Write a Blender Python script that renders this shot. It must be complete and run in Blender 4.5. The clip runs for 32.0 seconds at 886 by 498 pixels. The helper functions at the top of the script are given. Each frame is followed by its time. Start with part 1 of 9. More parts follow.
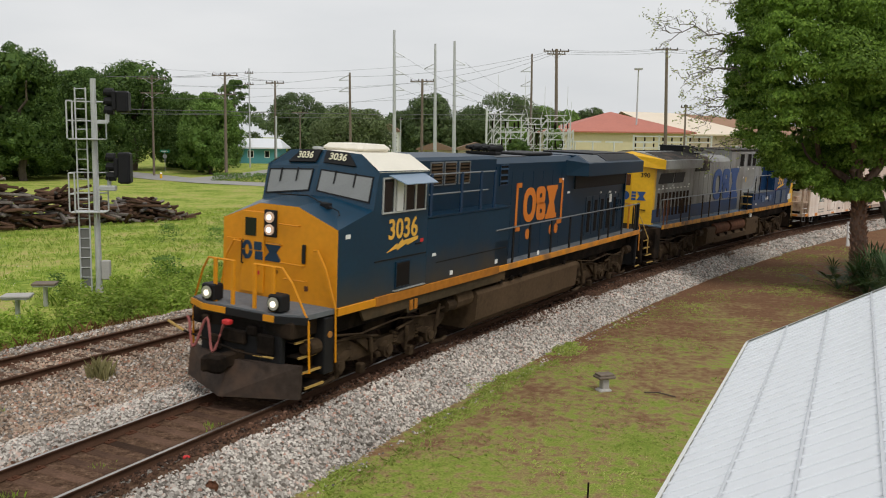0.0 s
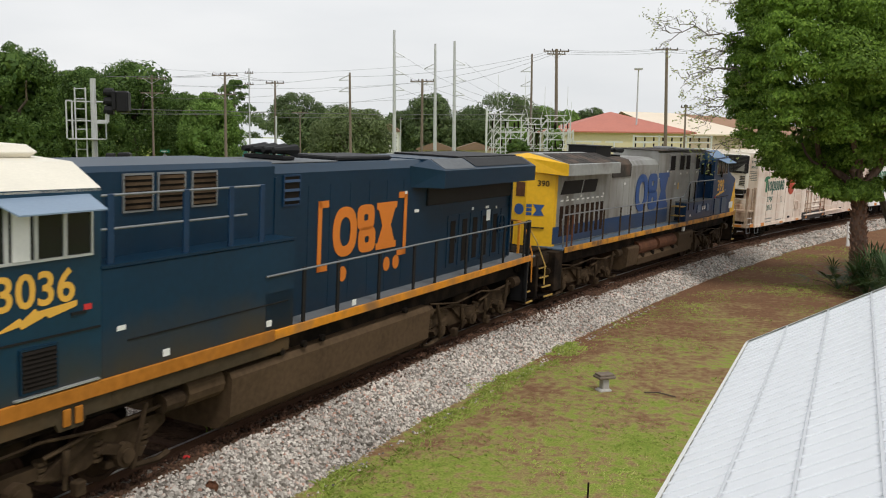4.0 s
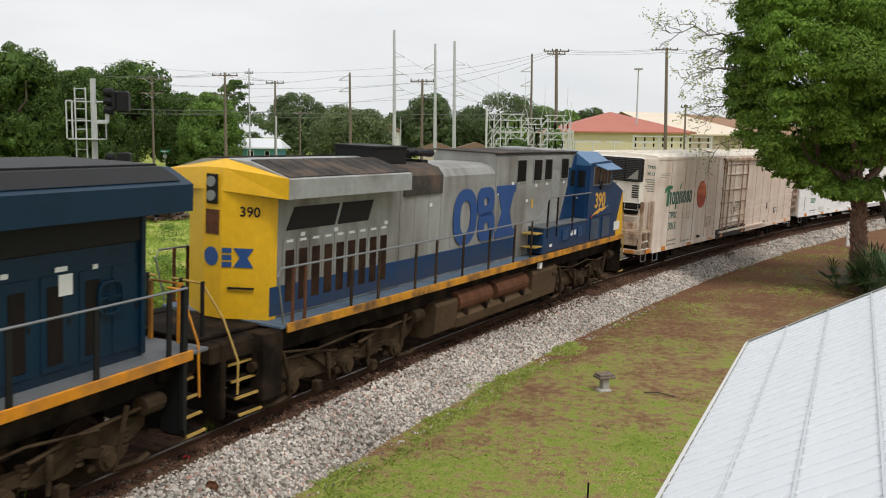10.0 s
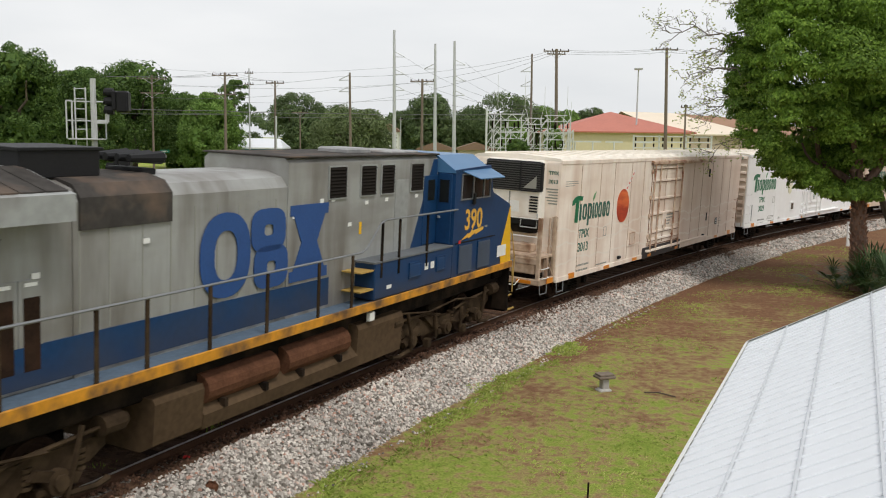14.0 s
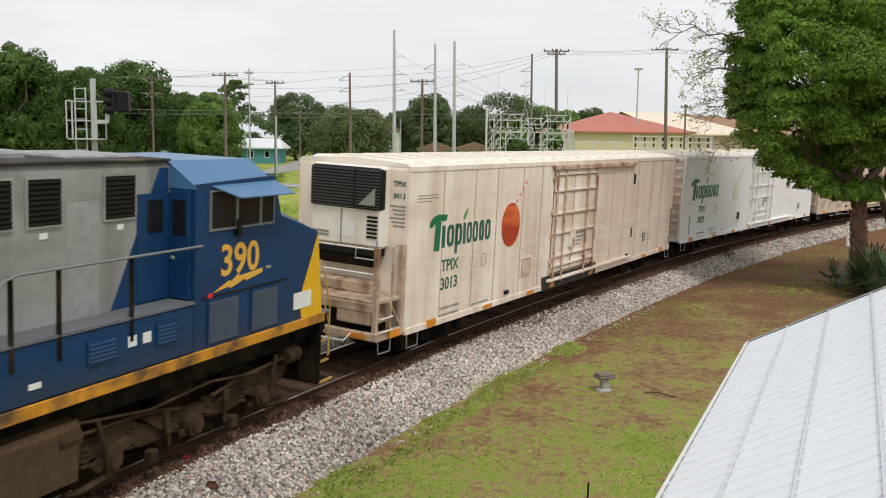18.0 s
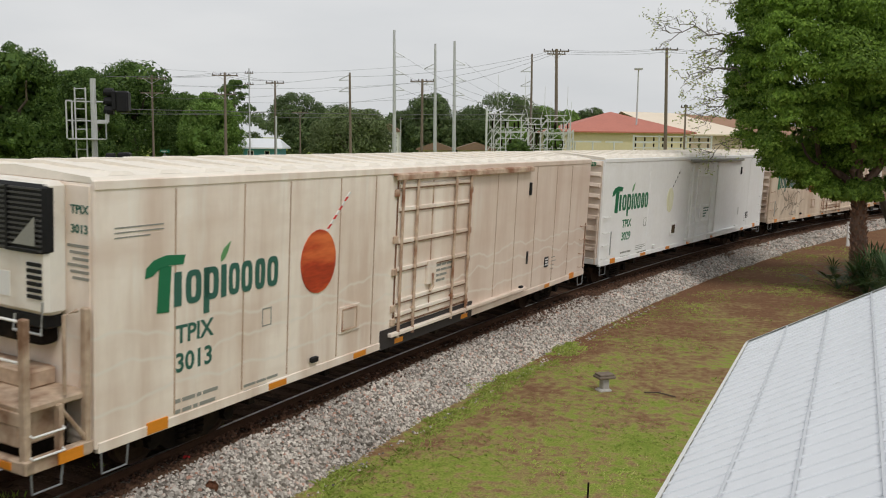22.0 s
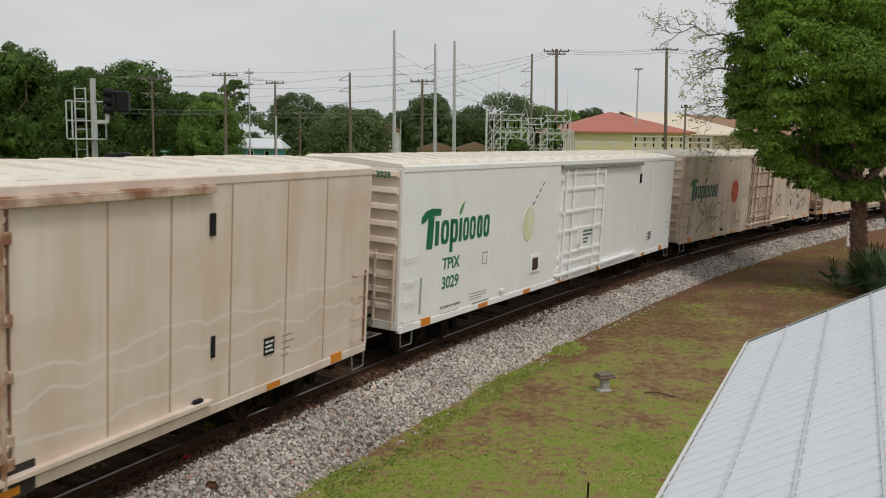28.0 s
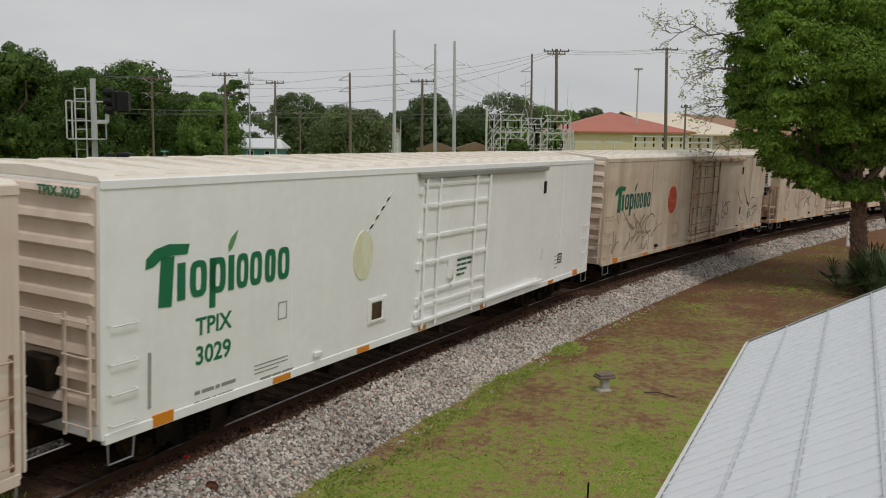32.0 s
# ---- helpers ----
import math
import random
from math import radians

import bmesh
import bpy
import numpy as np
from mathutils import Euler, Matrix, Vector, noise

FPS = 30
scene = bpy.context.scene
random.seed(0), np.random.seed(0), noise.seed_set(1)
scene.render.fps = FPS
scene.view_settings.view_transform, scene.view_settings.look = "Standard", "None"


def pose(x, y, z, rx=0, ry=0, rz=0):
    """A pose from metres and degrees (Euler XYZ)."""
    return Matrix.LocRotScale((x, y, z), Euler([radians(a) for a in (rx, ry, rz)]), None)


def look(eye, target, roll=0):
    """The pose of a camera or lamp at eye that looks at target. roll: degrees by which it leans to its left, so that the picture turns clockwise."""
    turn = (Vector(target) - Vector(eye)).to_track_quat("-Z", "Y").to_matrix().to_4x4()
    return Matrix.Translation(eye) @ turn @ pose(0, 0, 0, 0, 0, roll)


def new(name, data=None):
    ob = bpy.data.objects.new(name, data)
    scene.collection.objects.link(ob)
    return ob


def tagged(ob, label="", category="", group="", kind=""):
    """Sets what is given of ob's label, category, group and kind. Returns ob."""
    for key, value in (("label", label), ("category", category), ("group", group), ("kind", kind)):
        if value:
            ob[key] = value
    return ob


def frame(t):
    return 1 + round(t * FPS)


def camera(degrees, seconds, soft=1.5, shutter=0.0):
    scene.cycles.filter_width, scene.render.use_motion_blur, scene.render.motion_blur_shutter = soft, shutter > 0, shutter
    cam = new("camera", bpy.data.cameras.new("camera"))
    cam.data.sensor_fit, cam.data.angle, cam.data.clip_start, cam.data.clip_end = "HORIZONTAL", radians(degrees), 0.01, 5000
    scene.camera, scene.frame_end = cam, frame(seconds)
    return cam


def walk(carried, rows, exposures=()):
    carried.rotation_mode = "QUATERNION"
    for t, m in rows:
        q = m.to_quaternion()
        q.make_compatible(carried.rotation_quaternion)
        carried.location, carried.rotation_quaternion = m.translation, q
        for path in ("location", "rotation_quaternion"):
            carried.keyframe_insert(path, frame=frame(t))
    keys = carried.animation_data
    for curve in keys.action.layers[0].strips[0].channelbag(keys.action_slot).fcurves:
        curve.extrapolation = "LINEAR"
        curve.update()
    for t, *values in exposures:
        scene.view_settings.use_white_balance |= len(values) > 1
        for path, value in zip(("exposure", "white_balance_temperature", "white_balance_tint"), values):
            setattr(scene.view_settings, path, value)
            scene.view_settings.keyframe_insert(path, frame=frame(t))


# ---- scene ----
# The camera stands still, about five metres above the rails, on an upper floor beside the line.
cam = camera(51.79, 32.0, soft=1.05, shutter=0.5)
EYE = (0.0, 0.0, 5.196)
AIM = look(EYE, (0.0, math.cos(0.1206), 5.196 - math.sin(0.1206)), 0.75)
walk(cam, [(0.0, AIM), (32.0, AIM)], exposures=[(0.0, 0.05), (1.0, 0.2), (3.0, 0.23), (9.0, 0.25), (18.0, 0.25), (21.0, 0.04), (22.0, -0.05), (28.0, -0.22), (31.0, -0.23), (32.0, -0.36)])

# ---- sky and sun: a bright, high overcast ----
SUN_ELEV, SUN_ROT = radians(58), radians(150)
world = bpy.data.worlds.new("overcast_sky")
scene.world = world
world.use_nodes = True
wn, wl = world.node_tree.nodes, world.node_tree.links
wn.clear()
w_out = wn.new("ShaderNodeOutputWorld")
w_bg = wn.new("ShaderNodeBackground")
w_sky = wn.new("ShaderNodeTexSky")
w_sky.sky_type, w_sky.sun_disc = "NISHITA", False
w_sky.sun_elevation, w_sky.sun_rotation = SUN_ELEV, SUN_ROT
w_sky.dust_density = 4.0
w_co = wn.new("ShaderNodeTexCoord")
w_map = wn.new("ShaderNodeMapping")
w_map.inputs["Scale"].default_value = (1.0, 1.0, 4.0)
w_noise = wn.new("ShaderNodeTexNoise")
w_noise.inputs["Scale"].default_value = 2.2
w_noise.inputs["Detail"].default_value = 5.0
w_ramp = wn.new("ShaderNodeValToRGB")
w_ramp.color_ramp.elements[0].position, w_ramp.color_ramp.elements[0].color = 0.3, (6.55, 6.75, 6.95, 1)
w_ramp.color_ramp.elements[1].position, w_ramp.color_ramp.elements[1].color = 0.7, (8.2, 8.22, 8.25, 1)
w_mix = wn.new("ShaderNodeMixRGB")
w_mix.inputs["Fac"].default_value = 0.93
w_bg.inputs["Strength"].default_value = 0.1
wl.new(w_co.outputs["Generated"], w_map.inputs["Vector"])
wl.new(w_map.outputs["Vector"], w_noise.inputs["Vector"])
wl.new(w_noise.outputs["Fac"], w_ramp.inputs["Fac"])
wl.new(w_sky.outputs["Color"], w_mix.inputs["Color1"])
wl.new(w_ramp.outputs["Color"], w_mix.inputs["Color2"])
wl.new(w_mix.outputs["Color"], w_bg.inputs["Color"])
wl.new(w_bg.outputs["Background"], w_out.inputs["Surface"])
sun = new("sun", bpy.data.lights.new("sun", "SUN"))
sun.data.energy, sun.data.angle, sun.data.color = 1.45, radians(14), (1.0, 0.96, 0.9)
sun_dir = Vector((math.sin(SUN_ROT) * math.cos(SUN_ELEV), math.cos(SUN_ROT) * math.cos(SUN_ELEV), math.sin(SUN_ELEV)))
sun.matrix_world = look(sun_dir * 60, (0, 0, 0))


# ---- materials ----
def mat(name, color, rough=0.6, metal=0.0, vary=0.12, fine=30.0, coarse=1.5, bump=0.1, dirt=None, dirt_at=0.6, stretch=(1, 1, 1), spec=0.4, random_amt=0.0, alpha=1.0):
    """Noise at two scales on a base colour, an optional stain colour, a fine bump."""
    m = bpy.data.materials.new(name)
    m.use_nodes = True
    n, l = m.node_tree.nodes, m.node_tree.links
    b = n["Principled BSDF"]
    b.inputs["Roughness"].default_value, b.inputs["Metallic"].default_value = rough, metal
    b.inputs["Specular IOR Level"].default_value = spec
    co = n.new("ShaderNodeTexCoord")
    mp = n.new("ShaderNodeMapping")
    mp.inputs["Scale"].default_value = stretch
    l.new(co.outputs["Object"], mp.inputs["Vector"])
    t1, t2 = n.new("ShaderNodeTexNoise"), n.new("ShaderNodeTexNoise")
    for t, s in ((t1, fine), (t2, coarse)):
        t.inputs["Scale"].default_value = s
        t.inputs["Detail"].default_value = 4.0
        l.new(mp.outputs["Vector"], t.inputs["Vector"])
    add = n.new("ShaderNodeMath")
    add.operation = "ADD"
    l.new(t1.outputs["Fac"], add.inputs[0])
    l.new(t2.outputs["Fac"], add.inputs[1])
    rng = n.new("ShaderNodeMapRange")
    rng.inputs["From Min"].default_value, rng.inputs["From Max"].default_value = 0.6, 1.4
    rng.inputs["To Min"].default_value, rng.inputs["To Max"].default_value = 1 - vary, 1 + vary
    l.new(add.outputs[0], rng.inputs["Value"])
    val = rng.outputs[0]
    if random_amt:
        oi = n.new("ShaderNodeObjectInfo")
        r2 = n.new("ShaderNodeMapRange")
        r2.inputs["To Min"].default_value, r2.inputs["To Max"].default_value = 1 - random_amt, 1 + random_amt
        l.new(oi.outputs["Random"], r2.inputs["Value"])
        mu = n.new("ShaderNodeMath")
        mu.operation = "MULTIPLY"
        l.new(val, mu.inputs[0])
        l.new(r2.outputs[0], mu.inputs[1])
        val = mu.outputs[0]
    mx = n.new("ShaderNodeVectorMath")
    mx.operation = "SCALE"
    mx.inputs[0].default_value = color
    l.new(val, mx.inputs["Scale"])
    col = mx.outputs[0]
    if dirt:
        rp = n.new("ShaderNodeMapRange")
        rp.inputs["From Min"].default_value, rp.inputs["From Max"].default_value = dirt_at - 0.12, dirt_at + 0.12
        l.new(t2.outputs["Fac"], rp.inputs["Value"])
        mm = n.new("ShaderNodeMixRGB")
        mm.inputs["Color2"].default_value = (*dirt, 1)
        l.new(rp.outputs[0], mm.inputs["Fac"])
        l.new(col, mm.inputs["Color1"])
        col = mm.outputs[0]
    l.new(col, b.inputs["Base Color"])
    if bump:
        bp = n.new("ShaderNodeBump")
        bp.inputs["Strength"].default_value, bp.inputs["Distance"].default_value = bump, 0.02
        l.new(t1.outputs["Fac"], bp.inputs["Height"])
        l.new(bp.outputs["Normal"], b.inputs["Normal"])
    return m


def island_mat(name, c1, c2, rough=0.8, c3=None, translucent=0.0):
    """Colour that varies from one loose piece of the mesh to the next."""
    m = bpy.data.materials.new(name)
    m.use_nodes = True
    n, l = m.node_tree.nodes, m.node_tree.links
    b = n["Principled BSDF"]
    b.inputs["Roughness"].default_value = rough
    b.inputs["Specular IOR Level"].default_value = 0.25
    g = n.new("ShaderNodeNewGeometry")
    r = n.new("ShaderNodeValToRGB")
    r.color_ramp.elements[0].color, r.color_ramp.elements[1].color = (*c1, 1), (*c2, 1)
    if c3:
        e = r.color_ramp.elements.new(0.85)
        e.color = (*c2, 1)
        r.color_ramp.elements[-1].color = (*c3, 1)
    co = n.new("ShaderNodeTexCoord")
    t = n.new("ShaderNodeTexNoise")
    t.inputs["Scale"].default_value = 0.35
    l.new(co.outputs["Object"], t.inputs["Vector"])
    rng = n.new("ShaderNodeMapRange")
    rng.inputs["From Min"].default_value, rng.inputs["From Max"].default_value = 0.3, 0.7
    rng.inputs["To Min"].default_value, rng.inputs["To Max"].default_value = 0.75, 1.25
    l.new(t.outputs["Fac"], rng.inputs["Value"])
    sc = n.new("ShaderNodeVectorMath")
    sc.operation = "SCALE"
    l.new(g.outputs["Random Per Island"], r.inputs["Fac"])
    l.new(r.outputs["Color"], sc.inputs[0])
    l.new(rng.outputs[0], sc.inputs["Scale"])
    l.new(sc.outputs[0], b.inputs["Base Color"])
    if translucent:
        tr = n.new("ShaderNodeBsdfTranslucent")
        l.new(sc.outputs[0], tr.inputs["Color"])
        mix = n.new("ShaderNodeMixShader")
        mix.inputs[0].default_value = translucent
        l.new(b.outputs[0], mix.inputs[1])
        l.new(tr.outputs[0], mix.inputs[2])
        l.new(mix.outputs[0], n["Material Output"].inputs["Surface"])
    return m


def glow(name, color, strength):
    m = bpy.data.materials.new(name)
    m.use_nodes = True
    b = m.node_tree.nodes["Principled BSDF"]
    b.inputs["Base Color"].default_value = (*color, 1)
    b.inputs["Emission Color"].default_value = (*color, 1)
    b.inputs["Emission Strength"].default_value = strength
    return m


def ground_mat(name, stops, scale1, scale2, rough=0.95, bump=0.6, dist=0.04, worn=None, fine_share=0.35):
    """Patchy ground: a broad and a fine noise pick along a colour ramp."""
    m = bpy.data.materials.new(name)
    m.use_nodes = True
    n, l = m.node_tree.nodes, m.node_tree.links
    b = n["Principled BSDF"]
    b.inputs["Roughness"].default_value = rough
    b.inputs["Specular IOR Level"].default_value = 0.06
    co = n.new("ShaderNodeTexCoord")
    tex = []
    for s, d in ((scale1, 6.0), (scale2, 3.0)):
        t = n.new("ShaderNodeTexNoise")
        t.inputs["Scale"].default_value, t.inputs["Detail"].default_value = s, d
        t.inputs["Roughness"].default_value = 0.6
        l.new(co.outputs["Object"], t.inputs["Vector"])
        tex.append(t)
    mixn = n.new("ShaderNodeMixRGB")
    mixn.inputs["Fac"].default_value = fine_share
    l.new(tex[0].outputs["Fac"], mixn.inputs["Color1"])
    l.new(tex[1].outputs["Fac"], mixn.inputs["Color2"])
    r = n.new("ShaderNodeValToRGB")
    r.color_ramp.elements[0].position, r.color_ramp.elements[0].color = stops[0][0], (*stops[0][1], 1)
    r.color_ramp.elements[1].position, r.color_ramp.elements[1].color = stops[-1][0], (*stops[-1][1], 1)
    for p, c in stops[1:-1]:
        e = r.color_ramp.elements.new(p)
        e.color = (*c, 1)
    fac = mixn.outputs[0]
    if worn:
        # bare earth spreads towards a circle (the edge of the ballast) and with y
        cx, cy, r0, r1, amt, y0, per_m = worn
        sep = n.new("ShaderNodeSeparateXYZ")
        l.new(co.outputs["Object"], sep.inputs[0])
        flat = n.new("ShaderNodeCombineXYZ")
        l.new(sep.outputs[0], flat.inputs[0])
        l.new(sep.outputs[1], flat.inputs[1])
        dist_n = n.new("ShaderNodeVectorMath")
        dist_n.operation = "DISTANCE"
        l.new(flat.outputs[0], dist_n.inputs[0])
        dist_n.inputs[1].default_value = (cx, cy, 0)
        edge = n.new("ShaderNodeMapRange")
        edge.inputs["From Min"].default_value, edge.inputs["From Max"].default_value = r1, r0
        edge.inputs["To Min"].default_value, edge.inputs["To Max"].default_value = 0.0, amt
        l.new(dist_n.outputs["Value"], edge.inputs["Value"])
        back = n.new("ShaderNodeMapRange")
        back.inputs["From Min"].default_value, back.inputs["From Max"].default_value = y0, y0 + 20
        back.inputs["To Min"].default_value, back.inputs["To Max"].default_value = -0.025, per_m * 20 - 0.025
        l.new(sep.outputs[1], back.inputs["Value"])
        for extra in (edge, back):
            ad = n.new("ShaderNodeMath")
            ad.operation = "ADD"
            l.new(fac, ad.inputs[0])
            l.new(extra.outputs[0], ad.inputs[1])
            fac = ad.outputs[0]
    l.new(fac, r.inputs["Fac"])
    grain = n.new("ShaderNodeTexNoise")
    grain.inputs["Scale"].default_value, grain.inputs["Detail"].default_value = 26.0, 4.0
    grain.inputs["Roughness"].default_value = 0.7
    l.new(co.outputs["Object"], grain.inputs["Vector"])
    gr = n.new("ShaderNodeMapRange")
    gr.inputs["From Min"].default_value, gr.inputs["From Max"].default_value = 0.3, 0.7
    gr.inputs["To Min"].default_value, gr.inputs["To Max"].default_value = 0.62, 1.38
    l.new(grain.outputs["Fac"], gr.inputs["Value"])
    gs = n.new("ShaderNodeVectorMath")
    gs.operation = "SCALE"
    l.new(r.outputs["Color"], gs.inputs[0])
    l.new(gr.outputs[0], gs.inputs["Scale"])
    l.new(gs.outputs[0], b.inputs["Base Color"])
    bp = n.new("ShaderNodeBump")
    bp.inputs["Strength"].default_value, bp.inputs["Distance"].default_value = bump, dist
    l.new(tex[1].outputs["Fac"], bp.inputs["Height"])
    l.new(bp.outputs["Normal"], b.inputs["Normal"])
    return m


M = {}
# the arc of the line: centre and radius
ARC = (-2.038 + math.sin(1.08775) / 0.00470948, 21.425 - math.cos(1.08775) / 0.00470948, 1 / 0.00470948)
M["lawn"] = ground_mat("lawn", [(0.37, (0.15, 0.205, 0.033)), (0.47, (0.21, 0.245, 0.052)), (0.52, (0.245, 0.205, 0.08)), (0.57, (0.22, 0.145, 0.075)), (0.66, (0.165, 0.088, 0.05))], 0.55, 4.5, worn=(ARC[0], ARC[1], ARC[2] - 2.8, ARC[2] - 4.4, 0.045, 15.0, 0.0102), fine_share=0.5)
M["field"] = ground_mat("field", [(0.38, (0.115, 0.185, 0.025)), (0.46, (0.215, 0.28, 0.045)), (0.53, (0.31, 0.345, 0.08)), (0.6, (0.36, 0.31, 0.12))], 0.3, 3.0, fine_share=0.45)
M["ballast"] = ground_mat("ballast", [(0.3, (0.075, 0.062, 0.052)), (0.5, (0.22, 0.195, 0.17)), (0.7, (0.4, 0.37, 0.33))], 14.0, 26.0, bump=1.0)
M["stone"] = island_mat("ballast_stone", (0.1, 0.085, 0.07), (0.64, 0.595, 0.54), 0.85, (0.4, 0.22, 0.16))
M["rail_side"] = mat("rusty_rail", (0.075, 0.04, 0.025), 0.85, 0.1, 0.3, 40, 3, spec=0.08)
M["rail_top"] = mat("polished_rail", (0.5, 0.47, 0.44), 0.3, 0.9, 0.1, 40, 3, 0.0)
M["tie"] = mat("old_tie", (0.09, 0.053, 0.036), 0.9, 0, 0.4, 18, 2, 0.5, random_amt=0.5, spec=0.08)
M["plate"] = mat("tie_plate", (0.11, 0.05, 0.03), 0.85, 0.2, 0.25, spec=0.08)
M["navy"] = mat("navy_paint", (0.008, 0.032, 0.075), 0.38, 0, 0.2, 8, 0.8, 0.02, spec=0.35)
M["grey"] = mat("grey_paint", (0.3, 0.31, 0.305), 0.5, 0, 0.22, 6, 0.7, 0.02, dirt=(0.12, 0.1, 0.085), dirt_at=0.66)
M["roof_grey"] = mat("roof_grey", (0.3, 0.3, 0.3), 0.6, 0, 0.3, 6, 0.9, 0.05, dirt=(0.16, 0.12, 0.09), dirt_at=0.6)
M["yellow"] = mat("nose_yellow", (0.66, 0.26, 0.006), 0.42, 0, 0.1, 8, 1, 0.02)
M["yellow_bright"] = mat("bright_yellow", (0.74, 0.42, 0.014), 0.42, 0, 0.1, 8, 1, 0.02)
M["orange"] = mat("sill_orange", (0.66, 0.25, 0.012), 0.5, 0, 0.22, 7, 1.2, 0.02, dirt=(0.26, 0.125, 0.045), dirt_at=0.56)
M["sill_worn"] = mat("worn_sill_yellow", (0.62, 0.27, 0.02), 0.55, 0, 0.25, 8, 2.2, 0.03, dirt=(0.12, 0.062, 0.03), dirt_at=0.53)
M["logo_orange"] = mat("logo_orange", (0.62, 0.18, 0.02), 0.5, 0, 0.1)
M["number_yellow"] = mat("number_yellow", (0.72, 0.4, 0.06), 0.5, 0, 0.06)
M["under"] = mat("grimy_underframe", (0.012, 0.009, 0.007), 0.85, 0.1, 0.4, 14, 1.6, 0.4, dirt=(0.042, 0.028, 0.018), dirt_at=0.59, spec=0.08)
M["tank"] = mat("dusty_tank", (0.085, 0.056, 0.033), 0.8, 0, 0.3, 9, 1.0, 0.15, spec=0.08)
M["rust"] = mat("rusty_steel", (0.12, 0.055, 0.032), 0.85, 0.2, 0.35, 18, 3, 0.3, spec=0.08)
M["black"] = mat("black_paint", (0.012, 0.012, 0.013), 0.55, 0, 0.25, spec=0.2)
M["grille"] = mat("dark_grille", (0.016, 0.013, 0.011), 0.8, 0, 0.3, spec=0.08)
M["screen_brown"] = mat("rusty_wire_screen", (0.026, 0.015, 0.01), 0.85, 0, 0.35, 20, 2.0, 0.1, dirt=(0.05, 0.026, 0.016), dirt_at=0.58, spec=0.08)
M["walkway"] = mat("walkway_grey", (0.12, 0.13, 0.14), 0.8, 0, 0.2, 10, 1.2)
M["glass"] = mat("cab_glass", (0.012, 0.014, 0.016), 0.08, 0, 0.1, spec=0.35, bump=0)
# glass with its pale grey reflection put into the base colour
M["visor"] = mat("reflecting_grey_glass", (0.2, 0.21, 0.21), 0.2, 0, 0.1, spec=0.7, bump=0)
M["white"] = mat("white_paint", (0.74, 0.74, 0.72), 0.5, 0, 0.06, 5, 0.5, 0.03)
M["cab_white"] = mat("roof_white", (0.72, 0.68, 0.58), 0.5, 0, 0.08)
M["green_logo"] = mat("logo_green", (0.01, 0.16, 0.07), 0.5, 0, 0.1)
M["green_grey"] = mat("letter_green", (0.03, 0.12, 0.09), 0.6, 0, 0.1)
M["leaf_green"] = mat("light_leaf", (0.12, 0.3, 0.12), 0.5, 0, 0.1)
M["fruit"] = mat("orange_fruit", (0.46, 0.05, 0.014), 0.5, 0, 0.35, 5, 0.9, 0.02, dirt=(0.74, 0.18, 0.05), dirt_at=0.56, stretch=(0.9, 1, 4.0))
M["fruit_pale"] = mat("pale_fruit", (0.72, 0.71, 0.47), 0.5, 0, 0.12, 5, 1.2, 0.02, dirt=(0.82, 0.82, 0.7), dirt_at=0.54, stretch=(2.5, 1, 0.8))
M["reflector"] = mat("amber_reflector", (0.68, 0.24, 0.02), 0.35, 0, 0.08)
M["galv"] = mat("galvanised_steel", (0.42, 0.43, 0.42), 0.5, 0.5, 0.15)
M["silver"] = mat("aluminium_paint", (0.5, 0.51, 0.5), 0.45, 0.3, 0.1)
M["wood_pole"] = mat("pole_wood", (0.17, 0.135, 0.105), 0.9, 0, 0.25, 12, 1.0, 0.3, stretch=(1, 1, 0.15))
M["steel_pole"] = mat("pole_steel", (0.5, 0.51, 0.52), 0.5, 0.4, 0.08)
M["concrete"] = mat("concrete", (0.4, 0.385, 0.36), 0.9, 0, 0.15)
M["asphalt"] = mat("pale_asphalt", (0.3, 0.29, 0.275), 0.9, 0, 0.12, 8, 0.4)
M["bark"] = mat("bark", (0.1, 0.078, 0.06), 0.95, 0, 0.35, 10, 2, 0.8, stretch=(1, 1, 0.3))
M["leaf"] = island_mat("oak_leaf", (0.08, 0.15, 0.022), (0.21, 0.34, 0.046), 0.65, (0.31, 0.44, 0.08), 0.4)
M["leaf_far"] = island_mat("far_leaf", (0.045, 0.09, 0.022), (0.11, 0.18, 0.04), 0.7, (0.15, 0.22, 0.055), 0.3)
M["leaf_light"] = island_mat("light_leaf_far", (0.09, 0.17, 0.035), (0.18, 0.29, 0.06), 0.7, (0.22, 0.32, 0.09), 0.25)
# two paler, greyer leaf colours with the haze of distance mixed in
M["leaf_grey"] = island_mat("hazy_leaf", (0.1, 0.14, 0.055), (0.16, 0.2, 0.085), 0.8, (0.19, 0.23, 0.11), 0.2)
M["leaf_hazed"] = island_mat("haze_paled_leaf", (0.07, 0.11, 0.045), (0.135, 0.185, 0.075), 0.8, (0.17, 0.22, 0.095), 0.25)
M["bud"] = island_mat("young_leaf", (0.3, 0.37, 0.1), (0.48, 0.52, 0.2), 0.6, (0.5, 0.42, 0.22), 0.55)
M["palm"] = island_mat("palm_leaf", (0.03, 0.065, 0.02), (0.07, 0.12, 0.04), 0.5, (0.15, 0.14, 0.07), 0.15)
M["weed"] = island_mat("weed_leaf", (0.17, 0.27, 0.035), (0.32, 0.43, 0.065), 0.7, (0.44, 0.44, 0.14), 0.35)
M["dry"] = island_mat("dry_grass", (0.17, 0.16, 0.06), (0.28, 0.25, 0.12), 0.8, (0.2, 0.14, 0.07), 0.2)
M["wire"] = mat("weathered_wire", (0.16, 0.16, 0.165), 0.6, 0.3, 0.1)
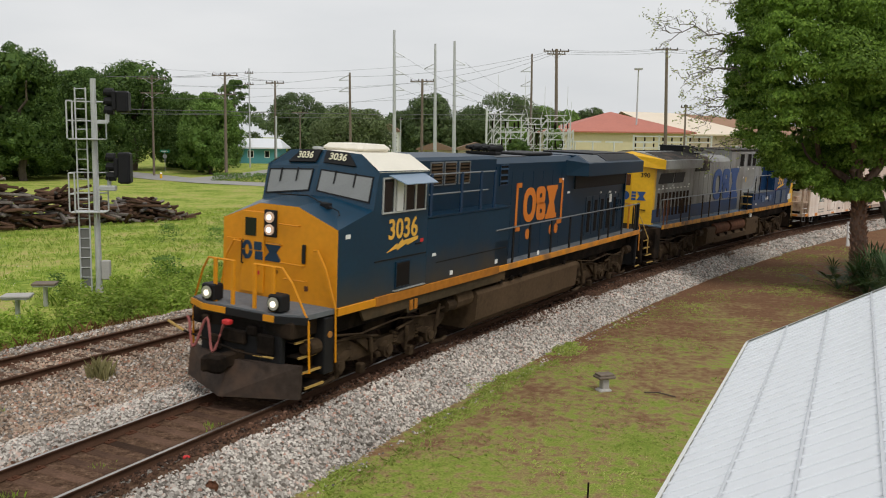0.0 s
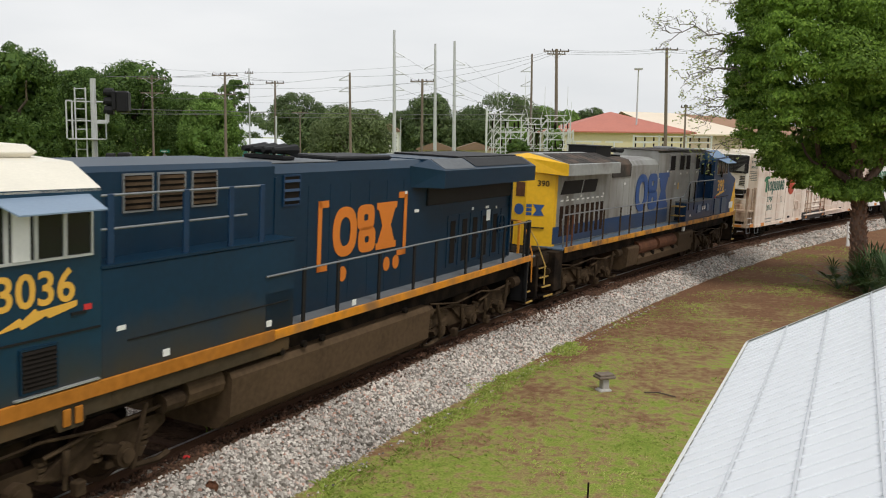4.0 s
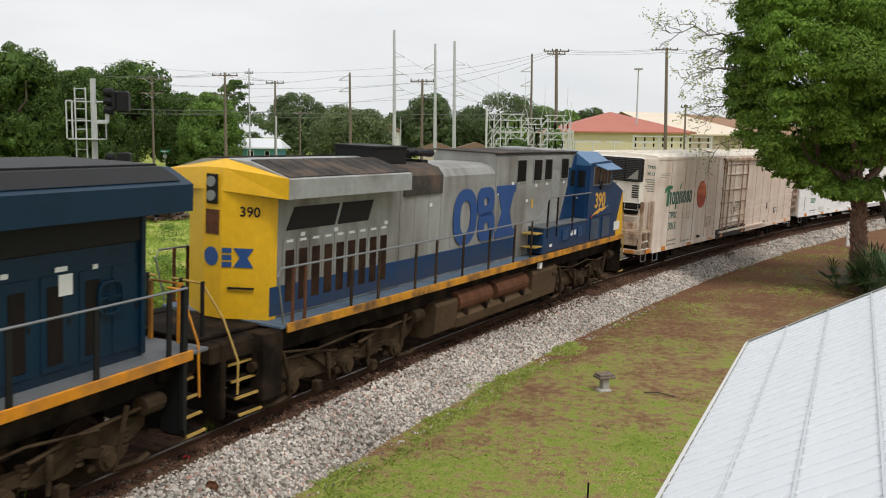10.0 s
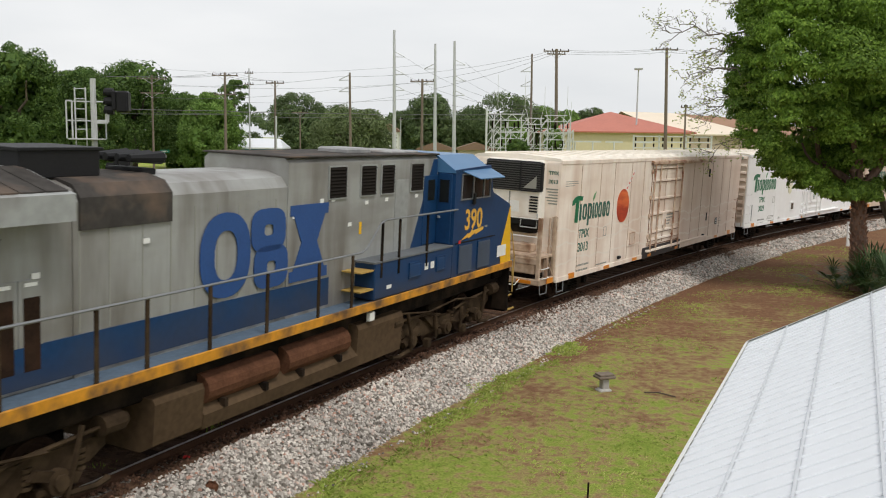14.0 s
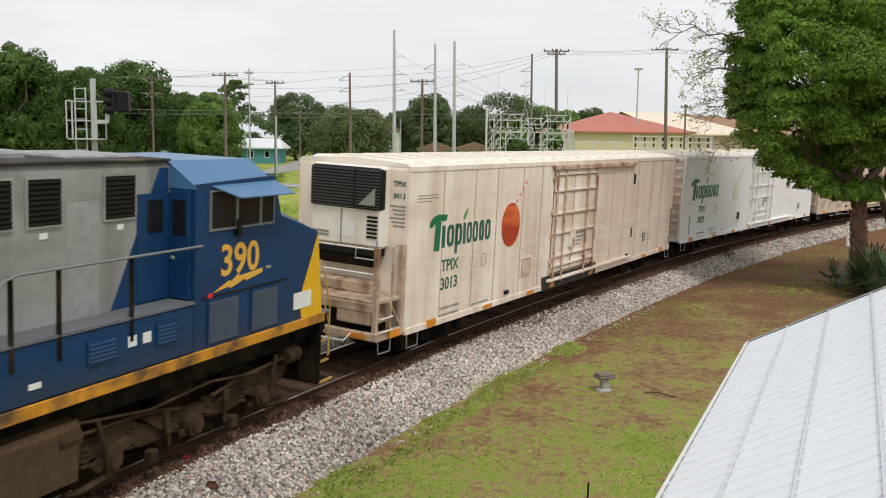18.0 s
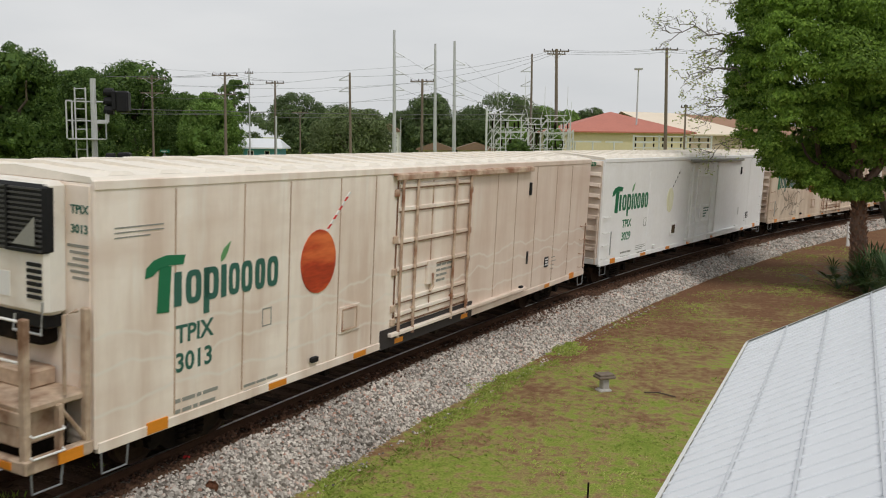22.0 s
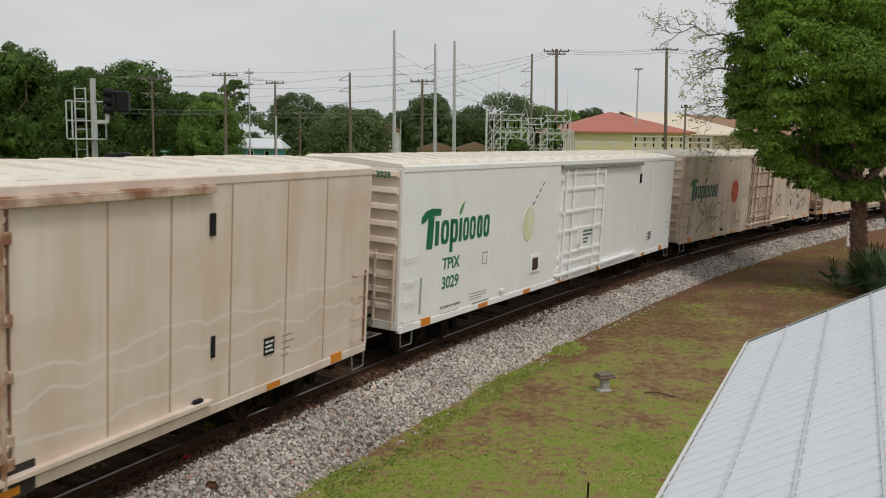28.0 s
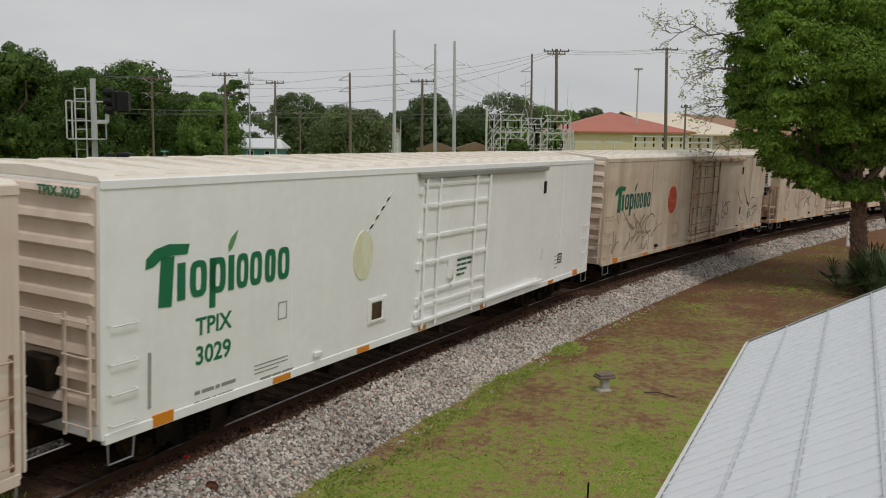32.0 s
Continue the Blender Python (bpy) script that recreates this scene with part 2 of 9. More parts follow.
M["tin"] = mat("white_tin_roof", (0.7, 0.725, 0.76), 0.4, 0.0, 0.05, 4, 0.5, 0.03, spec=0.5)


# ---- mesh building ----
class Geo:
    """Collects vertices and faces of one mesh."""

    def __init__(self):
        self.v, self.f = [], []

    def add(self, vs, fs):
        o = len(self.v)
        self.v += [tuple(p) for p in vs]
        self.f += [tuple(i + o for i in q) for q in fs]
        return self

    def box(self, x0, x1, y0, y1, z0, z1, c=0.0):
        """A box; c cuts its upright and level edges."""
        x0, x1, y0, y1, z0, z1 = min(x0, x1), max(x0, x1), min(y0, y1), max(y0, y1), min(z0, z1), max(z0, z1)
        if c <= 0:
            return self.add([(x0, y0, z0), (x1, y0, z0), (x1, y1, z0), (x0, y1, z0), (x0, y0, z1), (x1, y0, z1), (x1, y1, z1), (x0, y1, z1)],
                            [(0, 3, 2, 1), (4, 5, 6, 7), (0, 1, 5, 4), (1, 2, 6, 5), (2, 3, 7, 6), (3, 0, 4, 7)])
        c = min(c, (x1 - x0) * 0.45, (y1 - y0) * 0.45, (z1 - z0) * 0.45)
        rings = []
        for z, e in ((z0, c), (z0 + c, 0), (z1 - c, 0), (z1, c)):
            a0, a1, b0, b1 = x0 + e, x1 - e, y0 + e, y1 - e
            rings += [(a0 + c, b0, z), (a1 - c, b0, z), (a1, b0 + c, z), (a1, b1 - c, z), (a1 - c, b1, z), (a0 + c, b1, z), (a0, b1 - c, z), (a0, b0 + c, z)]
        fs = [tuple(range(7, -1, -1)), tuple(range(24, 32))]
        for r in range(3):
            fs += [(r * 8 + i, r * 8 + (i + 1) % 8, r * 8 + 8 + (i + 1) % 8, r * 8 + 8 + i) for i in range(8)]
        return self.add(rings, fs)

    def prism(self, pts, axis, a, b):
        """A flat outline swept along an axis from a to b. Outline in the other two axes, in order (x, y, z less the axis)."""
        def at(p, t):
            return (t, p[0], p[1]) if axis == "x" else (p[0], t, p[1]) if axis == "y" else (p[0], p[1], t)
        n = len(pts)
        vs = [at(p, a) for p in pts] + [at(p, b) for p in pts]
        fs = [tuple(range(n)), tuple(range(2 * n - 1, n - 1, -1))] + [(i, i + n, (i + 1) % n + n, (i + 1) % n) for i in range(n)]
        return self.add(vs, fs)

    def tube(self, pts, r, n=6, r1=None):
        """A round bar along points, tapering from r to r1."""
        pts = [Vector(p) for p in pts]
        vs, k = [], len(pts)
        for i, p in enumerate(pts):
            d = (pts[min(i + 1, k - 1)] - pts[max(i - 1, 0)]).normalized()
            a = d.orthogonal().normalized() if abs(d.z) > 0.95 else d.cross(Vector((0, 0, 1))).normalized()
            b = d.cross(a)
            rr = r if r1 is None else r + (r1 - r) * i / max(1, k - 1)
            vs += [p + (a * math.cos(6.2832 * j / n) + b * math.sin(6.2832 * j / n)) * rr for j in range(n)]
        fs = [tuple(range(n - 1, -1, -1)), tuple(range((k - 1) * n, k * n))]
        for i in range(k - 1):
            fs += [(i * n + j, i * n + (j + 1) % n, i * n + n + (j + 1) % n, i * n + n + j) for j in range(n)]
        return self.add(vs, fs)

    def quad(self, *p):
        return self.add(p, [tuple(range(len(p)))])

    def mesh(self, name, material, smooth=False):
        me = bpy.data.meshes.new(name)
        me.from_pydata(self.v, [], self.f)
        bm = bmesh.new()
        bm.from_mesh(me)
        bmesh.ops.recalc_face_normals(bm, faces=bm.faces)
        bm.to_mesh(me)
        bm.free()
        me.materials.append(material)
        if smooth:
            me.polygons.foreach_set("use_smooth", [True] * len(me.polygons))
        me.update()
        return me

    def quick(self, name, material):
        me = bpy.data.meshes.new(name)
        me.from_pydata(self.v, [], self.f)
        me.materials.append(material)
        me.update()
        return me


def part(name, geo, material, parent, label="", m=None, smooth=False):
    """One mesh object under a thing or a part."""
    me = geo if isinstance(geo, bpy.types.Mesh) else geo.mesh(name, material, smooth)
    ob = new(name, me)
    ob.parent = parent
    if m is not None:
        ob.matrix_basis = m
    if label:
        ob["label"] = label
    return ob


def thing(name, label, category, m=None, geo=None, material=None, group="", kind="", smooth=False):
    ob = new(name, geo.mesh(name, material, smooth) if geo else None)
    if m is not None:
        ob.matrix_basis = m
    return tagged(ob, label, category, group, kind)


def lettering(text, size, material, depth=0.004, shear=0.0):
    """A mesh of flat letters in the x-z plane facing -y, centred on the origin."""
    cu = bpy.data.curves.new("lettering", "FONT")
    cu.body, cu.size, cu.extrude, cu.shear = text, size, depth, shear
    cu.align_x, cu.align_y, cu.resolution_u = "CENTER", "CENTER", 3
    cu.offset = size * 0.018
    ob = bpy.data.objects.new("lettering", cu)
    scene.collection.objects.link(ob)
    dg = bpy.context.evaluated_depsgraph_get()
    me = bpy.data.meshes.new_from_object(ob.evaluated_get(dg))
    me.transform(Matrix.Rotation(radians(90), 4, "X"))
    me.materials.clear()
    me.materials.append(material)
    bpy.data.objects.remove(ob)
    return me


# ---- the plan of the line: one curve of 212 m radius, bending towards the camera's side ----
P0 = (-2.038, 21.425)
HEAD, CURVE = 1.08775, -0.00470948
BANK = math.degrees(0.0405)


def line_at(s):
    h = HEAD + CURVE * s
    return (P0[0] + (math.sin(h) - math.sin(HEAD)) / CURVE, P0[1] - (math.cos(h) - math.cos(HEAD)) / CURVE, h)


def off(s, l, z=0.0):
    """The point l metres to the camera's side of the line at s, z over the rail heads."""
    x, y, h = line_at(s)
    return (x + l * math.sin(h), y - l * math.cos(h), z)


def travelled(t):
    return 2.45894 * t - 0.00503712 * t * t


GROUND = -0.62


def smooth_step(a, b, x):
    u = min(1.0, max(0.0, (x - a) / (b - a)))
    return u * u * (3 - 2 * u)


def line_coords(x, y):
    """s and l of a place, by the circle of the line."""
    cx = P0[0] - math.sin(HEAD) / CURVE
    cy = P0[1] + math.cos(HEAD) / CURVE
    dx, dy = x - cx, y - cy
    r = math.hypot(dx, dy)
    ang = math.atan2(dy, dx)          # heading is ang - 90 degrees
    h = ang - math.pi / 2
    return (h - HEAD) / CURVE, -1 / CURVE - r


def ground_height(x, y):
    s, l = line_coords(x, y)
    z = GROUND + 0.05 * noise.noise(Vector((x * 0.15, y * 0.15, 0))) + 0.03 * noise.noise(Vector((x * 0.6, y * 0.6, 3)))
    if abs(s) < 200:
        z += 0.45 * (1 - smooth_step(-10.5, -7.6, l)) * (1 - smooth_step(14, 45, -l))   # the field beside the far track lies a little higher
    return z


def ground_sheet():
    """One sheet to the horizon: fine near the line, coarse far off."""
    xs = sorted(set([-2500, -1400, -800, -450, -260, -160, -110] + [-80 + 2.5 * i for i in range(65)] + [110, 160, 260, 450, 800, 1400, 2500]))
    ys = sorted(set([-600, -200, -60, -20] + [-10 + 2.0 * i for i in range(66)] + [130, 145, 165, 190, 225, 270, 330, 420, 600, 900, 1500, 2600, 4000]))
    vs = [(x, y, ground_height(x, y) if y < 200 and abs(x) < 120 else GROUND) for y in ys for x in xs]
    n = len(xs)
    fs = [(j * n + i, j * n + i + 1, j * n + n + i + 1, j * n + n + i) for j in range(len(ys) - 1) for i in range(n - 1)]
    me = bpy.data.meshes.new("ground")
    me.from_pydata(vs, [], fs)
    me.materials.append(M["lawn"])
    me.materials.append(M["field"])
    for p in me.polygons:
        c = p.center
        s, l = line_coords(c.x, c.y)
        p.material_index = 1 if l < -4 or c.y > 120 else 0
    me.polygons.foreach_set("use_smooth", [True] * len(me.polygons))
    return tagged(new("ground", me), "mown lawn and rough green field with bare brown patches", "ground", kind="structure")


ground_sheet()

TRACK2 = -5.75      # middle of the far track
T2_Z = 0.1


def strip(name, profile, s0, s1, step, material, jitter=0.0):
    """A band along the line with a cross-section of (l, z) pairs."""
    vs, fs = [], []
    k, n = len(profile), int((s1 - s0) / step) + 1
    for i in range(n):
        s = s0 + i * step
        for j, (l, z) in enumerate(profile):
            e = jitter * noise.noise(Vector((s * 0.7, l * 0.9, 5.0))) if jitter else 0
            edge = 0.45 * noise.noise(Vector((s * 0.45, 0, 8.0))) + 0.2 * noise.noise(Vector((s * 1.7, 0, 2.0))) if jitter > 0.03 and j in (0, k - 1) else 0
            vs.append(off(s, l + edge, z + e * 0.5))
    for i in range(n - 1):
        fs += [(i * k + j, i * k + j + 1, i * k + k + j + 1, i * k + k + j) for j in range(k - 1)]
    me = bpy.data.meshes.new(name)
    me.from_pydata(vs, [], fs)
    me.materials.append(material)
    me.polygons.foreach_set("use_smooth", [True] * len(me.polygons))
    return me


BED = [(-8.6, -0.62), (-7.9, -0.1), (-7.2, -0.06), (-5.75, -0.075), (-4.3, -0.06), (-3.6, -0.18), (-2.6, -0.24), (-1.75, -0.1), (-0.9, -0.1), (-0.66, -0.22), (0.0, -0.25), (0.66, -0.28), (0.9, -0.165), (1.5, -0.17), (1.9, -0.25), (2.5, -0.48), (3.1, -0.72)]
tagged(new("ballast_bed", strip("ballast_bed", BED, -34, 135, 0.5, M["ballast"], 0.05)), "bed of grey and white crushed stone under two tracks", "ballast", kind="structure")


M["fouled"] = ground_mat("fouled_ballast", [(0.32, (0.032, 0.019, 0.012)), (0.5, (0.1, 0.059, 0.037)), (0.7, (0.2, 0.13, 0.09))], 6.0, 20.0, bump=0.9, dist=0.04)
tagged(new("fouled_bed", strip("fouled_bed", [(-1.15, -0.14), (-0.8, -0.15), (-0.62, -0.153), (0.0, -0.178), (0.62, -0.203), (0.8, -0.195), (1.1, -0.155), (1.35, -0.15), (1.46, -0.2)], -34, 135, 0.5, M["fouled"], 0.031)), "dark oil-stained dirt and stone between the rails", "ballast", kind="structure")

# widens the oil-stained band outward, its dark colour standing in for the train's shade
tagged(new("fouled_shade_shoulder", strip("fouled_shade_shoulder", [(1.28, -0.152), (1.4, -0.146), (1.58, -0.16), (1.76, -0.215)], 6, 135, 0.5, M["fouled"], 0.031)), "dark stone beside the tie ends, oil stain and painted train shade", "ballast", kind="structure")


def rails(mid, zmid, bank, name, label):
    for side in (-0.7525, 0.7525):
        z = zmid - math.sin(bank) * side
        body = [(-0.07, -0.17), (-0.07, -0.155), (-0.012, -0.13), (-0.012, -0.045), (-0.036, -0.03), (-0.036, -0.002), (0.036, -0.002), (0.036, -0.03), (0.012, -0.045), (0.012, -0.13), (0.07, -0.155), (0.07, -0.17)]
        ob = tagged(new(name, strip(name, [(mid + side + a, z + b) for a, b in body], -34, 135, 1.0, M["rail_side"])), label, "rail", "rails of the line", "structure")
        part("rail_head", strip("rail_head", [(mid + side + a, z + b) for a, b in ((-0.033, -0.002), (-0.026, 0.0), (0.026, 0.0), (0.033, -0.002))], -34, 135, 1.0, M["rail_top" if mid == 0 else "rail_side"]), None, ob)


rails(0.0, 0.0, 0.0405, "rail", "rusty steel rail with a polished running surface")
rails(TRACK2, T2_Z, 0.0, "rail", "dull brown steel rail of the far track")


def ties(mid, zmid, bank, s0, s1, label):
    bed = tagged(new("ties"), label, "ties", kind="structure")
    g = Geo().box(-0.115, 0.115, -1.3, 1.3, -0.36, -0.165, 0.015)
    me = g.mesh("tie", M["tie"])
    plate = Geo()
    for y in (-0.7525, 0.7525):
        plate.box(-0.1, 0.1, y - 0.19, y + 0.19, -0.164, -0.148).box(-0.03, 0.03, y - 0.15, y - 0.11, -0.148, -0.12).box(-0.03, 0.03, y + 0.11, y + 0.15, -0.148, -0.12)
    pm = plate.mesh("tie_plate", M["plate"])
    s = s0
    rnd = random.Random(4)
    while s < s1:
        x, y, h = line_at(s)
        ox, oy, _ = off(s, mid + rnd.uniform(-0.05, 0.05))
        m = pose(ox, oy, zmid + rnd.uniform(-0.01, 0.01), 0, 0, math.degrees(h) + rnd.uniform(-1.5, 1.5)) @ pose(0, 0, 0, bank)
        t = part("tie", me, None, bed, m=m)
        part("tie_plate", pm, None, t)
        s += 0.5 + rnd.uniform(-0.02, 0.02)


ties(0.0, 0.0, BANK, -14, 60, "row of dark weathered wooden sleepers under the near track")
ties(TRACK2, T2_Z + 0.01, 0.0, -12, 20, "row of dark weathered wooden sleepers under the far track")


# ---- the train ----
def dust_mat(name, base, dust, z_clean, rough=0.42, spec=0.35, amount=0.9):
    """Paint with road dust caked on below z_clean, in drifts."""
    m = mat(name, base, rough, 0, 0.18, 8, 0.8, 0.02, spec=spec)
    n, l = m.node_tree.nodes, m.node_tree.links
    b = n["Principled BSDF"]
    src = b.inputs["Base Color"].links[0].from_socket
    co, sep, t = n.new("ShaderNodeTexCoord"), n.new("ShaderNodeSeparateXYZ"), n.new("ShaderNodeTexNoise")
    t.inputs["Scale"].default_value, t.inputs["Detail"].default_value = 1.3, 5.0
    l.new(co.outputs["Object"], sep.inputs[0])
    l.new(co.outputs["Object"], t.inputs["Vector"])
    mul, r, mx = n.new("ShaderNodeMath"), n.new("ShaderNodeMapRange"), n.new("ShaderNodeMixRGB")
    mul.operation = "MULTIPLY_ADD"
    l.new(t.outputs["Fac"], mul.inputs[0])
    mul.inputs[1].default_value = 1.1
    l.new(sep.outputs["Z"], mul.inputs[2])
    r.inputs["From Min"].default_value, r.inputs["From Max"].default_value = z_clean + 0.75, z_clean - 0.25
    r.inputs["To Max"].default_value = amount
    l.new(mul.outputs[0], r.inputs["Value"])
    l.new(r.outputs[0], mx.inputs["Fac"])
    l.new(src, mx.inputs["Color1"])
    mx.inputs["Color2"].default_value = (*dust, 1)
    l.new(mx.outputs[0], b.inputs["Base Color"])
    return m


def streak_mat(name, base, stain, dirty, rough=0.5, tide=0.0, brown_from=None):
    """White car paint with rain streaks that run down the sides and pale tide marks."""
    m = mat(name, base, rough, 0, 0.05, 5, 0.6, 0.02)
    n, l = m.node_tree.nodes, m.node_tree.links
    b = n["Principled BSDF"]
    src = b.inputs["Base Color"].links[0].from_socket
    co = n.new("ShaderNodeTexCoord")
    for scale, col, lo, hi, amt in (((0.8, 0.4, 0.14), stain, 0.45, 0.66, dirty), ((5.0, 1.0, 0.2), (stain[0] * 0.8, stain[1] * 0.72, stain[2] * 0.65), 0.6, 0.76, dirty * 0.22), ((2.4, 1.0, 0.3), (min(0.88, base[0] * 1.06), min(0.86, base[1] * 1.08), min(0.84, base[2] * 1.12)), 0.58, 0.7, dirty * 0.6), ((0.25, 1.0, 0.9), stain, 0.45, 0.75, dirty * 0.7)):
        mp, t, r, mx = n.new("ShaderNodeMapping"), n.new("ShaderNodeTexNoise"), n.new("ShaderNodeMapRange"), n.new("ShaderNodeMixRGB")
        mp.inputs["Scale"].default_value = scale
        t.inputs["Scale"].default_value, t.inputs["Detail"].default_value = 1.6, 5.0
        r.inputs["From Min"].default_value, r.inputs["From Max"].default_value = lo, hi
        r.inputs["To Max"].default_value = amt
        l.new(co.outputs["Object"], mp.inputs["Vector"])
        l.new(mp.outputs["Vector"], t.inputs["Vector"])
        l.new(t.outputs["Fac"], r.inputs["Value"])
        l.new(r.outputs[0], mx.inputs["Fac"])
        l.new(src, mx.inputs["Color1"])
        mx.inputs["Color2"].default_value = (*col, 1)
        src = mx.outputs[0]
    sep = n.new("ShaderNodeSeparateXYZ")
    l.new(co.outputs["Object"], sep.inputs[0])
    if brown_from is not None:
        # road grime that gets thicker towards one end of the car
        r, mx = n.new("ShaderNodeMapRange"), n.new("ShaderNodeMixRGB")
        r.inputs["From Min"].default_value, r.inputs["From Max"].default_value = brown_from - 1.5, brown_from + 1.5
        r.inputs["To Max"].default_value = 0.5
        l.new(sep.outputs["X"], r.inputs["Value"])
        l.new(r.outputs[0], mx.inputs["Fac"])
        l.new(src, mx.inputs["Color1"])
        mx.inputs["Color2"].default_value = (stain[0] * 0.98, stain[1] * 0.98, stain[2], 1)
        src = mx.outputs[0]
    if tide:
        # pale wavy tide lines left by water along the side
        for level, amp, seed_ in ((2.35, 0.9, 0.0), (1.42, 0.7, 7.0), (1.95, 1.1, 13.0)):
            mp, t, w = n.new("ShaderNodeMapping"), n.new("ShaderNodeTexNoise"), n.new("ShaderNodeMath")
            mp.inputs["Scale"].default_value = (0.55, 0.0, 0.0)
            mp.inputs["Location"].default_value = (seed_, 0, 0)
            t.inputs["Scale"].default_value, t.inputs["Detail"].default_value = 1.0, 3.0
            l.new(co.outputs["Object"], mp.inputs["Vector"])
            l.new(mp.outputs["Vector"], t.inputs["Vector"])
            w.operation = "MULTIPLY_ADD"
            l.new(t.outputs["Fac"], w.inputs[0])
            w.inputs[1].default_value = amp
            l.new(sep.outputs["Z"], w.inputs[2])
            d_, a_, r, mx = n.new("ShaderNodeMath"), n.new("ShaderNodeMath"), n.new("ShaderNodeMapRange"), n.new("ShaderNodeMixRGB")
            d_.operation, a_.operation = "SUBTRACT", "ABSOLUTE"
            l.new(w.outputs[0], d_.inputs[0])
            d_.inputs[1].default_value = level + amp * 0.5
            l.new(d_.outputs[0], a_.inputs[0])
            r.inputs["From Min"].default_value, r.inputs["From Max"].default_value = 0.045, 0.0
            r.inputs["To Max"].default_value = tide
            l.new(a_.outputs[0], r.inputs["Value"])
            l.new(r.outputs[0], mx.inputs["Fac"])
            l.new(src, mx.inputs["Color1"])
            mx.inputs["Color2"].default_value = (0.8, 0.75, 0.68, 1)
            src = mx.outputs[0]
    l.new(src, b.inputs["Base Color"])
    return m


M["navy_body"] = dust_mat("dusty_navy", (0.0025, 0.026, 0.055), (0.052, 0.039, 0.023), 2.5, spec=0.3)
# lighter copy of the navy: the cab's sky reflection is in its colour
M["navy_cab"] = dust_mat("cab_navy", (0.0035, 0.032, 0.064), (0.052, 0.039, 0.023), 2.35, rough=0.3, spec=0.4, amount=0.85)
M["bogie"] = mat("dusty_bogie", (0.042, 0.028, 0.017), 0.85, 0.1, 0.4, 12, 1.8, 0.3, dirt=(0.08, 0.054, 0.032), dirt_at=0.56, spec=0.08)
M["sill_dust"] = mat("dusty_sill_orange", (0.42, 0.16, 0.024), 0.65, 0, 0.25, 7, 0.8, 0.03, dirt=(0.15, 0.075, 0.03), dirt_at=0.6, spec=0.08)
M["skirt"] = mat("caked_dust_skirt", (0.062, 0.047, 0.029), 0.85, 0, 0.3, 7, 0.9, 0.1, dirt=(0.1, 0.062, 0.03), dirt_at=0.58, spec=0.08)
M["step_edge"] = mat("worn_step_yellow", (0.42, 0.27, 0.07), 0.6, 0, 0.25, 10, 2)
M["wheel"] = mat("dark_wheel_steel", (0.045, 0.027, 0.018), 0.8, 0.1, 0.35, 14, 2.0, 0.2, spec=0.1)
M["vent_blue"] = mat("dusty_vent_blue", (0.05, 0.065, 0.095), 0.6, 0, 0.2)
M["soot"] = mat("sooty_steel", (0.055, 0.05, 0.046), 0.75, 0, 0.35, 6, 1.4, 0.05, dirt=(0.14, 0.1, 0.075), dirt_at=0.62, spec=0.08)
# darker copy of the navy: dark tree reflections on the hood are painted in
M["navy_reflect_dark"] = dust_mat("navy_reflecting_side", (0.0018, 0.021, 0.046), (0.045, 0.036, 0.024), 1.85, spec=0.3, amount=0.75)
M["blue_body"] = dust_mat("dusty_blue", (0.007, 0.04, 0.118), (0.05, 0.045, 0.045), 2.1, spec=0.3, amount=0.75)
M["grey_body"] = streak_mat("streaked_grey", (0.31, 0.315, 0.305), (0.13, 0.115, 0.1), 0.8)
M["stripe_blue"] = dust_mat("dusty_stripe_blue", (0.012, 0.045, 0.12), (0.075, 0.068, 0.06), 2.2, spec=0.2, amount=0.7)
M["cream_side"] = streak_mat("soiled_white_side", (0.88, 0.79, 0.7), (0.62, 0.47, 0.375), 0.75, tide=0.7, brown_from=1.0)
M["cream_dirty"] = streak_mat("brown_soiled_side", (0.68, 0.58, 0.46), (0.46, 0.34, 0.24), 0.75)
M["white_side"] = streak_mat("fresh_white_side", (0.88, 0.885, 0.88), (0.78, 0.77, 0.74), 0.3)
M["end_soil"] = streak_mat("soiled_end", (0.74, 0.64, 0.55), (0.5, 0.37, 0.29), 0.6)
M["porch_soil"] = mat("grimy_platform_paint", (0.5, 0.38, 0.28), 0.7, 0, 0.25, 9, 2.0, 0.05, dirt=(0.2, 0.11, 0.065), dirt_at=0.56)
M["lamp_glow"] = glow("headlight_glow", (1.0, 0.88, 0.74), 1.15)
M["lamp_dim"] = glow("headlight_reflector", (0.5, 0.35, 0.26), 0.4)
M["lamp_silver"] = mat("lamp_reflector", (0.55, 0.54, 0.5), 0.3, 0.6, 0.1)
M["red"] = mat("red_paint", (0.55, 0.03, 0.03), 0.5, 0, 0.1)
M["hose_red"] = mat("faded_red_rubber", (0.3, 0.09, 0.08), 0.7, 0, 0.15)
M["label_cream"] = mat("number_cream", (0.7, 0.66, 0.48), 0.6, 0, 0.05)
M["label_white"] = mat("label_white", (0.75, 0.75, 0.73), 0.6, 0, 0.05)
M["bar_grey"] = mat("stencil_grey", (0.27, 0.27, 0.24), 0.7, 0, 0.1)
M["mark_blue"] = mat("mark_blue", (0.02, 0.07, 0.23), 0.5, 0, 0.12)
M["graffiti"] = mat("spray_grey", (0.24, 0.2, 0.15), 0.7, 0, 0.3)
M["spray_black"] = mat("spray_black", (0.03, 0.025, 0.025), 0.7, 0, 0.3)
M["light_visor"] = mat("visor_blue_grey", (0.2, 0.27, 0.36), 0.35, 0.0, 0.08)
M["visor_blue"] = mat("visor_blue", (0.06, 0.16, 0.31), 0.35, 0.0, 0.08)
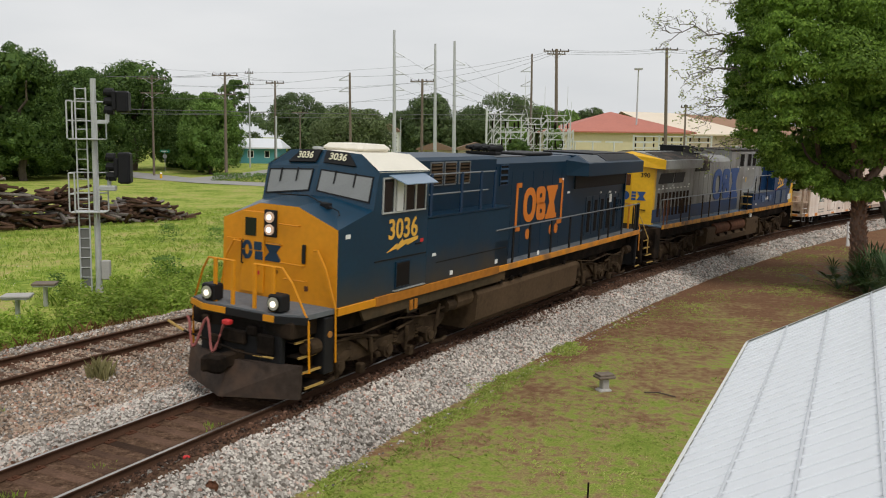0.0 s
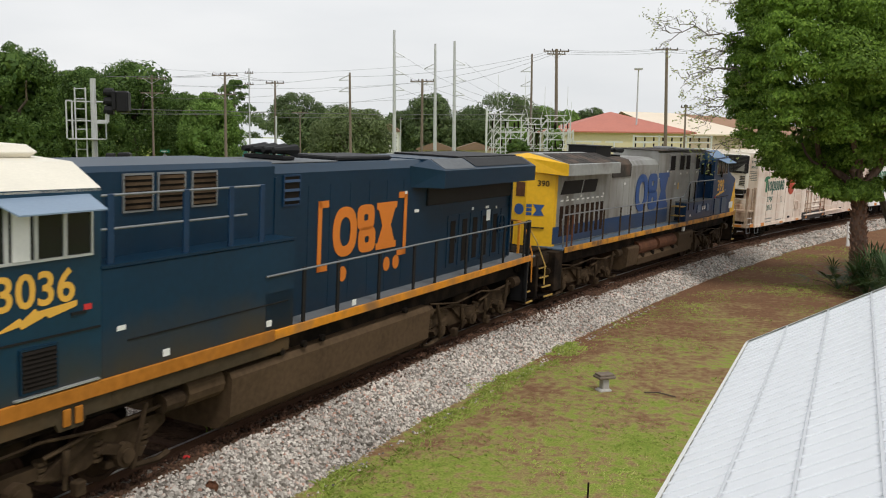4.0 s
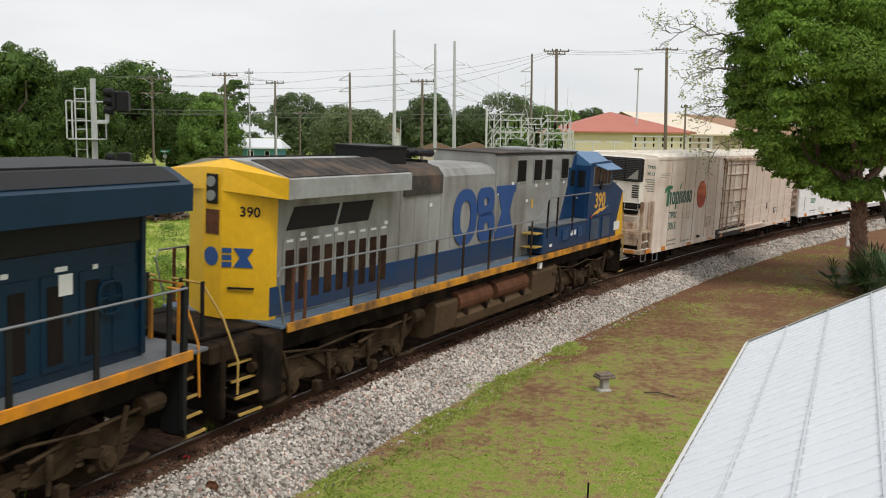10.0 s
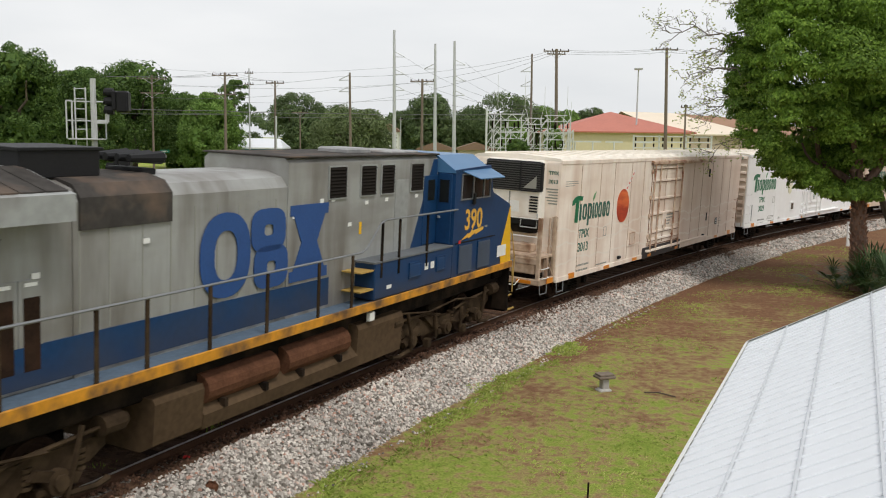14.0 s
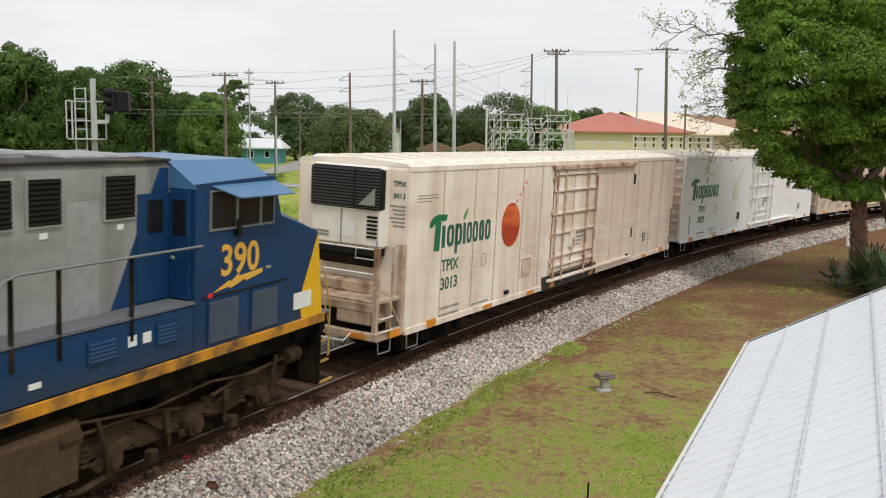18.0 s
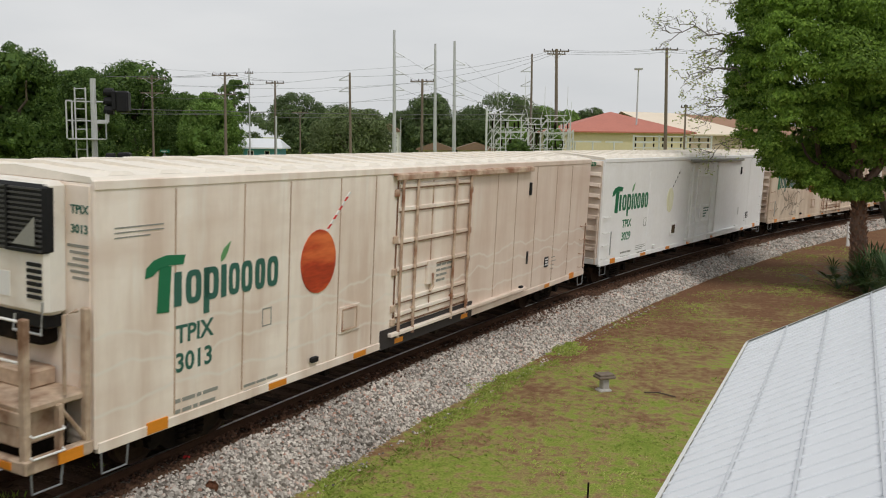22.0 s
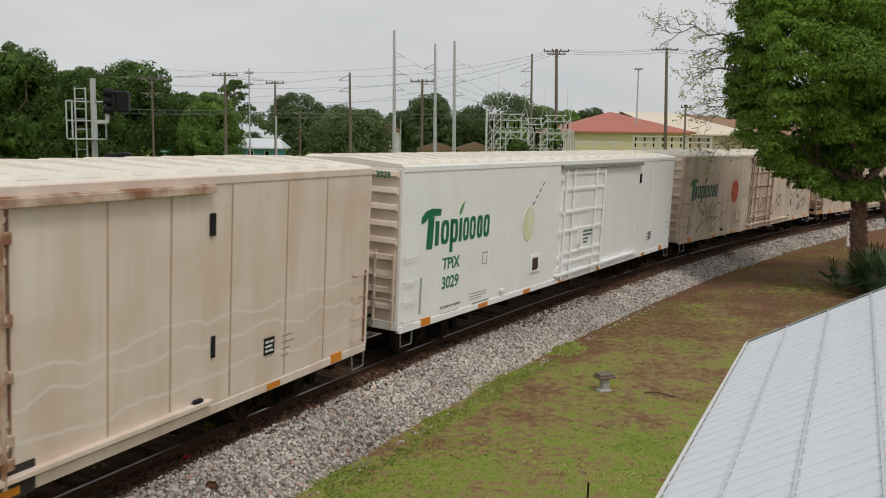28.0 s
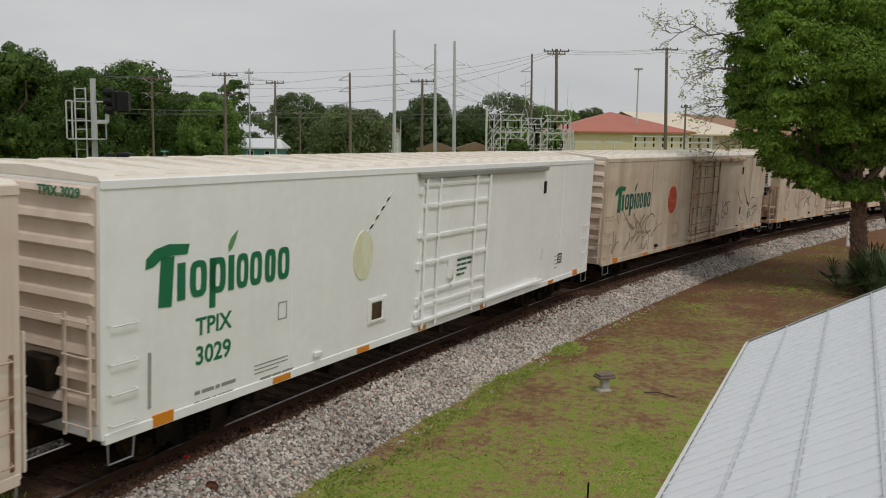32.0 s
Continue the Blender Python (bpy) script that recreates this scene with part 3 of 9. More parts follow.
M["rail_pipe"] = mat("worn_handrail", (0.24, 0.25, 0.26), 0.45, 0.5, 0.15)

TXT = {"3036": lettering("3036", 0.62, M["number_yellow"]), "390": lettering("390", 0.72, M["number_yellow"]), "390s": lettering("390", 0.26, M["black"]),
       "3036b": lettering("3036", 0.225, M["label_cream"]), "TPIX": lettering("TPIX", 0.4, M["green_grey"]), "3013": lettering("3013", 0.42, M["green_grey"]),
       "3029": lettering("3029", 0.42, M["green_logo"]), "TPIXg": lettering("TPIX", 0.4, M["green_logo"]), "end3029": lettering("TPIX 3029", 0.2, M["green_logo"]), "TPIXs": lettering("TPIX", 0.17, M["green_grey"]), "3013s": lettering("3013", 0.17, M["green_grey"])}


def ring(g, cx, cz, rx, rz, wx, wz, y0, y1, n=20, slant=0.0, power=0.6):
    """A flat rounded ring in the x-z plane."""
    o, i = [], []
    for k in range(n):
        a = 2 * math.pi * k / n
        c, s = math.cos(a), math.sin(a)
        px, pz = math.copysign(abs(c) ** power, c), math.copysign(abs(s) ** power, s)
        o.append((cx + px * rx + slant * pz * rz, cz + pz * rz))
        i.append((cx + px * (rx - wx) + slant * pz * (rz - wz), cz + pz * (rz - wz)))
    vs = [(p[0], y, p[1]) for y in (y0, y1) for p in o] + [(p[0], y, p[1]) for y in (y0, y1) for p in i]
    fs = []
    for k in range(n):
        j = (k + 1) % n
        fs += [(k, j, 2 * n + j, 2 * n + k), (n + k, 3 * n + k, 3 * n + j, n + j), (k, n + k, n + j, j), (2 * n + k, 2 * n + j, 3 * n + j, 3 * n + k)]
    return g.add(vs, fs)


def disc(g, cx, cz, rx, rz, y0, y1, n=20):
    return g.prism([(cx + rx * math.cos(2 * math.pi * k / n), cz + rz * math.sin(2 * math.pi * k / n)) for k in range(n)], "y", y0, y1)


def patch(g, p00, p10, p11, p01, u0, u1, v0, v1, h0, h1):
    """A slab on a four-cornered face, between fractions of it, from h0 to h1 in front of it."""
    p00, p10, p11, p01 = (Vector(p) for p in (p00, p10, p11, p01))
    nrm = (p11 - p00).cross(p01 - p10).normalized()
    pts = [p00 * (1 - u) * (1 - v) + p10 * u * (1 - v) + p11 * u * v + p01 * (1 - u) * v for u, v in ((u0, v0), (u1, v0), (u1, v1), (u0, v1))]
    vs = [p + nrm * h for h in (h0, h1) for p in pts]
    return g.add(vs, [(0, 3, 2, 1), (4, 5, 6, 7), (0, 1, 5, 4), (1, 2, 6, 5), (2, 3, 7, 6), (3, 0, 4, 7)])


def frame_bars(g, x0, x1, z0, z1, w, y0, y1):
    """A rectangular frame of four bars on a side."""
    return g.box(x0, x1, y0, y1, z1 - w, z1).box(x0, x1, y0, y1, z0, z0 + w).box(x0, x0 + w, y0, y1, z0 + w, z1 - w).box(x1 - w, x1, y0, y1, z0 + w, z1 - w)


def wheelset_mesh(r):
    g = Geo()
    g.tube([(0, -1.05, 0), (0, 1.05, 0)], 0.09, 10)
    for sgn in (-1, 1):
        n = 20
        loops = [(r + 0.025, 0.675), (r + 0.02, 0.705), (r, 0.715), (r - 0.01, 0.81), (r * 0.84, 0.81), (r * 0.8, 0.775), (r * 0.3, 0.765), (0.1, 0.82)]
        o = len(g.v)
        for rr, y in loops:
            g.v += [(rr * math.cos(2 * math.pi * k / n), sgn * y, rr * math.sin(2 * math.pi * k / n)) for k in range(n)]
        for i in range(len(loops) - 1):
            g.f += [(o + i * n + k, o + i * n + (k + 1) % n, o + i * n + n + (k + 1) % n, o + i * n + n + k) for k in range(n)]
        g.f.append(tuple(o + k for k in range(n)))
        g.box(-0.06, 0.06, sgn * 0.8, sgn * 0.83, r * 0.35, r * 0.7)     # a casting mark that shows the turning
    return g.mesh("wheelset", M["wheel"])


WHEEL_L, WHEEL_C = wheelset_mesh(0.53), wheelset_mesh(0.46)
WHEELS = []


def add_wheels(owner, xs, mesh, r):
    for x in xs:
        WHEELS.append((part("wheelset", mesh, None, owner), x, r))


def loco_bogie_meshes():
    """Side frame, springs and rods, boxes and cylinders of a three-axle bogie, one side, outside towards -y."""
    f = Geo()
    f.prism([(-2.75, 0.78), (-2.75, 0.95), (-1.4, 0.98), (-1.0, 0.8), (1.0, 0.8), (1.4, 0.98), (2.75, 0.95), (2.75, 0.78), (2.45, 0.62), (1.45, 0.62), (1.2, 0.5), (0.55, 0.5), (0.35, 0.62), (-0.35, 0.62), (-0.55, 0.5), (-1.2, 0.5), (-1.45, 0.62), (-2.45, 0.62)], "y", -1.22, -1.08)
    for s in (-1, 1):
        f.prism([(s * 0.35, 0.62), (s * 0.95, 0.98), (s * 1.25, 0.98), (s * 0.6, 0.55)], "y", -1.3, -1.2)
        f.prism([(s * 2.25, 0.55), (s * 1.5, 0.8), (s * 1.35, 0.7), (s * 2.15, 0.42)], "y", -1.32, -1.22)
    box = Geo().tube([(0, -1.06, 0.53), (0, -1.34, 0.53)], 0.19, 12).tube([(0, -1.34, 0.53), (0, -1.39, 0.53)], 0.12, 10).box(-0.3, 0.3, -1.25, -1.06, 0.36, 0.5, 0.03)
    spring = Geo()
    for k in range(4):
        spring.tube([(0, -1.17, 0.55 + k * 0.085), (0, -1.17, 0.6 + k * 0.085)], 0.1, 8)
    bm, sm = box.mesh("axle_box", M["bogie"]), spring.mesh("coil_spring", M["bogie"])
    out = [("side_frame", f.mesh("side_frame", M["bogie"]), 0)] + [("axle_box", bm, x) for x in (-1.85, 0.0, 1.85)] + [("coil_spring", sm, x) for x in (-2.3, -1.4, -0.45, 0.45, 1.4, 2.3)]
    for s in (-1, 1):
        for nm, g in (("brake_cylinder", Geo().tube([(s * 2.55, -1.3, 1.12), (s * 2.95, -1.3, 1.12)], 0.16, 12).tube([(s * 2.94, -1.3, 1.12), (s * 3.05, -1.3, 1.12)], 0.1, 10)),
                      ("brake_rod", Geo().tube([(s * 2.55, -1.3, 1.1), (s * 1.2, -1.32, 1.05), (s * 0.4, -1.3, 0.92)], 0.035, 6)),
                      ("sand_pipe", Geo().tube([(s * 2.2, -1.36, 1.25), (s * 2.05, -1.38, 0.75), (s * 1.95, -1.34, 0.3)], 0.045, 6)),
                      ("brake_shoe", Geo().box(s * 1.0 - 0.09, s * 1.0 + 0.09, -1.36, -1.2, 0.2, 0.42, 0.02)),
                      ("lower_link", Geo().tube([(s * 1.95, -1.3, 0.32), (s * 2.5, -1.3, 0.26), (s * 2.75, -1.28, 0.3)], 0.05, 6)),
                      ("shock_absorber", Geo().tube([(s * 0.75, -1.34, 0.95), (s * 0.72, -1.36, 0.62)], 0.055, 8).tube([(s * 0.72, -1.36, 0.64), (s * 0.7, -1.36, 0.4)], 0.035, 8))):
            out.append((nm, g.mesh(nm, M["bogie"]), 0))
    out.append(("air_pipe", Geo().tube([(-2.6, -1.36, 1.3), (-1.2, -1.4, 1.12), (0.3, -1.38, 1.2), (1.6, -1.38, 1.05)], 0.025, 6).mesh("air_pipe", M["bogie"]), 0))
    return out


LB = loco_bogie_meshes()


def loco_bogie(owner, x):
    core = part("bogie", Geo().box(-2.6, 2.6, -0.6, 0.6, 0.45, 0.95, 0.05).box(-0.5, 0.5, -1.0, 1.0, 0.9, 1.45, 0.05), M["under"], owner, m=pose(x, 0, 0))
    for m in (pose(0, 0, 0), pose(0, 0, 0, 0, 0, 180)):
        for nm, me, dx in LB:
            part(nm, me, None, core, m=m @ pose(dx, 0, 0))
    add_wheels(owner, [x - 1.85, x, x + 1.85], WHEEL_L, 0.53)


def car_truck_meshes():
    f = Geo()
    f.prism([(-1.15, 0.42), (-1.15, 0.62), (-0.75, 0.66), (-0.35, 0.8), (0.35, 0.8), (0.75, 0.66), (1.15, 0.62), (1.15, 0.42), (0.72, 0.38), (0.45, 0.18), (-0.45, 0.18), (-0.72, 0.38)], "y", -1.1, -0.95)
    b = Geo().tube([(0, -0.93, 0.46), (0, -1.2, 0.46)], 0.13, 10)
    s = Geo()
    for k in range(4):
        s.tube([(0, -1.11, 0.27 + k * 0.09), (0, -1.11, 0.32 + k * 0.09)], 0.09, 8)
    bm, sm = b.mesh("axle_box", M["under"]), s.mesh("coil_spring", M["under"])
    return [("side_frame", f.mesh("side_frame", M["under"]), 0)] + [("axle_box", bm, x) for x in (-0.87, 0.87)] + [("coil_spring", sm, x) for x in (-0.22, 0.0, 0.22)]


CB = car_truck_meshes()


def car_truck(owner, x):
    core = part("truck", Geo().box(-0.2, 0.2, -1.05, 1.05, 0.45, 0.8, 0.04), M["under"], owner, m=pose(x, 0, 0))
    for m in (pose(0, 0, 0), pose(0, 0, 0, 0, 0, 180)):
        for nm, me, dx in CB:
            part(nm, me, None, core, m=m @ pose(dx, 0, 0))
    add_wheels(owner, [x - 0.87, x + 0.87], WHEEL_C, 0.46)


def coupler(owner, x, s):
    """A knuckle coupler and draft gear; s is the way it points. Hoses hang beside it."""
    g = Geo().box(x - s * 0.2, x + s * 0.45, -0.13, 0.13, 0.72, 0.98, 0.03).box(x + s * 0.38, x + s * 0.68, -0.2, 0.2, 0.66, 1.02, 0.06)
    g.box(x + s * 0.5, x + s * 0.75, 0.05, 0.22, 0.68, 1.0, 0.05)
    part("coupler", g, M["under"], owner)


def handrail(owner, pts, posts, r=0.02, post_mat="black", rail_mat="rail_pipe", z0=1.8):
    part("handrail", Geo().tube(pts, r, 6), M[rail_mat], owner)
    for x, y, zt in posts:
        part("stanchion", Geo().box(x - 0.05, x + 0.05, y - 0.02, y + 0.02, z0 - 0.1, zt + 0.015, 0.008), M[post_mat], owner)


def steps(owner, x0, x1, y0, y1, edge_mat, n=4, zb=0.42, zt=1.55, front=-1):
    """A side stairwell of n treads with painted edges."""
    for k in range(n):
        z = zb + (zt - zb) * k / (n - 1)
        t = part("step", Geo().box(x0, x1, y0 * (1 - 0.06 * k), y1, z - 0.03, z, 0.006), M["under"], owner)
        ya = y0 * (1 - 0.06 * k)
        part("step_edge", Geo().box(x0, x1, ya - 0.012 * (1 if y0 < 0 else -1), ya + 0.03 * (1 if y0 < 0 else -1), z - 0.035, z + 0.006), M[edge_mat], t)


def tri_mark(owner, x0, x1, z0, z1, y, material, slant=0.0):
    """The owner's mark as plain shapes: an oval ring, a stacked pair of blobs and an hourglass on bars."""
    w, h, zc = x1 - x0, (z1 - z0) / 2, (z0 + z1) / 2
    part("mark_ring", ring(Geo(), x0 + w * 0.175, zc, w * 0.175, h, w * 0.095, h * 0.42, y - 0.012, y, 28, 0.0, 0.85), material, owner)
    for s_ in (-1, 1):
        part("mark_blob", ring(Geo(), x0 + w * (0.5 - 0.012 * s_), zc + s_ * h * 0.46, w * 0.135, h * 0.54, w * 0.1, h * 0.4, y - 0.012, y, 20, 0.0, 0.6), material, owner)
        part("mark_bar", Geo().box(x0 + w * 0.66, x1, y - 0.012, y, zc + s_ * h * 0.72, zc + s_ * h), material, owner)
    a, b, q = x0 + w * 0.69, x1 - w * 0.03, w * 0.07
    part("mark_hourglass", Geo().prism([(a, zc - h * 0.72), (b, zc - h * 0.72), ((a + b) / 2 + q, zc), (b, zc + h * 0.72), (a, zc + h * 0.72), ((a + b) / 2 - q, zc)], "y", y - 0.012, y), material, owner)


def bolt_mark(owner, x0, x1, z0, z1, y, material):
    w, h = x1 - x0, z1 - z0
    pts = [(0, 0.1), (0.3, 0.3), (0.33, 0.16), (0.62, 0.56), (0.65, 0.42), (1.0, 0.74), (1.0, 1.0), (0.52, 0.8), (0.49, 0.95), (0.34, 0.52), (0.31, 0.66)]
    part("bolt_mark", Geo().prism([(x0 + u * w, z0 + v * h) for u, v in pts], "y", y - 0.01, y), material, owner)


def side_window(owner, xs, z0, z1, y, frame_mat, open_pane=None):
    """A cab window in panes between the xs, dark glass in metal frames."""
    w = part("window", frame_bars(Geo(), xs[0], xs[-1], z0, z1, 0.035, y - 0.035, y - 0.004), M[frame_mat], owner)
    for a, b in zip(xs, xs[1:]):
        part("pane", Geo().box(a + 0.03, b - 0.03, y - 0.014, y - 0.006, z0 + 0.03, z1 - 0.03), M["glass"], w)
    for x in xs[1:-1]:
        part("mullion", Geo().box(x - 0.03, x + 0.03, y - 0.036, y - 0.005, z0 + 0.035, z1 - 0.035), M[frame_mat], w)
    return w


def vent(owner, x0, x1, z0, z1, y, slats=6, material="grille", frame="navy_reflect_dark", slat=None):
    v = part("vent", Geo().box(x0, x1, y - 0.012, y - 0.004, z0, z1), M[material], owner)
    part("vent_frame", frame_bars(Geo(), x0 - 0.03, x1 + 0.03, z0 - 0.03, z1 + 0.03, 0.03, y - 0.03, y - 0.003), M[frame], v)
    for k in range(slats):
        z = z0 + (z1 - z0) * (k + 0.5) / slats
        part("slat", Geo().add([(x0, y - 0.014, z + 0.03), (x1, y - 0.014, z + 0.03), (x1, y - 0.04, z - 0.02), (x0, y - 0.04, z - 0.02)], [(0, 1, 2, 3)]).add([(x0, y - 0.018, z + 0.03), (x1, y - 0.018, z + 0.03), (x1, y - 0.044, z - 0.02), (x0, y - 0.044, z - 0.02)], [(3, 2, 1, 0)]), M[slat or (frame if slats < 9 else material)], v)
    return v


def hood_doors(owner, xs, z0, z1, y, material, width=0.5):
    for x in xs:
        d = part("hood_door", Geo().box(x, x + width, y - 0.018, y, z0, z1, 0.006), M[material], owner)
        part("latch", Geo().box(x + width - 0.08, x + width - 0.04, y - 0.032, y - 0.018, (z0 + z1) / 2 - 0.05, (z0 + z1) / 2 + 0.05), M["black"], d)


def sticker(owner, x, z, y, w=0.16, h=0.09, material="label_white"):
    part("sticker", Geo().box(x, x + w, y - 0.008, y, z, z + h), M[material], owner)


# ---- leading locomotive: cab at the -x end ----
def leading_locomotive():
    e = thing("locomotive", "dark blue diesel locomotive with orange-yellow nose, headlights lit", "locomotive", group="locomotives of the train")
    nv, nb = M["navy_reflect_dark"], M["navy_body"]
    part("underframe", Geo().box(-9.9, 10.6, -1.2, 1.2, 1.2, 1.66, 0.05).box(-10.4, -9.2, -1.3, 1.3, 1.35, 1.7, 0.04).box(10.0, 10.95, -1.3, 1.3, 1.35, 1.7, 0.04), M["under"], e)
    for s in (-1, 1):
        part("sill_stripe", Geo().box(-9.25, -7.9, s * 1.5, s * 1.55, 1.68, 1.85, 0.01), M["yellow"], e, "orange-yellow painted sill")
        part("sill_stripe", Geo().box(-7.9, -1.9, s * 1.5, s * 1.55, 1.66, 1.87, 0.01), M["sill_dust"], e, "orange sill faded under brown dust")
        part("sill_stripe", Geo().box(-1.9, 10.5, s * 1.5, s * 1.55, 1.68, 1.85, 0.01), M["orange"], e, "orange painted sill")
        part("side_skirt", Geo().prism([(-8.4, 1.66), (-8.25, 1.42), (-6.55, 1.42), (-6.5, 1.3), (-6.1, 1.3), (-6.05, 1.42), (-5.6, 1.42), (-5.6, 1.66)], "y", s * 1.5, s * 1.44), M["skirt"], e, "brown dust-caked skirt under the cab")
        for x in (-6.45, -6.25):
            part("skirt_bracket", Geo().box(x, x + 0.12, s * 1.5, s * 1.54, 1.36, 1.6, 0.01), M["sill_dust"], e)
    part("walkway", Geo().box(-2.2, 10.95, -1.5, 1.5, 1.74, 1.8, 0.01), M["walkway"], e)
    # porch and pilot
    part("porch", Geo().prism([(-10.45, -0.9), (-10.2, -1.45), (-9.28, -1.5), (-9.28, 1.5), (-10.2, 1.45), (-10.45, 0.9)], "z", 1.74, 1.84), M["walkway"], e)
    part("porch_edge", Geo().prism([(-10.5, -0.92), (-10.22, -1.5), (-10.15, -1.5), (-10.4, -0.9), (-10.4, 0.9), (-10.15, 1.5), (-10.22, 1.5), (-10.5, 0.92)], "z", 1.66, 1.8), M["black"], e, "dark front edge of the porch")
    part("porch_band", Geo().prism([(-10.505, 0.3), (-10.505, 0.925), (-10.225, 1.51), (-10.2, 1.5), (-10.48, 0.9), (-10.48, 0.3)], "z", 1.68, 1.805), M["yellow"], e, "yellow band on the porch edge")
    part("porch_band", Geo().prism([(-10.505, -0.93), (-10.505, -0.66), (-10.48, -0.66), (-10.48, -0.93)], "z", 1.68, 1.805), M["yellow"], e, "yellow band on the porch edge")
    part("pilot", Geo().box(-10.4, -10.25, -1.05, 1.05, 0.7, 1.68, 0.03), M["black"], e)
    for y, z, w, h in ((0.85, 1.5, 0.1, 0.08), (-0.35, 1.42, 0.12, 0.1), (0.1, 1.25, 0.3, 0.14), (-0.7, 1.2, 0.2, 0.2), (0.6, 1.05, 0.16, 0.16)):
        part("pilot_fitting", Geo().box(-10.5, -10.4, y - w, y + w, z - h, z + h, 0.03), M["under"], e)
    plow = Geo()
    for s in (-1, 1):
        plow.add([(-11.0, 0, 0.16), (-10.35, s * 1.45, 0.2), (-10.3, s * 1.42, 0.85), (-10.72, 0, 0.85), (-10.9, 0, 0.16), (-10.25, s * 1.45, 0.2), (-10.2, s * 1.42, 0.85), (-10.6, 0, 0.85)],
                 [(0, 1, 2, 3), (7, 6, 5, 4), (0, 4, 5, 1), (1, 5, 6, 2), (2, 6, 7, 3)])
    part("snow_plough", plow, mat("plough_steel", (0.05, 0.036, 0.028), 0.7, 0.2, 0.4, 9, 1.2, 0.2, dirt=(0.1, 0.06, 0.04), dirt_at=0.6, spec=0.2), e, "rusty brown steel plough blade")
    coupler(e, -10.55, -1)
    loop = []
    for k in range(25):
        u = k / 24
        loop.append((-10.62 + 0.05 * math.cos(u * 12.57), 1.25 - 1.05 * u, 1.22 + 0.02 * u + (0.28 + 0.06 * u) * math.cos(u * 12.57)))
    part("air_hose", Geo().tube(loop, 0.028, 6), M["hose_red"], e, "red rubber air hose hung in loops")
    part("gladhand", Geo().box(-10.68, -10.54, 0.05, 0.24, 1.5, 1.6, 0.02), M["red"], e)
    part("uncoupling_lever", Geo().tube([(-10.62, -1.1, 1.02), (-10.62, -0.2, 1.0), (-10.62, 1.3, 1.2)], 0.02, 6), M["under"], e)
    part("lever_grip", Geo().tube([(-10.62, 1.3, 1.2), (-10.55, 1.8, 1.32)], 0.028, 6), M["step_edge"], e)
    part("lever_grip", Geo().tube([(-10.62, -0.55, 1.0), (-10.62, -1.05, 1.02)], 0.022, 6), M["step_edge"], e)
    for s in (-1, 1):
        box = part("ditch_light", Geo().box(-10.42, -10.12, s * 0.86 - 0.17, s * 0.86 + 0.17, 1.86, 2.2, 0.03), M["black"], e)
        part("lens", Geo().tube([(-10.43, s * 0.86, 2.03), (-10.455, s * 0.86, 2.03)], 0.13, 16), M["lamp_silver"], box)
        part("lamp_core", Geo().tube([(-10.455, s * 0.86, 2.02), (-10.465, s * 0.86, 2.02)], 0.062, 12), M["lamp_glow"], box)
        part("lens_rim", Geo().tube([(-10.41, s * 0.86, 2.03), (-10.445, s * 0.86, 2.03)], 0.15, 16), M["under"], box)
    for s in (-1, 1):
        steps(e, -10.2, -9.62, s * 1.5, s * 1.02, "step_edge", 5)
        part("step_side", Geo().box(-9.62, -9.3, s * 1.2, s * 1.5, 0.55, 1.7, 0.02), M["black"], e)
        part("reflector", Geo().tube([(-9.46, s * 1.5, 1.35), (-9.46, s * 1.52, 1.35)], 0.07, 12), M["orange"], e)
        part("grab_iron", Geo().tube([(-9.33, s * 0.95, 2.95), (-9.4, s * 1.1, 2.98), (-9.4, s * 1.3, 2.65), (-9.33, s * 1.53, 1.85), (-9.3, s * 1.55, 0.75)], 0.022, 6), M["yellow"], e)
        part("grab_iron", Geo().tube([(-10.3, s * 0.25, 2.72), (-10.3, s * 0.95, 2.72), (-10.25, s * 1.15, 2.45), (-10.15, s * 1.5, 1.7), (-10.12, s * 1.52, 0.7), (-10.2, s * 1.3, 0.66)], 0.024, 6), M["yellow"], e)
        for y in (0.28, 0.75):
            part("stanchion", Geo().box(-10.34, -10.28, s * y - 0.04, s * y + 0.04, 1.82, 2.73, 0.01), M["yellow"], e)
    # nose and cab shell
    nose = part("nose", Geo().add([(-9.28, -1.5, 1.84), (-9.28, 1.5, 1.84), (-9.28, 1.5, 3.42), (-9.28, 0.5, 3.8), (-9.28, -0.5, 3.8), (-9.28, -1.5, 3.42), (-9.0, -1.48, 1.84), (-9.0, 1.48, 1.84), (-9.0, 1.48, 3.4), (-9.0, 0.5, 3.78), (-9.0, -0.5, 3.78), (-9.0, -1.48, 3.4)],
                                  [(0, 1, 2, 3, 4, 5), (11, 10, 9, 8, 7, 6)] + [(i, (i + 1) % 6, (i + 1) % 6 + 6, i + 6) for i in range(6)]), M["yellow"], e, "orange-yellow painted flat nose")
    door = part("nose_door", Geo().box(-9.32, -9.28, 0.36, 0.98, 1.9, 3.62, 0.012), M["yellow"], e)
    part("door_window", Geo().box(-9.335, -9.32, 0.56, 0.86, 3.1, 3.48, 0.006), M["glass"], door)
    part("door_handle", Geo().tube([(-9.34, 0.9, 2.5), (-9.38, 0.9, 2.52), (-9.38, 0.9, 2.98), (-9.34, 0.9, 3.0)], 0.018, 6), M["black"], door)
    hb = part("headlight_box", Geo().box(-9.33, -9.27, 0.04, 0.36, 3.12, 3.68, 0.01), M["black"], e)
    for z in (3.27, 3.53):
        part("headlight", Geo().tube([(-9.33, 0.2, z), (-9.36, 0.2, z)], 0.115, 16), M["lamp_dim"], hb)
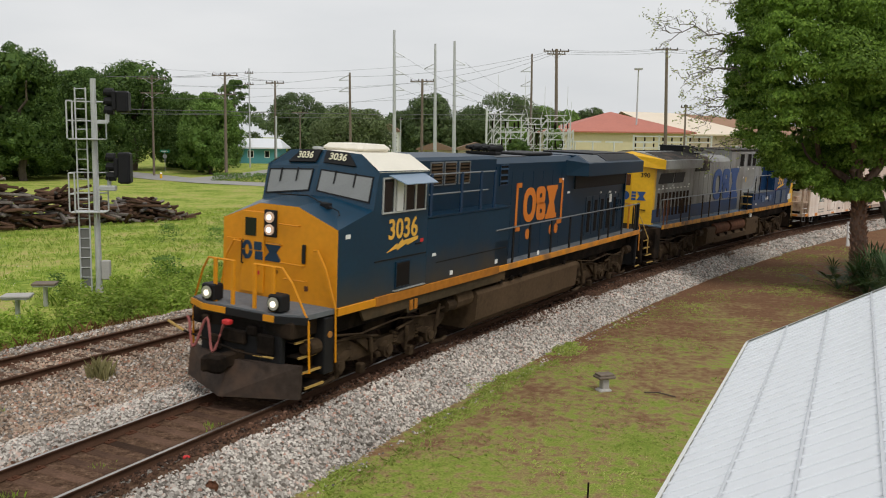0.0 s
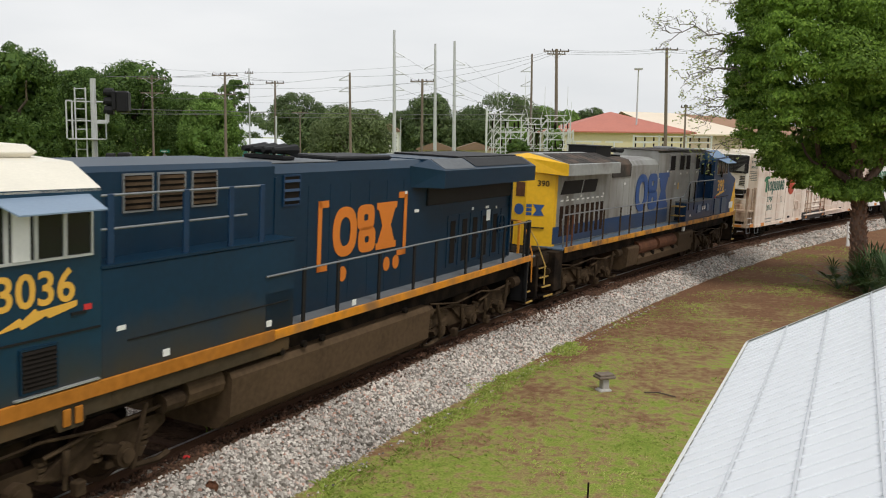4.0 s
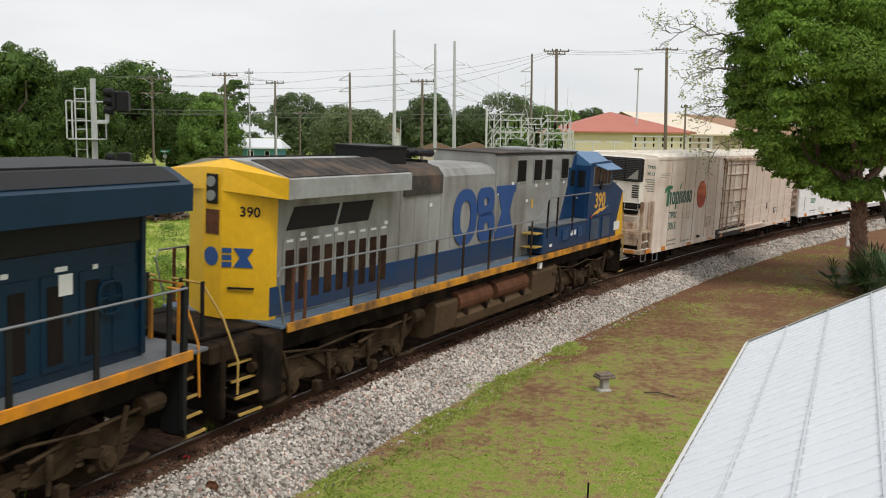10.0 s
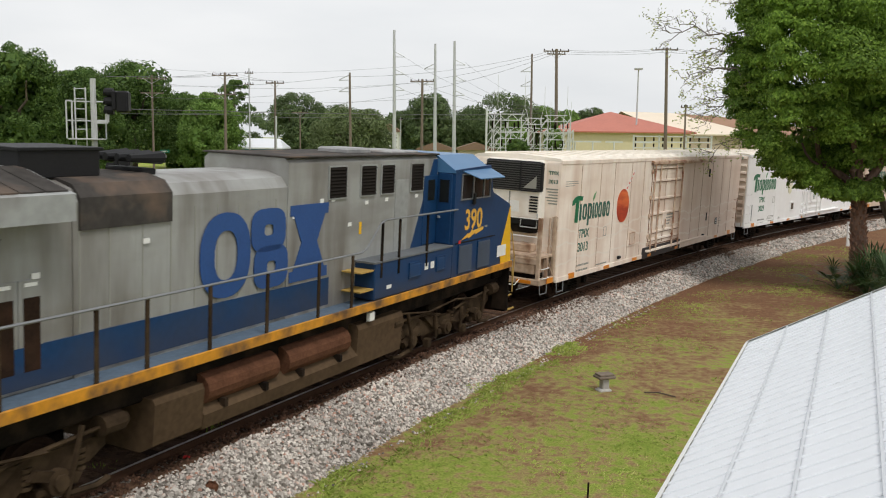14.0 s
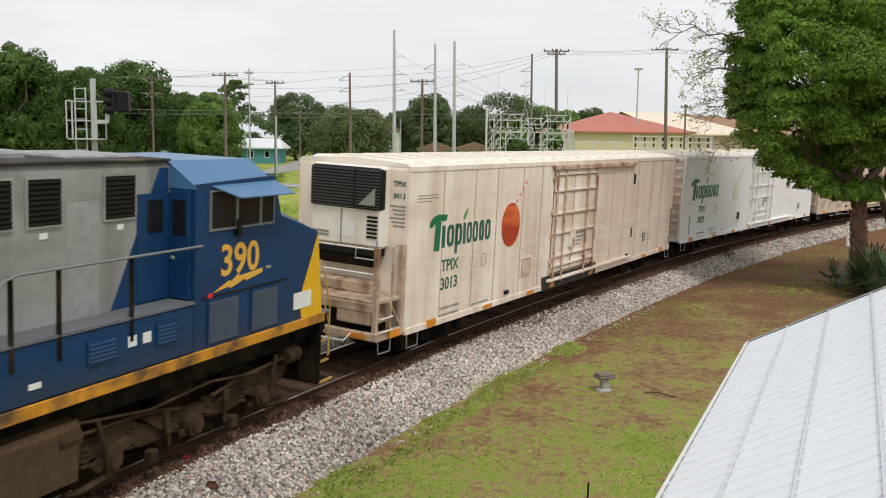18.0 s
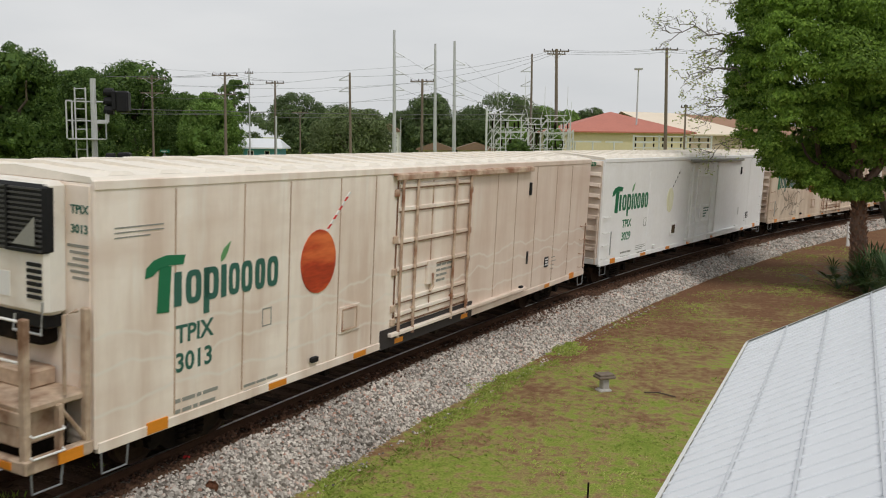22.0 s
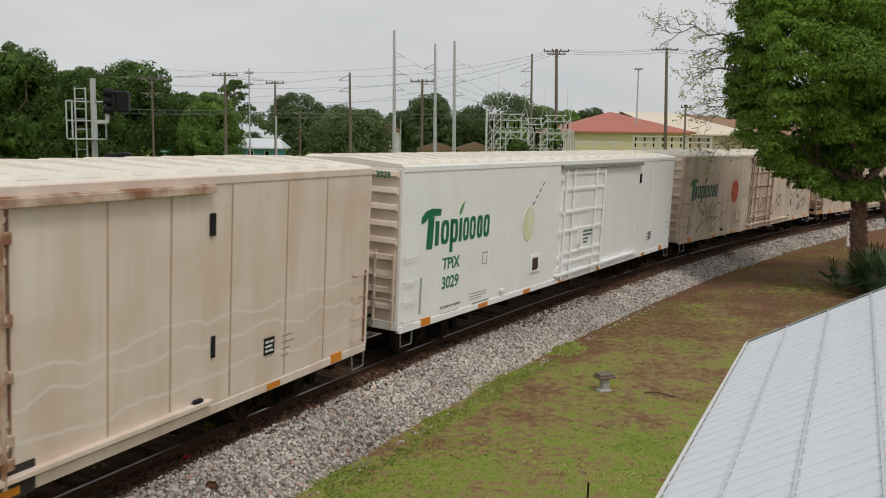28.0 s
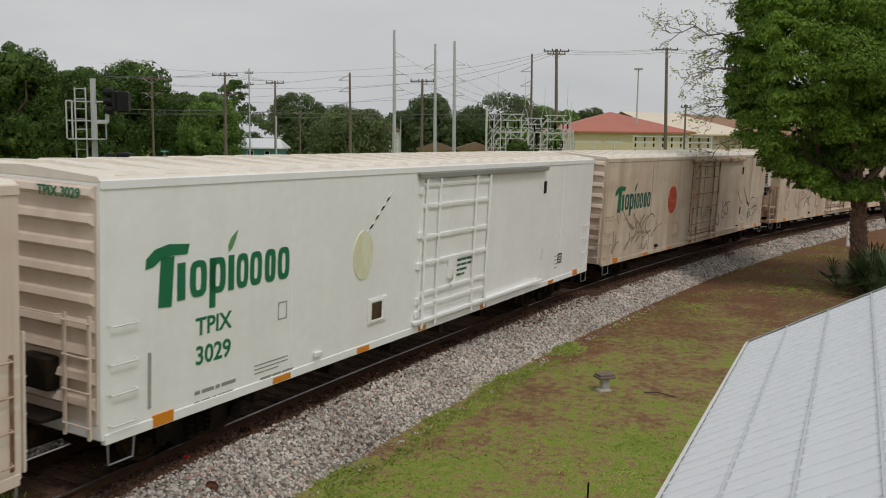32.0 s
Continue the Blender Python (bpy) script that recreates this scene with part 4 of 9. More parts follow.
        part("lamp_core", Geo().tube([(-9.36, 0.2, z), (-9.37, 0.2, z)], 0.06, 14), M["lamp_glow"], hb)
    for y0, y1, z in ((-0.05, -0.55, 3.42), (-0.1, -0.7, 2.62), (0.3, -0.1, 2.98), (-0.2, -0.75, 2.3), (1.02, 1.35, 3.0)):
        part("grab_iron", Geo().tube([(-9.28, y0, z), (-9.34, y0, z), (-9.34, y1, z), (-9.28, y1, z)], 0.014, 5), M["yellow"], nose)
    part("latch", Geo().box(-9.33, -9.28, -0.72, -0.64, 2.66, 3.05, 0.01), M["black"], nose)
    for s_ in (-1, 1):
        part("class_mark", Geo().prism([(0.8 + 0.14 * math.cos(math.pi * k / 10), 2.8 + s_ * (0.012 + 0.19 * math.sin(math.pi * k / 10))) for k in range(11)] + [(0.8 - 0.06 * math.cos(math.pi * k / 10), 2.8 + s_ * (0.012 + 0.1 * math.sin(math.pi * k / 10))) for k in range(11)], "x", -9.334, -9.32), M["navy"], nose, "dark blue plain mark")
        part("class_mark", Geo().box(-9.334, -9.32, 0.39 + 0.015 * s_, 0.6 + 0.015 * s_, 2.8 + s_ * 0.1 - 0.088, 2.8 + s_ * 0.1 + 0.088, 0.005), M["navy"], nose)
    part("class_mark", Geo().prism([(0.34, 2.61), (-0.06, 2.61), (-0.06, 2.67), (0.05, 2.8), (-0.06, 2.93), (-0.06, 2.99), (0.34, 2.99), (0.34, 2.93), (0.23, 2.8), (0.34, 2.67)], "x", -9.294, -9.28), M["navy"], nose)
    part("nose_bolt", Geo().tube([(-9.28, 0.05, 2.4), (-9.3, 0.05, 2.4)], 0.05, 10), M["black"], nose)
    part("nose_plate", Geo().box(-9.3, -9.28, -0.8, -0.7, 2.1, 2.2, 0.01), M["rust"], nose)
    part("tag", Geo().box(-9.34, -9.33, 0.45, 0.6, 2.3, 2.38), M["red"], nose)
    # cab: sides, sloped nose top, front, roof
    a, b, c, d, r = (-9.28, 3.42), (-8.05, 3.74), (-7.86, 4.56), (-5.78, 4.54), (-5.78, 1.86)
    cab = Geo()
    for s in (-1, 1):
        cab.prism([(-9.0, 1.7), (-9.25, 1.86), a, b, c, d, (-5.78, 1.7)], "y", s * 1.5, s * 1.44)
    cab.box(-5.84, -5.78, -1.44, 1.44, 1.7, 4.54)
    top = [(-9.28, -1.5, 3.42), (-9.28, -0.5, 3.8), (-9.28, 0.5, 3.8), (-9.28, 1.5, 3.42)]
    mid = [(-8.05, -1.5, 3.74), (-8.12, -0.5, 3.95), (-8.12, 0.5, 3.95), (-8.05, 1.5, 3.74)]
    for i in range(3):
        cab.add([top[i], top[i + 1], mid[i + 1], mid[i]], [(0, 1, 2, 3)])
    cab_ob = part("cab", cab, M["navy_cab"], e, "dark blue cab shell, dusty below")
    fl = [(-8.2, 0.0, 3.95), (-8.05, -1.5, 3.74), (-7.86, -1.5, 4.5), (-7.98, 0.0, 4.58)]
    fr = [(-8.05, 1.5, 3.74), (-8.2, 0.0, 3.95), (-7.98, 0.0, 4.58), (-7.86, 1.5, 4.5)]
    brow_l = [(-7.98, 0.0, 4.58), (-7.86, -1.5, 4.5), (-7.75, -0.95, 4.88), (-7.75, 0.0, 4.92)]
    brow_r = [(-7.86, 1.5, 4.5), (-7.98, 0.0, 4.58), (-7.75, 0.0, 4.92), (-7.75, 0.95, 4.88)]
    fg = Geo()
    for q in (fl, fr, brow_l, brow_r):
        patch(fg, *q, 0, 1, 0, 1, 0.0, -0.04)
    fg.add([(-8.2, 0, 3.95), (-8.12, -0.5, 3.95), (-8.05, -1.5, 3.74)], [(0, 1, 2)]).add([(-8.2, 0, 3.95), (-8.12, 0.5, 3.95), (-8.05, 1.5, 3.74)], [(0, 2, 1)])
    part("cab_front", fg, M["navy_cab"], e)
    for q in (fl, fr):
        ws = part("windscreen", patch(Geo(), *q, 0.07, 0.9, 0.2, 0.86, -0.005, 0.012), M["visor"], cab_ob)
        part("windscreen_seal", patch(patch(patch(patch(Geo(), *q, 0.05, 0.92, 0.86, 0.9, -0.005, 0.02), *q, 0.05, 0.92, 0.16, 0.2, -0.005, 0.02), *q, 0.05, 0.07, 0.16, 0.9, -0.005, 0.02), *q, 0.9, 0.92, 0.16, 0.9, -0.005, 0.02), M["black"], cab_ob)
        for u in (0.3, 0.62):
            part("wiper", patch(Geo(), *q, u, u + 0.02, 0.5, 0.92, 0.02, 0.035), M["black"], cab_ob)
    for q, u0, u1 in ((brow_l, 0.07, 0.66), (brow_r, 0.36, 0.92)):
        board = part("number_board", patch(Geo(), *q, u0, u1, 0.2, 0.95, 0.0, 0.05), M["black"], cab_ob)
        P = [Vector(p) for p in q]
        uc, vc = (u0 + u1) / 2, 0.57
        cpt = P[0] * (1 - uc) * (1 - vc) + P[1] * uc * (1 - vc) + P[2] * uc * vc + P[3] * (1 - uc) * vc
        ux = (P[1] - P[0]).normalized()
        nz = (P[2] - P[0]).cross(P[3] - P[1]).normalized()
        ux = (ux - nz * ux.dot(nz)).normalized()
        up = nz.cross(ux)
        m = Matrix((ux, -nz, up)).transposed().to_4x4()
        part("number", TXT["3036b"], None, board, m=Matrix.Translation(cpt + nz * 0.075) @ m)
    roof = Geo()
    for s in (-1, 1):
        roof.add([(-7.86, s * 1.5, 4.54), (-5.78, s * 1.5, 4.54), (-5.78, s * 0.95, 4.86), (-7.75, s * 0.95, 4.88), (-7.86, s * 1.5, 4.52), (-5.78, s * 1.5, 4.5)], [(0, 1, 2, 3), (0, 4, 5, 1)])
    roof.add([(-7.75, -0.95, 4.88), (-5.78, -0.95, 4.86), (-5.78, 0, 4.9), (-7.75, 0, 4.92), (-5.78, 0.95, 4.86), (-7.75, 0.95, 4.88)], [(0, 1, 2, 3), (3, 2, 4, 5)])
    part("cab_roof", roof, M["cab_white"], e, "cream-white cab roof")
    part("roof_unit", Geo().box(-7.2, -5.95, -0.55, 0.55, 4.86, 5.06, 0.09), M["cab_white"], e, "white rooftop air unit")
    part("antenna", Geo().box(-7.6, -7.4, 0.3, 0.5, 4.9, 4.97, 0.02), M["galv"], e)
    part("windscreen_grab", Geo().tube([(-8.85, -1.2, 3.66), (-8.8, -1.15, 3.74), (-8.6, -0.2, 3.98), (-8.62, 0.6, 3.95)], 0.015, 5), M["black"], cab_ob)
    part("bell_horn", Geo().box(-8.75, -8.6, -0.85, -0.62, 3.74, 3.88, 0.02), M["black"], cab_ob)
    for s in (-1, 1):
        y = s * 1.5
        if s < 0:
            side_window(e, [-7.74, -7.28, -6.85, -6.4, -5.94], 3.64, 4.42, -1.5, "silver")
            part("sliding_pane", Geo().box(-7.2, -6.95, -1.55, -1.51, 3.68, 4.36), M["label_white"], e)
            part("sun_visor", Geo().add([(-7.5, -1.5, 4.47), (-5.98, -1.5, 4.47), (-6.0, -1.86, 4.3), (-7.35, -1.86, 4.3), (-7.5, -1.5, 4.45), (-5.98, -1.5, 4.45), (-6.0, -1.86, 4.28), (-7.35, -1.86, 4.28)], [(0, 1, 2, 3), (7, 6, 5, 4), (3, 2, 6, 7), (0, 3, 7, 4), (1, 5, 6, 2)]), M["light_visor"], e, "pale blue-grey sun visor")
            part("number", TXT["3036"], None, e, m=pose(-6.84, -1.506, 3.26))
            bolt_mark(e, -7.48, -6.2, 2.76, 3.06, -1.5, M["number_yellow"])
            vent(e, -7.08, -6.55, 1.98, 2.52, -1.5, 9)
            part("side_seam", Geo().box(-7.95, -5.8, -1.512, -1.5, 2.62, 2.65), M["black"], e)
            part("battery_latch", Geo().box(-6.3, -6.05, -1.52, -1.5, 2.86, 2.9), M["black"], e)
            part("side_strip", Geo().box(-7.2, -5.85, -1.56, -1.5, 1.9, 1.92), M["galv"], e)
            sticker(e, -9.02, 3.22, -1.5)
            sticker(e, -6.08, 2.9, -1.5, 0.13, 0.08, "red")
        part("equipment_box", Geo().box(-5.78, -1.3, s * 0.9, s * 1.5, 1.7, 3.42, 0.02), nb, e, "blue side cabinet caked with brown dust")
        part("cabinet_seam", Geo().box(-5.3, -1.5, s * 1.5, s * 1.512, 2.32, 2.345), M["black"], e)
        part("ledge", Geo().box(-5.78, -1.3, s * 1.0, s * 1.52, 3.42, 3.46), nv, e)
        for z, x1 in ((4.42, -2.2), (3.95, -2.6)):
            part("upper_rail", Geo().tube([(-5.8, s * 1.42, z), (-3.5, s * 1.42, z), (x1, s * 1.42, z)], 0.02, 6), M["rail_pipe"], e)
        for x in (-5.55, -4.05, -3.0, -2.2):
            part("stanchion", Geo().box(x - 0.06, x + 0.06, s * 1.4, s * 1.45, 3.44, 4.44, 0.01), M["navy"], e)
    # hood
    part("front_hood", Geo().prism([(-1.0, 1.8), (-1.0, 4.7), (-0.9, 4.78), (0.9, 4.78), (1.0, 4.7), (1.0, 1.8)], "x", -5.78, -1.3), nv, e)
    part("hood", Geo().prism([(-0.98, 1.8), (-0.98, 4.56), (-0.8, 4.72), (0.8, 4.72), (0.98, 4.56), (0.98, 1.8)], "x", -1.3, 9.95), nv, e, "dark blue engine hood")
    for x0, x1 in ((-4.9, -4.35), (-4.2, -3.65), (-3.45, -2.9)):
        vent(e, x0, x1, 4.12, 4.64, -1.0, 6, "grille", "rail_pipe", "bogie")
    part("exhaust_cap", Geo().box(1.3, 3.6, -0.6, 0.6, 4.72, 4.82, 0.03), M["black"], e)
    part("roof_panel", Geo().box(-1.25, 1.1, -0.78, 0.78, 4.725, 4.75, 0.008), M["walkway"], e)
    part("side_gauge_post", Geo().box(-2.15, -1.3, -1.5, -0.98, 1.8, 2.55, 0.02), nv, e)
    part("diagonal_brace", Geo().box(-1.3, -1.24, -1.02, -0.98, 2.6, 4.5), nv, e)
    vent(e, -1.0, -0.52, 3.98, 4.5, -0.98, 3, "grille", "navy")
    for x in (-0.2, 0.55, 1.3, 2.05, 2.8, 3.55):
        part("panel_seam", Geo().box(x, x + 0.02, -0.986, -0.98, 1.85, 4.3), nv, e)
    hood_doors(e, [5.9, 6.55, 7.25, 7.95, 8.65, 9.3], 1.95, 3.3, -0.98, "navy_reflect_dark", 0.55)
    for x in (6.05, 6.75, 7.4, 8.05, 8.75):
        part("door_screen", Geo().box(x, x + 0.28, -1.008, -0.998, 2.05, 3.15, 0.004), M["grille"], e)
    part("placard", Geo().box(8.25, 8.5, -1.016, -1.004, 3.0, 3.3), M["label_white"], e, "pale yellow notice plate")
    bw = part("brake_wheel", ring(Geo(), 9.2, 2.85, 0.26, 0.26, 0.035, 0.035, -1.07, -1.03), nv, e)
    part("brake_hub", Geo().tube([(9.2, -1.0, 2.85), (9.2, -1.06, 2.85)], 0.06, 8).box(8.96, 9.44, -1.06, -1.04, 2.835, 2.865).box(9.185, 9.215, -1.06, -1.04, 2.61, 3.09), nv, bw)
    # radiators
    wing = [(-1.5, 4.08), (-1.5, 4.5), (-1.05, 4.74), (1.05, 4.74), (1.5, 4.5), (1.5, 4.08)]
    rad = Geo().prism(wing, "x", 4.6, 10.5)
    rad.add([(4.6, -1.5, 4.08), (4.6, -1.5, 4.5), (4.6, -1.05, 4.74), (3.8, -0.98, 4.6), (3.9, -0.98, 4.1)], [(0, 1, 4), (1, 2, 3), (1, 3, 4)])
    part("radiator", rad, nv, e, "overhanging blue radiator housing")
    part("radiator_screen", Geo().box(6.4, 10.3, -0.95, 0.95, 4.742, 4.79, 0.01).prism([(-1.42, 4.56), (-1.06, 4.75), (-0.95, 4.76), (-1.3, 4.57)], "x", 6.5, 10.3), M["black"], e, "black roof screen")
    # pale slab on the roof slope drawn as a bright reflection
    part("roof_sheen", Geo().prism([(-1.46, 4.53), (-1.06, 4.745), (-1.02, 4.75), (-1.4, 4.54)], "x", 4.7, 6.4), M["walkway"], e, "pale grey painted reflection on the radiator roof")
    part("intake", Geo().box(4.7, 9.9, -1.03, 1.03, 3.62, 4.07, 0.02), M["black"], e)
    part("rear_post", Geo().box(9.86, 9.95, -1.05, -0.98, 1.85, 4.05), nv, e)
    horn = Geo().box(-0.35, 0.0, -0.5, 0.5, 4.76, 4.84, 0.02)
    for y in (-0.35, -0.1, 0.15, 0.38):
        horn.tube([(-0.5, y, 4.95), (-0.1, y, 4.95), (0.2, y, 4.95)], 0.05, 8, 0.12).tube([(-0.15, y, 4.8), (-0.15, y, 4.95)], 0.03, 6)
    part("horn", horn, M["black"], e, "black roof-mounted air horn cluster")
    for x, z, w in ((5.35, 3.63, 0.1), (4.1, 3.5, 0.2), (3.6, 3.96, 0.1), (7.3, 3.36, 0.12), (8.2, 3.34, 0.22), (8.9, 3.3, 0.1), (-1.0, 3.1, 0.14), (-5.5, 2.5, 0.16), (6.2, 2.5, 0.1)):
        sticker(e, x, z, -0.99 if x > -1.3 else -1.5, w, 0.07)
    # side marks
    tri_mark(e, 0.68, 3.26, 2.78, 3.82, -0.982, M["logo_orange"])
    for x0, s, zt, zb in ((0.14, 1, 3.98, 2.56), (3.7, -1, 4.02, 2.56)):
        xx = x0 if s > 0 else x0 - 0.1
        part("bracket_mark", Geo().box(xx, xx + 0.13, -0.994, -0.982, zb, zt).box(min(x0, x0 + s * 0.36), max(x0, x0 + s * 0.36), -0.994, -0.982, zt - 0.14, zt).box(min(x0, x0 + s * 0.36), max(x0, x0 + s * 0.36), -0.994, -0.982, zb, zb + 0.14), M["logo_orange"], e)
    for x, z in ((1.08, 2.42), (2.88, 2.42), (3.3, 2.42)):
        part("dot_mark", disc(Geo(), x, z, 0.14, 0.16, -0.994, -0.982, 16), M["logo_orange"], e)
    # handrails
    for s in (-1, 1):
        ys = s * 1.5
        handrail(e, [(-2.15, s * 1.52, 2.84), (4.0, s * 1.52, 2.87), (10.35, s * 1.52, 2.87)], [(x, ys, 2.87) for x in (-1.0, 0.14, 1.72, 3.25, 4.32, 6.01, 6.96, 8.44, 9.96)])
        part("end_post", Geo().box(10.3, 10.4, s * 1.42, s * 1.52, 0.55, 2.9, 0.015), M["black"], e)
        steps(e, 10.42, 10.9, s * 1.5, s * 1.0, "step_edge", 5)
        part("grab_iron", Geo().tube([(10.5, s * 1.0, 2.8), (10.6, s * 1.2, 2.78), (10.7, s * 1.48, 1.9), (10.72, s * 1.5, 1.0)], 0.022, 6), M["orange"], e)
        for y in (0.35, 0.95):
            part("stanchion", Geo().box(10.85, 10.92, s * y - 0.035, s * y + 0.035, 1.78, 2.8, 0.01), M["orange"], e)
        part("end_rail", Geo().tube([(10.9, s * 0.3, 2.8), (10.9, s * 1.0, 2.8)], 0.022, 6), M["orange"], e)
    # below
    tank = Geo().prism([(-1.4, 1.3), (-1.47, 1.2), (-1.43, 0.52), (-1.15, 0.26), (1.15, 0.26), (1.43, 0.52), (1.47, 1.2), (1.4, 1.3)], "x", -2.95, 4.25)
    part("fuel_tank", tank, M["tank"], e, "long dust-brown fuel tank")
    part("air_reservoir", Geo().tube([(-3.9, -1.15, 1.15), (-3.05, -1.15, 1.15)], 0.26, 12), M["tank"], e)
    part("skirt", Geo().box(-5.6, -1.4, -1.5, -1.4, 1.4, 1.66, 0.02), M["skirt"], e)
    for x in (-1.6, -0.9, -0.3, 3.0):
        part("tank_filler", Geo().tube([(x, -1.42, 1.4), (x, -1.5, 1.4)], 0.07, 10), M["under"], e)
    part("rear_pilot", Geo().box(10.5, 10.6, -1.35, 1.35, 0.4, 1.7, 0.03), M["black"], e, "black steel end plate")
    for s in (-1, 1):
        part("step_side", Geo().box(10.36, 10.42, s * 1.0, s * 1.5, 0.45, 1.7, 0.01), M["black"], e)
        part("air_hose", Geo().tube([(10.62, s * 0.5, 1.5), (10.78, s * 0.55, 1.1), (10.8, s * 0.75, 0.85), (10.72, s * 0.95, 1.2), (10.62, s * 1.0, 1.45)], 0.028, 6), M["rust"], e)
    for x in (-4.6, -2.1, 0.6):
        part("sill_label", Geo().box(x, x + 0.14, -1.56, -1.55, 1.9, 2.02) if x > -1.9 else Geo().box(x, x + 0.14, -1.51, -1.5, 1.94, 2.05), M["label_white"], e)
    loco_bogie(e, -7.0)
    loco_bogie(e, 7.0)
    coupler(e, 10.55, 1)
    return e


# ---- second locomotive: cab at the +x end, grey and blue ----
def trailing_locomotive():
    e = thing("locomotive", "grey and blue diesel locomotive with bright yellow end, streaked with soot", "locomotive", group="locomotives of the train")
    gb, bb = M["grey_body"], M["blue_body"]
    part("underframe", Geo().box(-10.4, 10.4, -1.2, 1.2, 1.2, 1.66, 0.05).box(-10.95, -9.2, -1.3, 1.3, 1.35, 1.7, 0.04).box(9.8, 10.95, -1.3, 1.3, 1.35, 1.7, 0.04), M["under"], e)
    for s in (-1, 1):
        part("sill_stripe", Geo().box(-9.2, 10.5, s * 1.5, s * 1.55, 1.66, 1.84, 0.01), M["sill_worn"], e, "worn orange-yellow painted sill")
    part("walkway", Geo().box(-9.35, 6.6, -1.5, 1.5, 1.74, 1.8, 0.01), mat("walk_blue", (0.09, 0.13, 0.18), 0.7, 0, 0.25, 10, 1.2), e)
    part("end_deck", Geo().box(-10.95, -9.352, -0.98, 0.98, 1.72, 1.78, 0.01), M["under"], e, "grimy end deck")
    # yellow end
    vee = [(-9.12, -1.0), (-9.56, -0.22), (-9.56, 0.22), (-9.12, 1.0), (-8.9, 1.0), (-8.9, -1.0)]
    part("end_wall", Geo().prism(vee, "z", 1.8, 4.2), M["yellow_bright"], e, "bright yellow blunt end wall")
    part("end_brow", Geo().add([(-9.22, -1.5, 4.12), (-9.22, -1.5, 4.5), (-9.56, -0.22, 4.2), (-9.56, 0.22, 4.2), (-9.22, 1.5, 4.5), (-9.22, 1.5, 4.12), (-9.5, -0.22, 4.62), (-9.5, 0.22, 4.62), (-9.2, 0, 4.78), (-9.12, -1.0, 4.12), (-9.12, 1.0, 4.12)],
                               [(0, 1, 6, 2), (2, 6, 7, 3), (3, 7, 4, 5), (1, 8, 6), (6, 8, 7), (7, 8, 4), (0, 2, 9), (3, 5, 10)]), M["yellow_bright"], e, "bright yellow radiator end")
    wing = [(-1.5, 4.12), (-1.5, 4.48), (-0.6, 4.74), (0, 4.78), (0.6, 4.74), (1.5, 4.48), (1.5, 4.12)]
    part("radiator", Geo().prism(wing, "x", -9.21, -4.9), M["grey"], e, "grey overhanging radiator housing")
    for s in (-1, 1):
        for k in range(11):
            x = -9.1 + k * 0.38
            part("roof_slat", Geo().add([(x, s * 1.42, 4.505), (x + 0.35, s * 1.42, 4.505), (x + 0.35, s * 0.5, 4.765), (x, s * 0.5, 4.765), (x, s * 1.42, 4.525), (x + 0.35, s * 1.42, 4.525), (x + 0.35, s * 0.5, 4.785), (x, s * 0.5, 4.785)], [(0, 1, 2, 3), (4, 7, 6, 5), (0, 4, 5, 1), (1, 5, 6, 2), (2, 6, 7, 3), (3, 7, 4, 0)]), M["soot"], e)
    hb = part("headlight_box", Geo().box(-9.6, -9.56, -0.14, 0.14, 3.95, 4.5, 0.02), M["black"], e)
    for z in (4.1, 4.36):
        part("headlight", Geo().tube([(-9.6, 0, z), (-9.63, 0, z)], 0.1, 14), M["visor"], hb)
    part("end_niche", Geo().box(-9.575, -9.56, -0.16, 0.16, 3.38, 3.84), M["rust"], e)
    flank = [(-9.565, -0.22, 1.8), (-9.125, -1.0, 1.8), (-9.125, -1.0, 4.2), (-9.565, -0.22, 4.2)]
    aa = math.degrees(math.atan2(-0.78, 0.44))
    part("number", TXT["390s"], None, e, m=pose(-9.31, -0.68, 3.82, 0, 0, aa))
    mk = Geo()
    for u0, u1, v0, v1 in ((0.02, 0.22, 0.41, 0.45), (0.02, 0.22, 0.465, 0.505), (0.02, 0.22, 0.52, 0.56)):
        patch(mk, *flank, u0, u1, v0, v1, 0.0, 0.012)
    part("end_mark", mk, M["mark_blue"], e, "blue plain mark on the yellow end")
    fq = [Vector(p) for p in flank]
    fn = Vector((-0.78, -0.44, 0)).normalized() * 0.012
    hour = [fq[0].lerp(fq[1], u).lerp(fq[3].lerp(fq[2], u), v) + fn for u, v in ((0.26, 0.41), (0.68, 0.41), (0.55, 0.485), (0.68, 0.56), (0.26, 0.56), (0.39, 0.485))]
    part("end_mark", Geo().add(hour + [p - fn * 0.9 for p in hour], [tuple(range(6)), tuple(range(11, 5, -1))] + [(k, k + 6, (k + 1) % 6 + 6, (k + 1) % 6) for k in range(6)]), M["mark_blue"], e)
    part("end_mark", Geo().prism([(0.02 + 0.17 * math.cos(6.2832 * k / 14), 2.96 + 0.18 * math.sin(6.2832 * k / 14)) for k in range(14)], "x", -9.572, -9.56), M["mark_blue"], e)
    part("latch", patch(Geo(), *flank, 0.15, 0.7, 0.24, 0.255, 0.02, 0.05), M["black"], e)
    # hood
    part("hood_rear", Geo().box(-9.12, -4.5, -0.98, 0.98, 1.8, 4.14, 0.02), gb, e, "grey rear hood section")
    part("intake", Geo().prism([(-8.63, 3.46), (-8.38, 3.9), (-6.9, 3.9), (-7.07, 3.46)], "y", -1.0, -0.975).prism([(-6.95, 3.46), (-6.78, 3.9), (-5.65, 3.9), (-5.84, 3.46)], "y", -1.0, -0.975), M["black"], e)
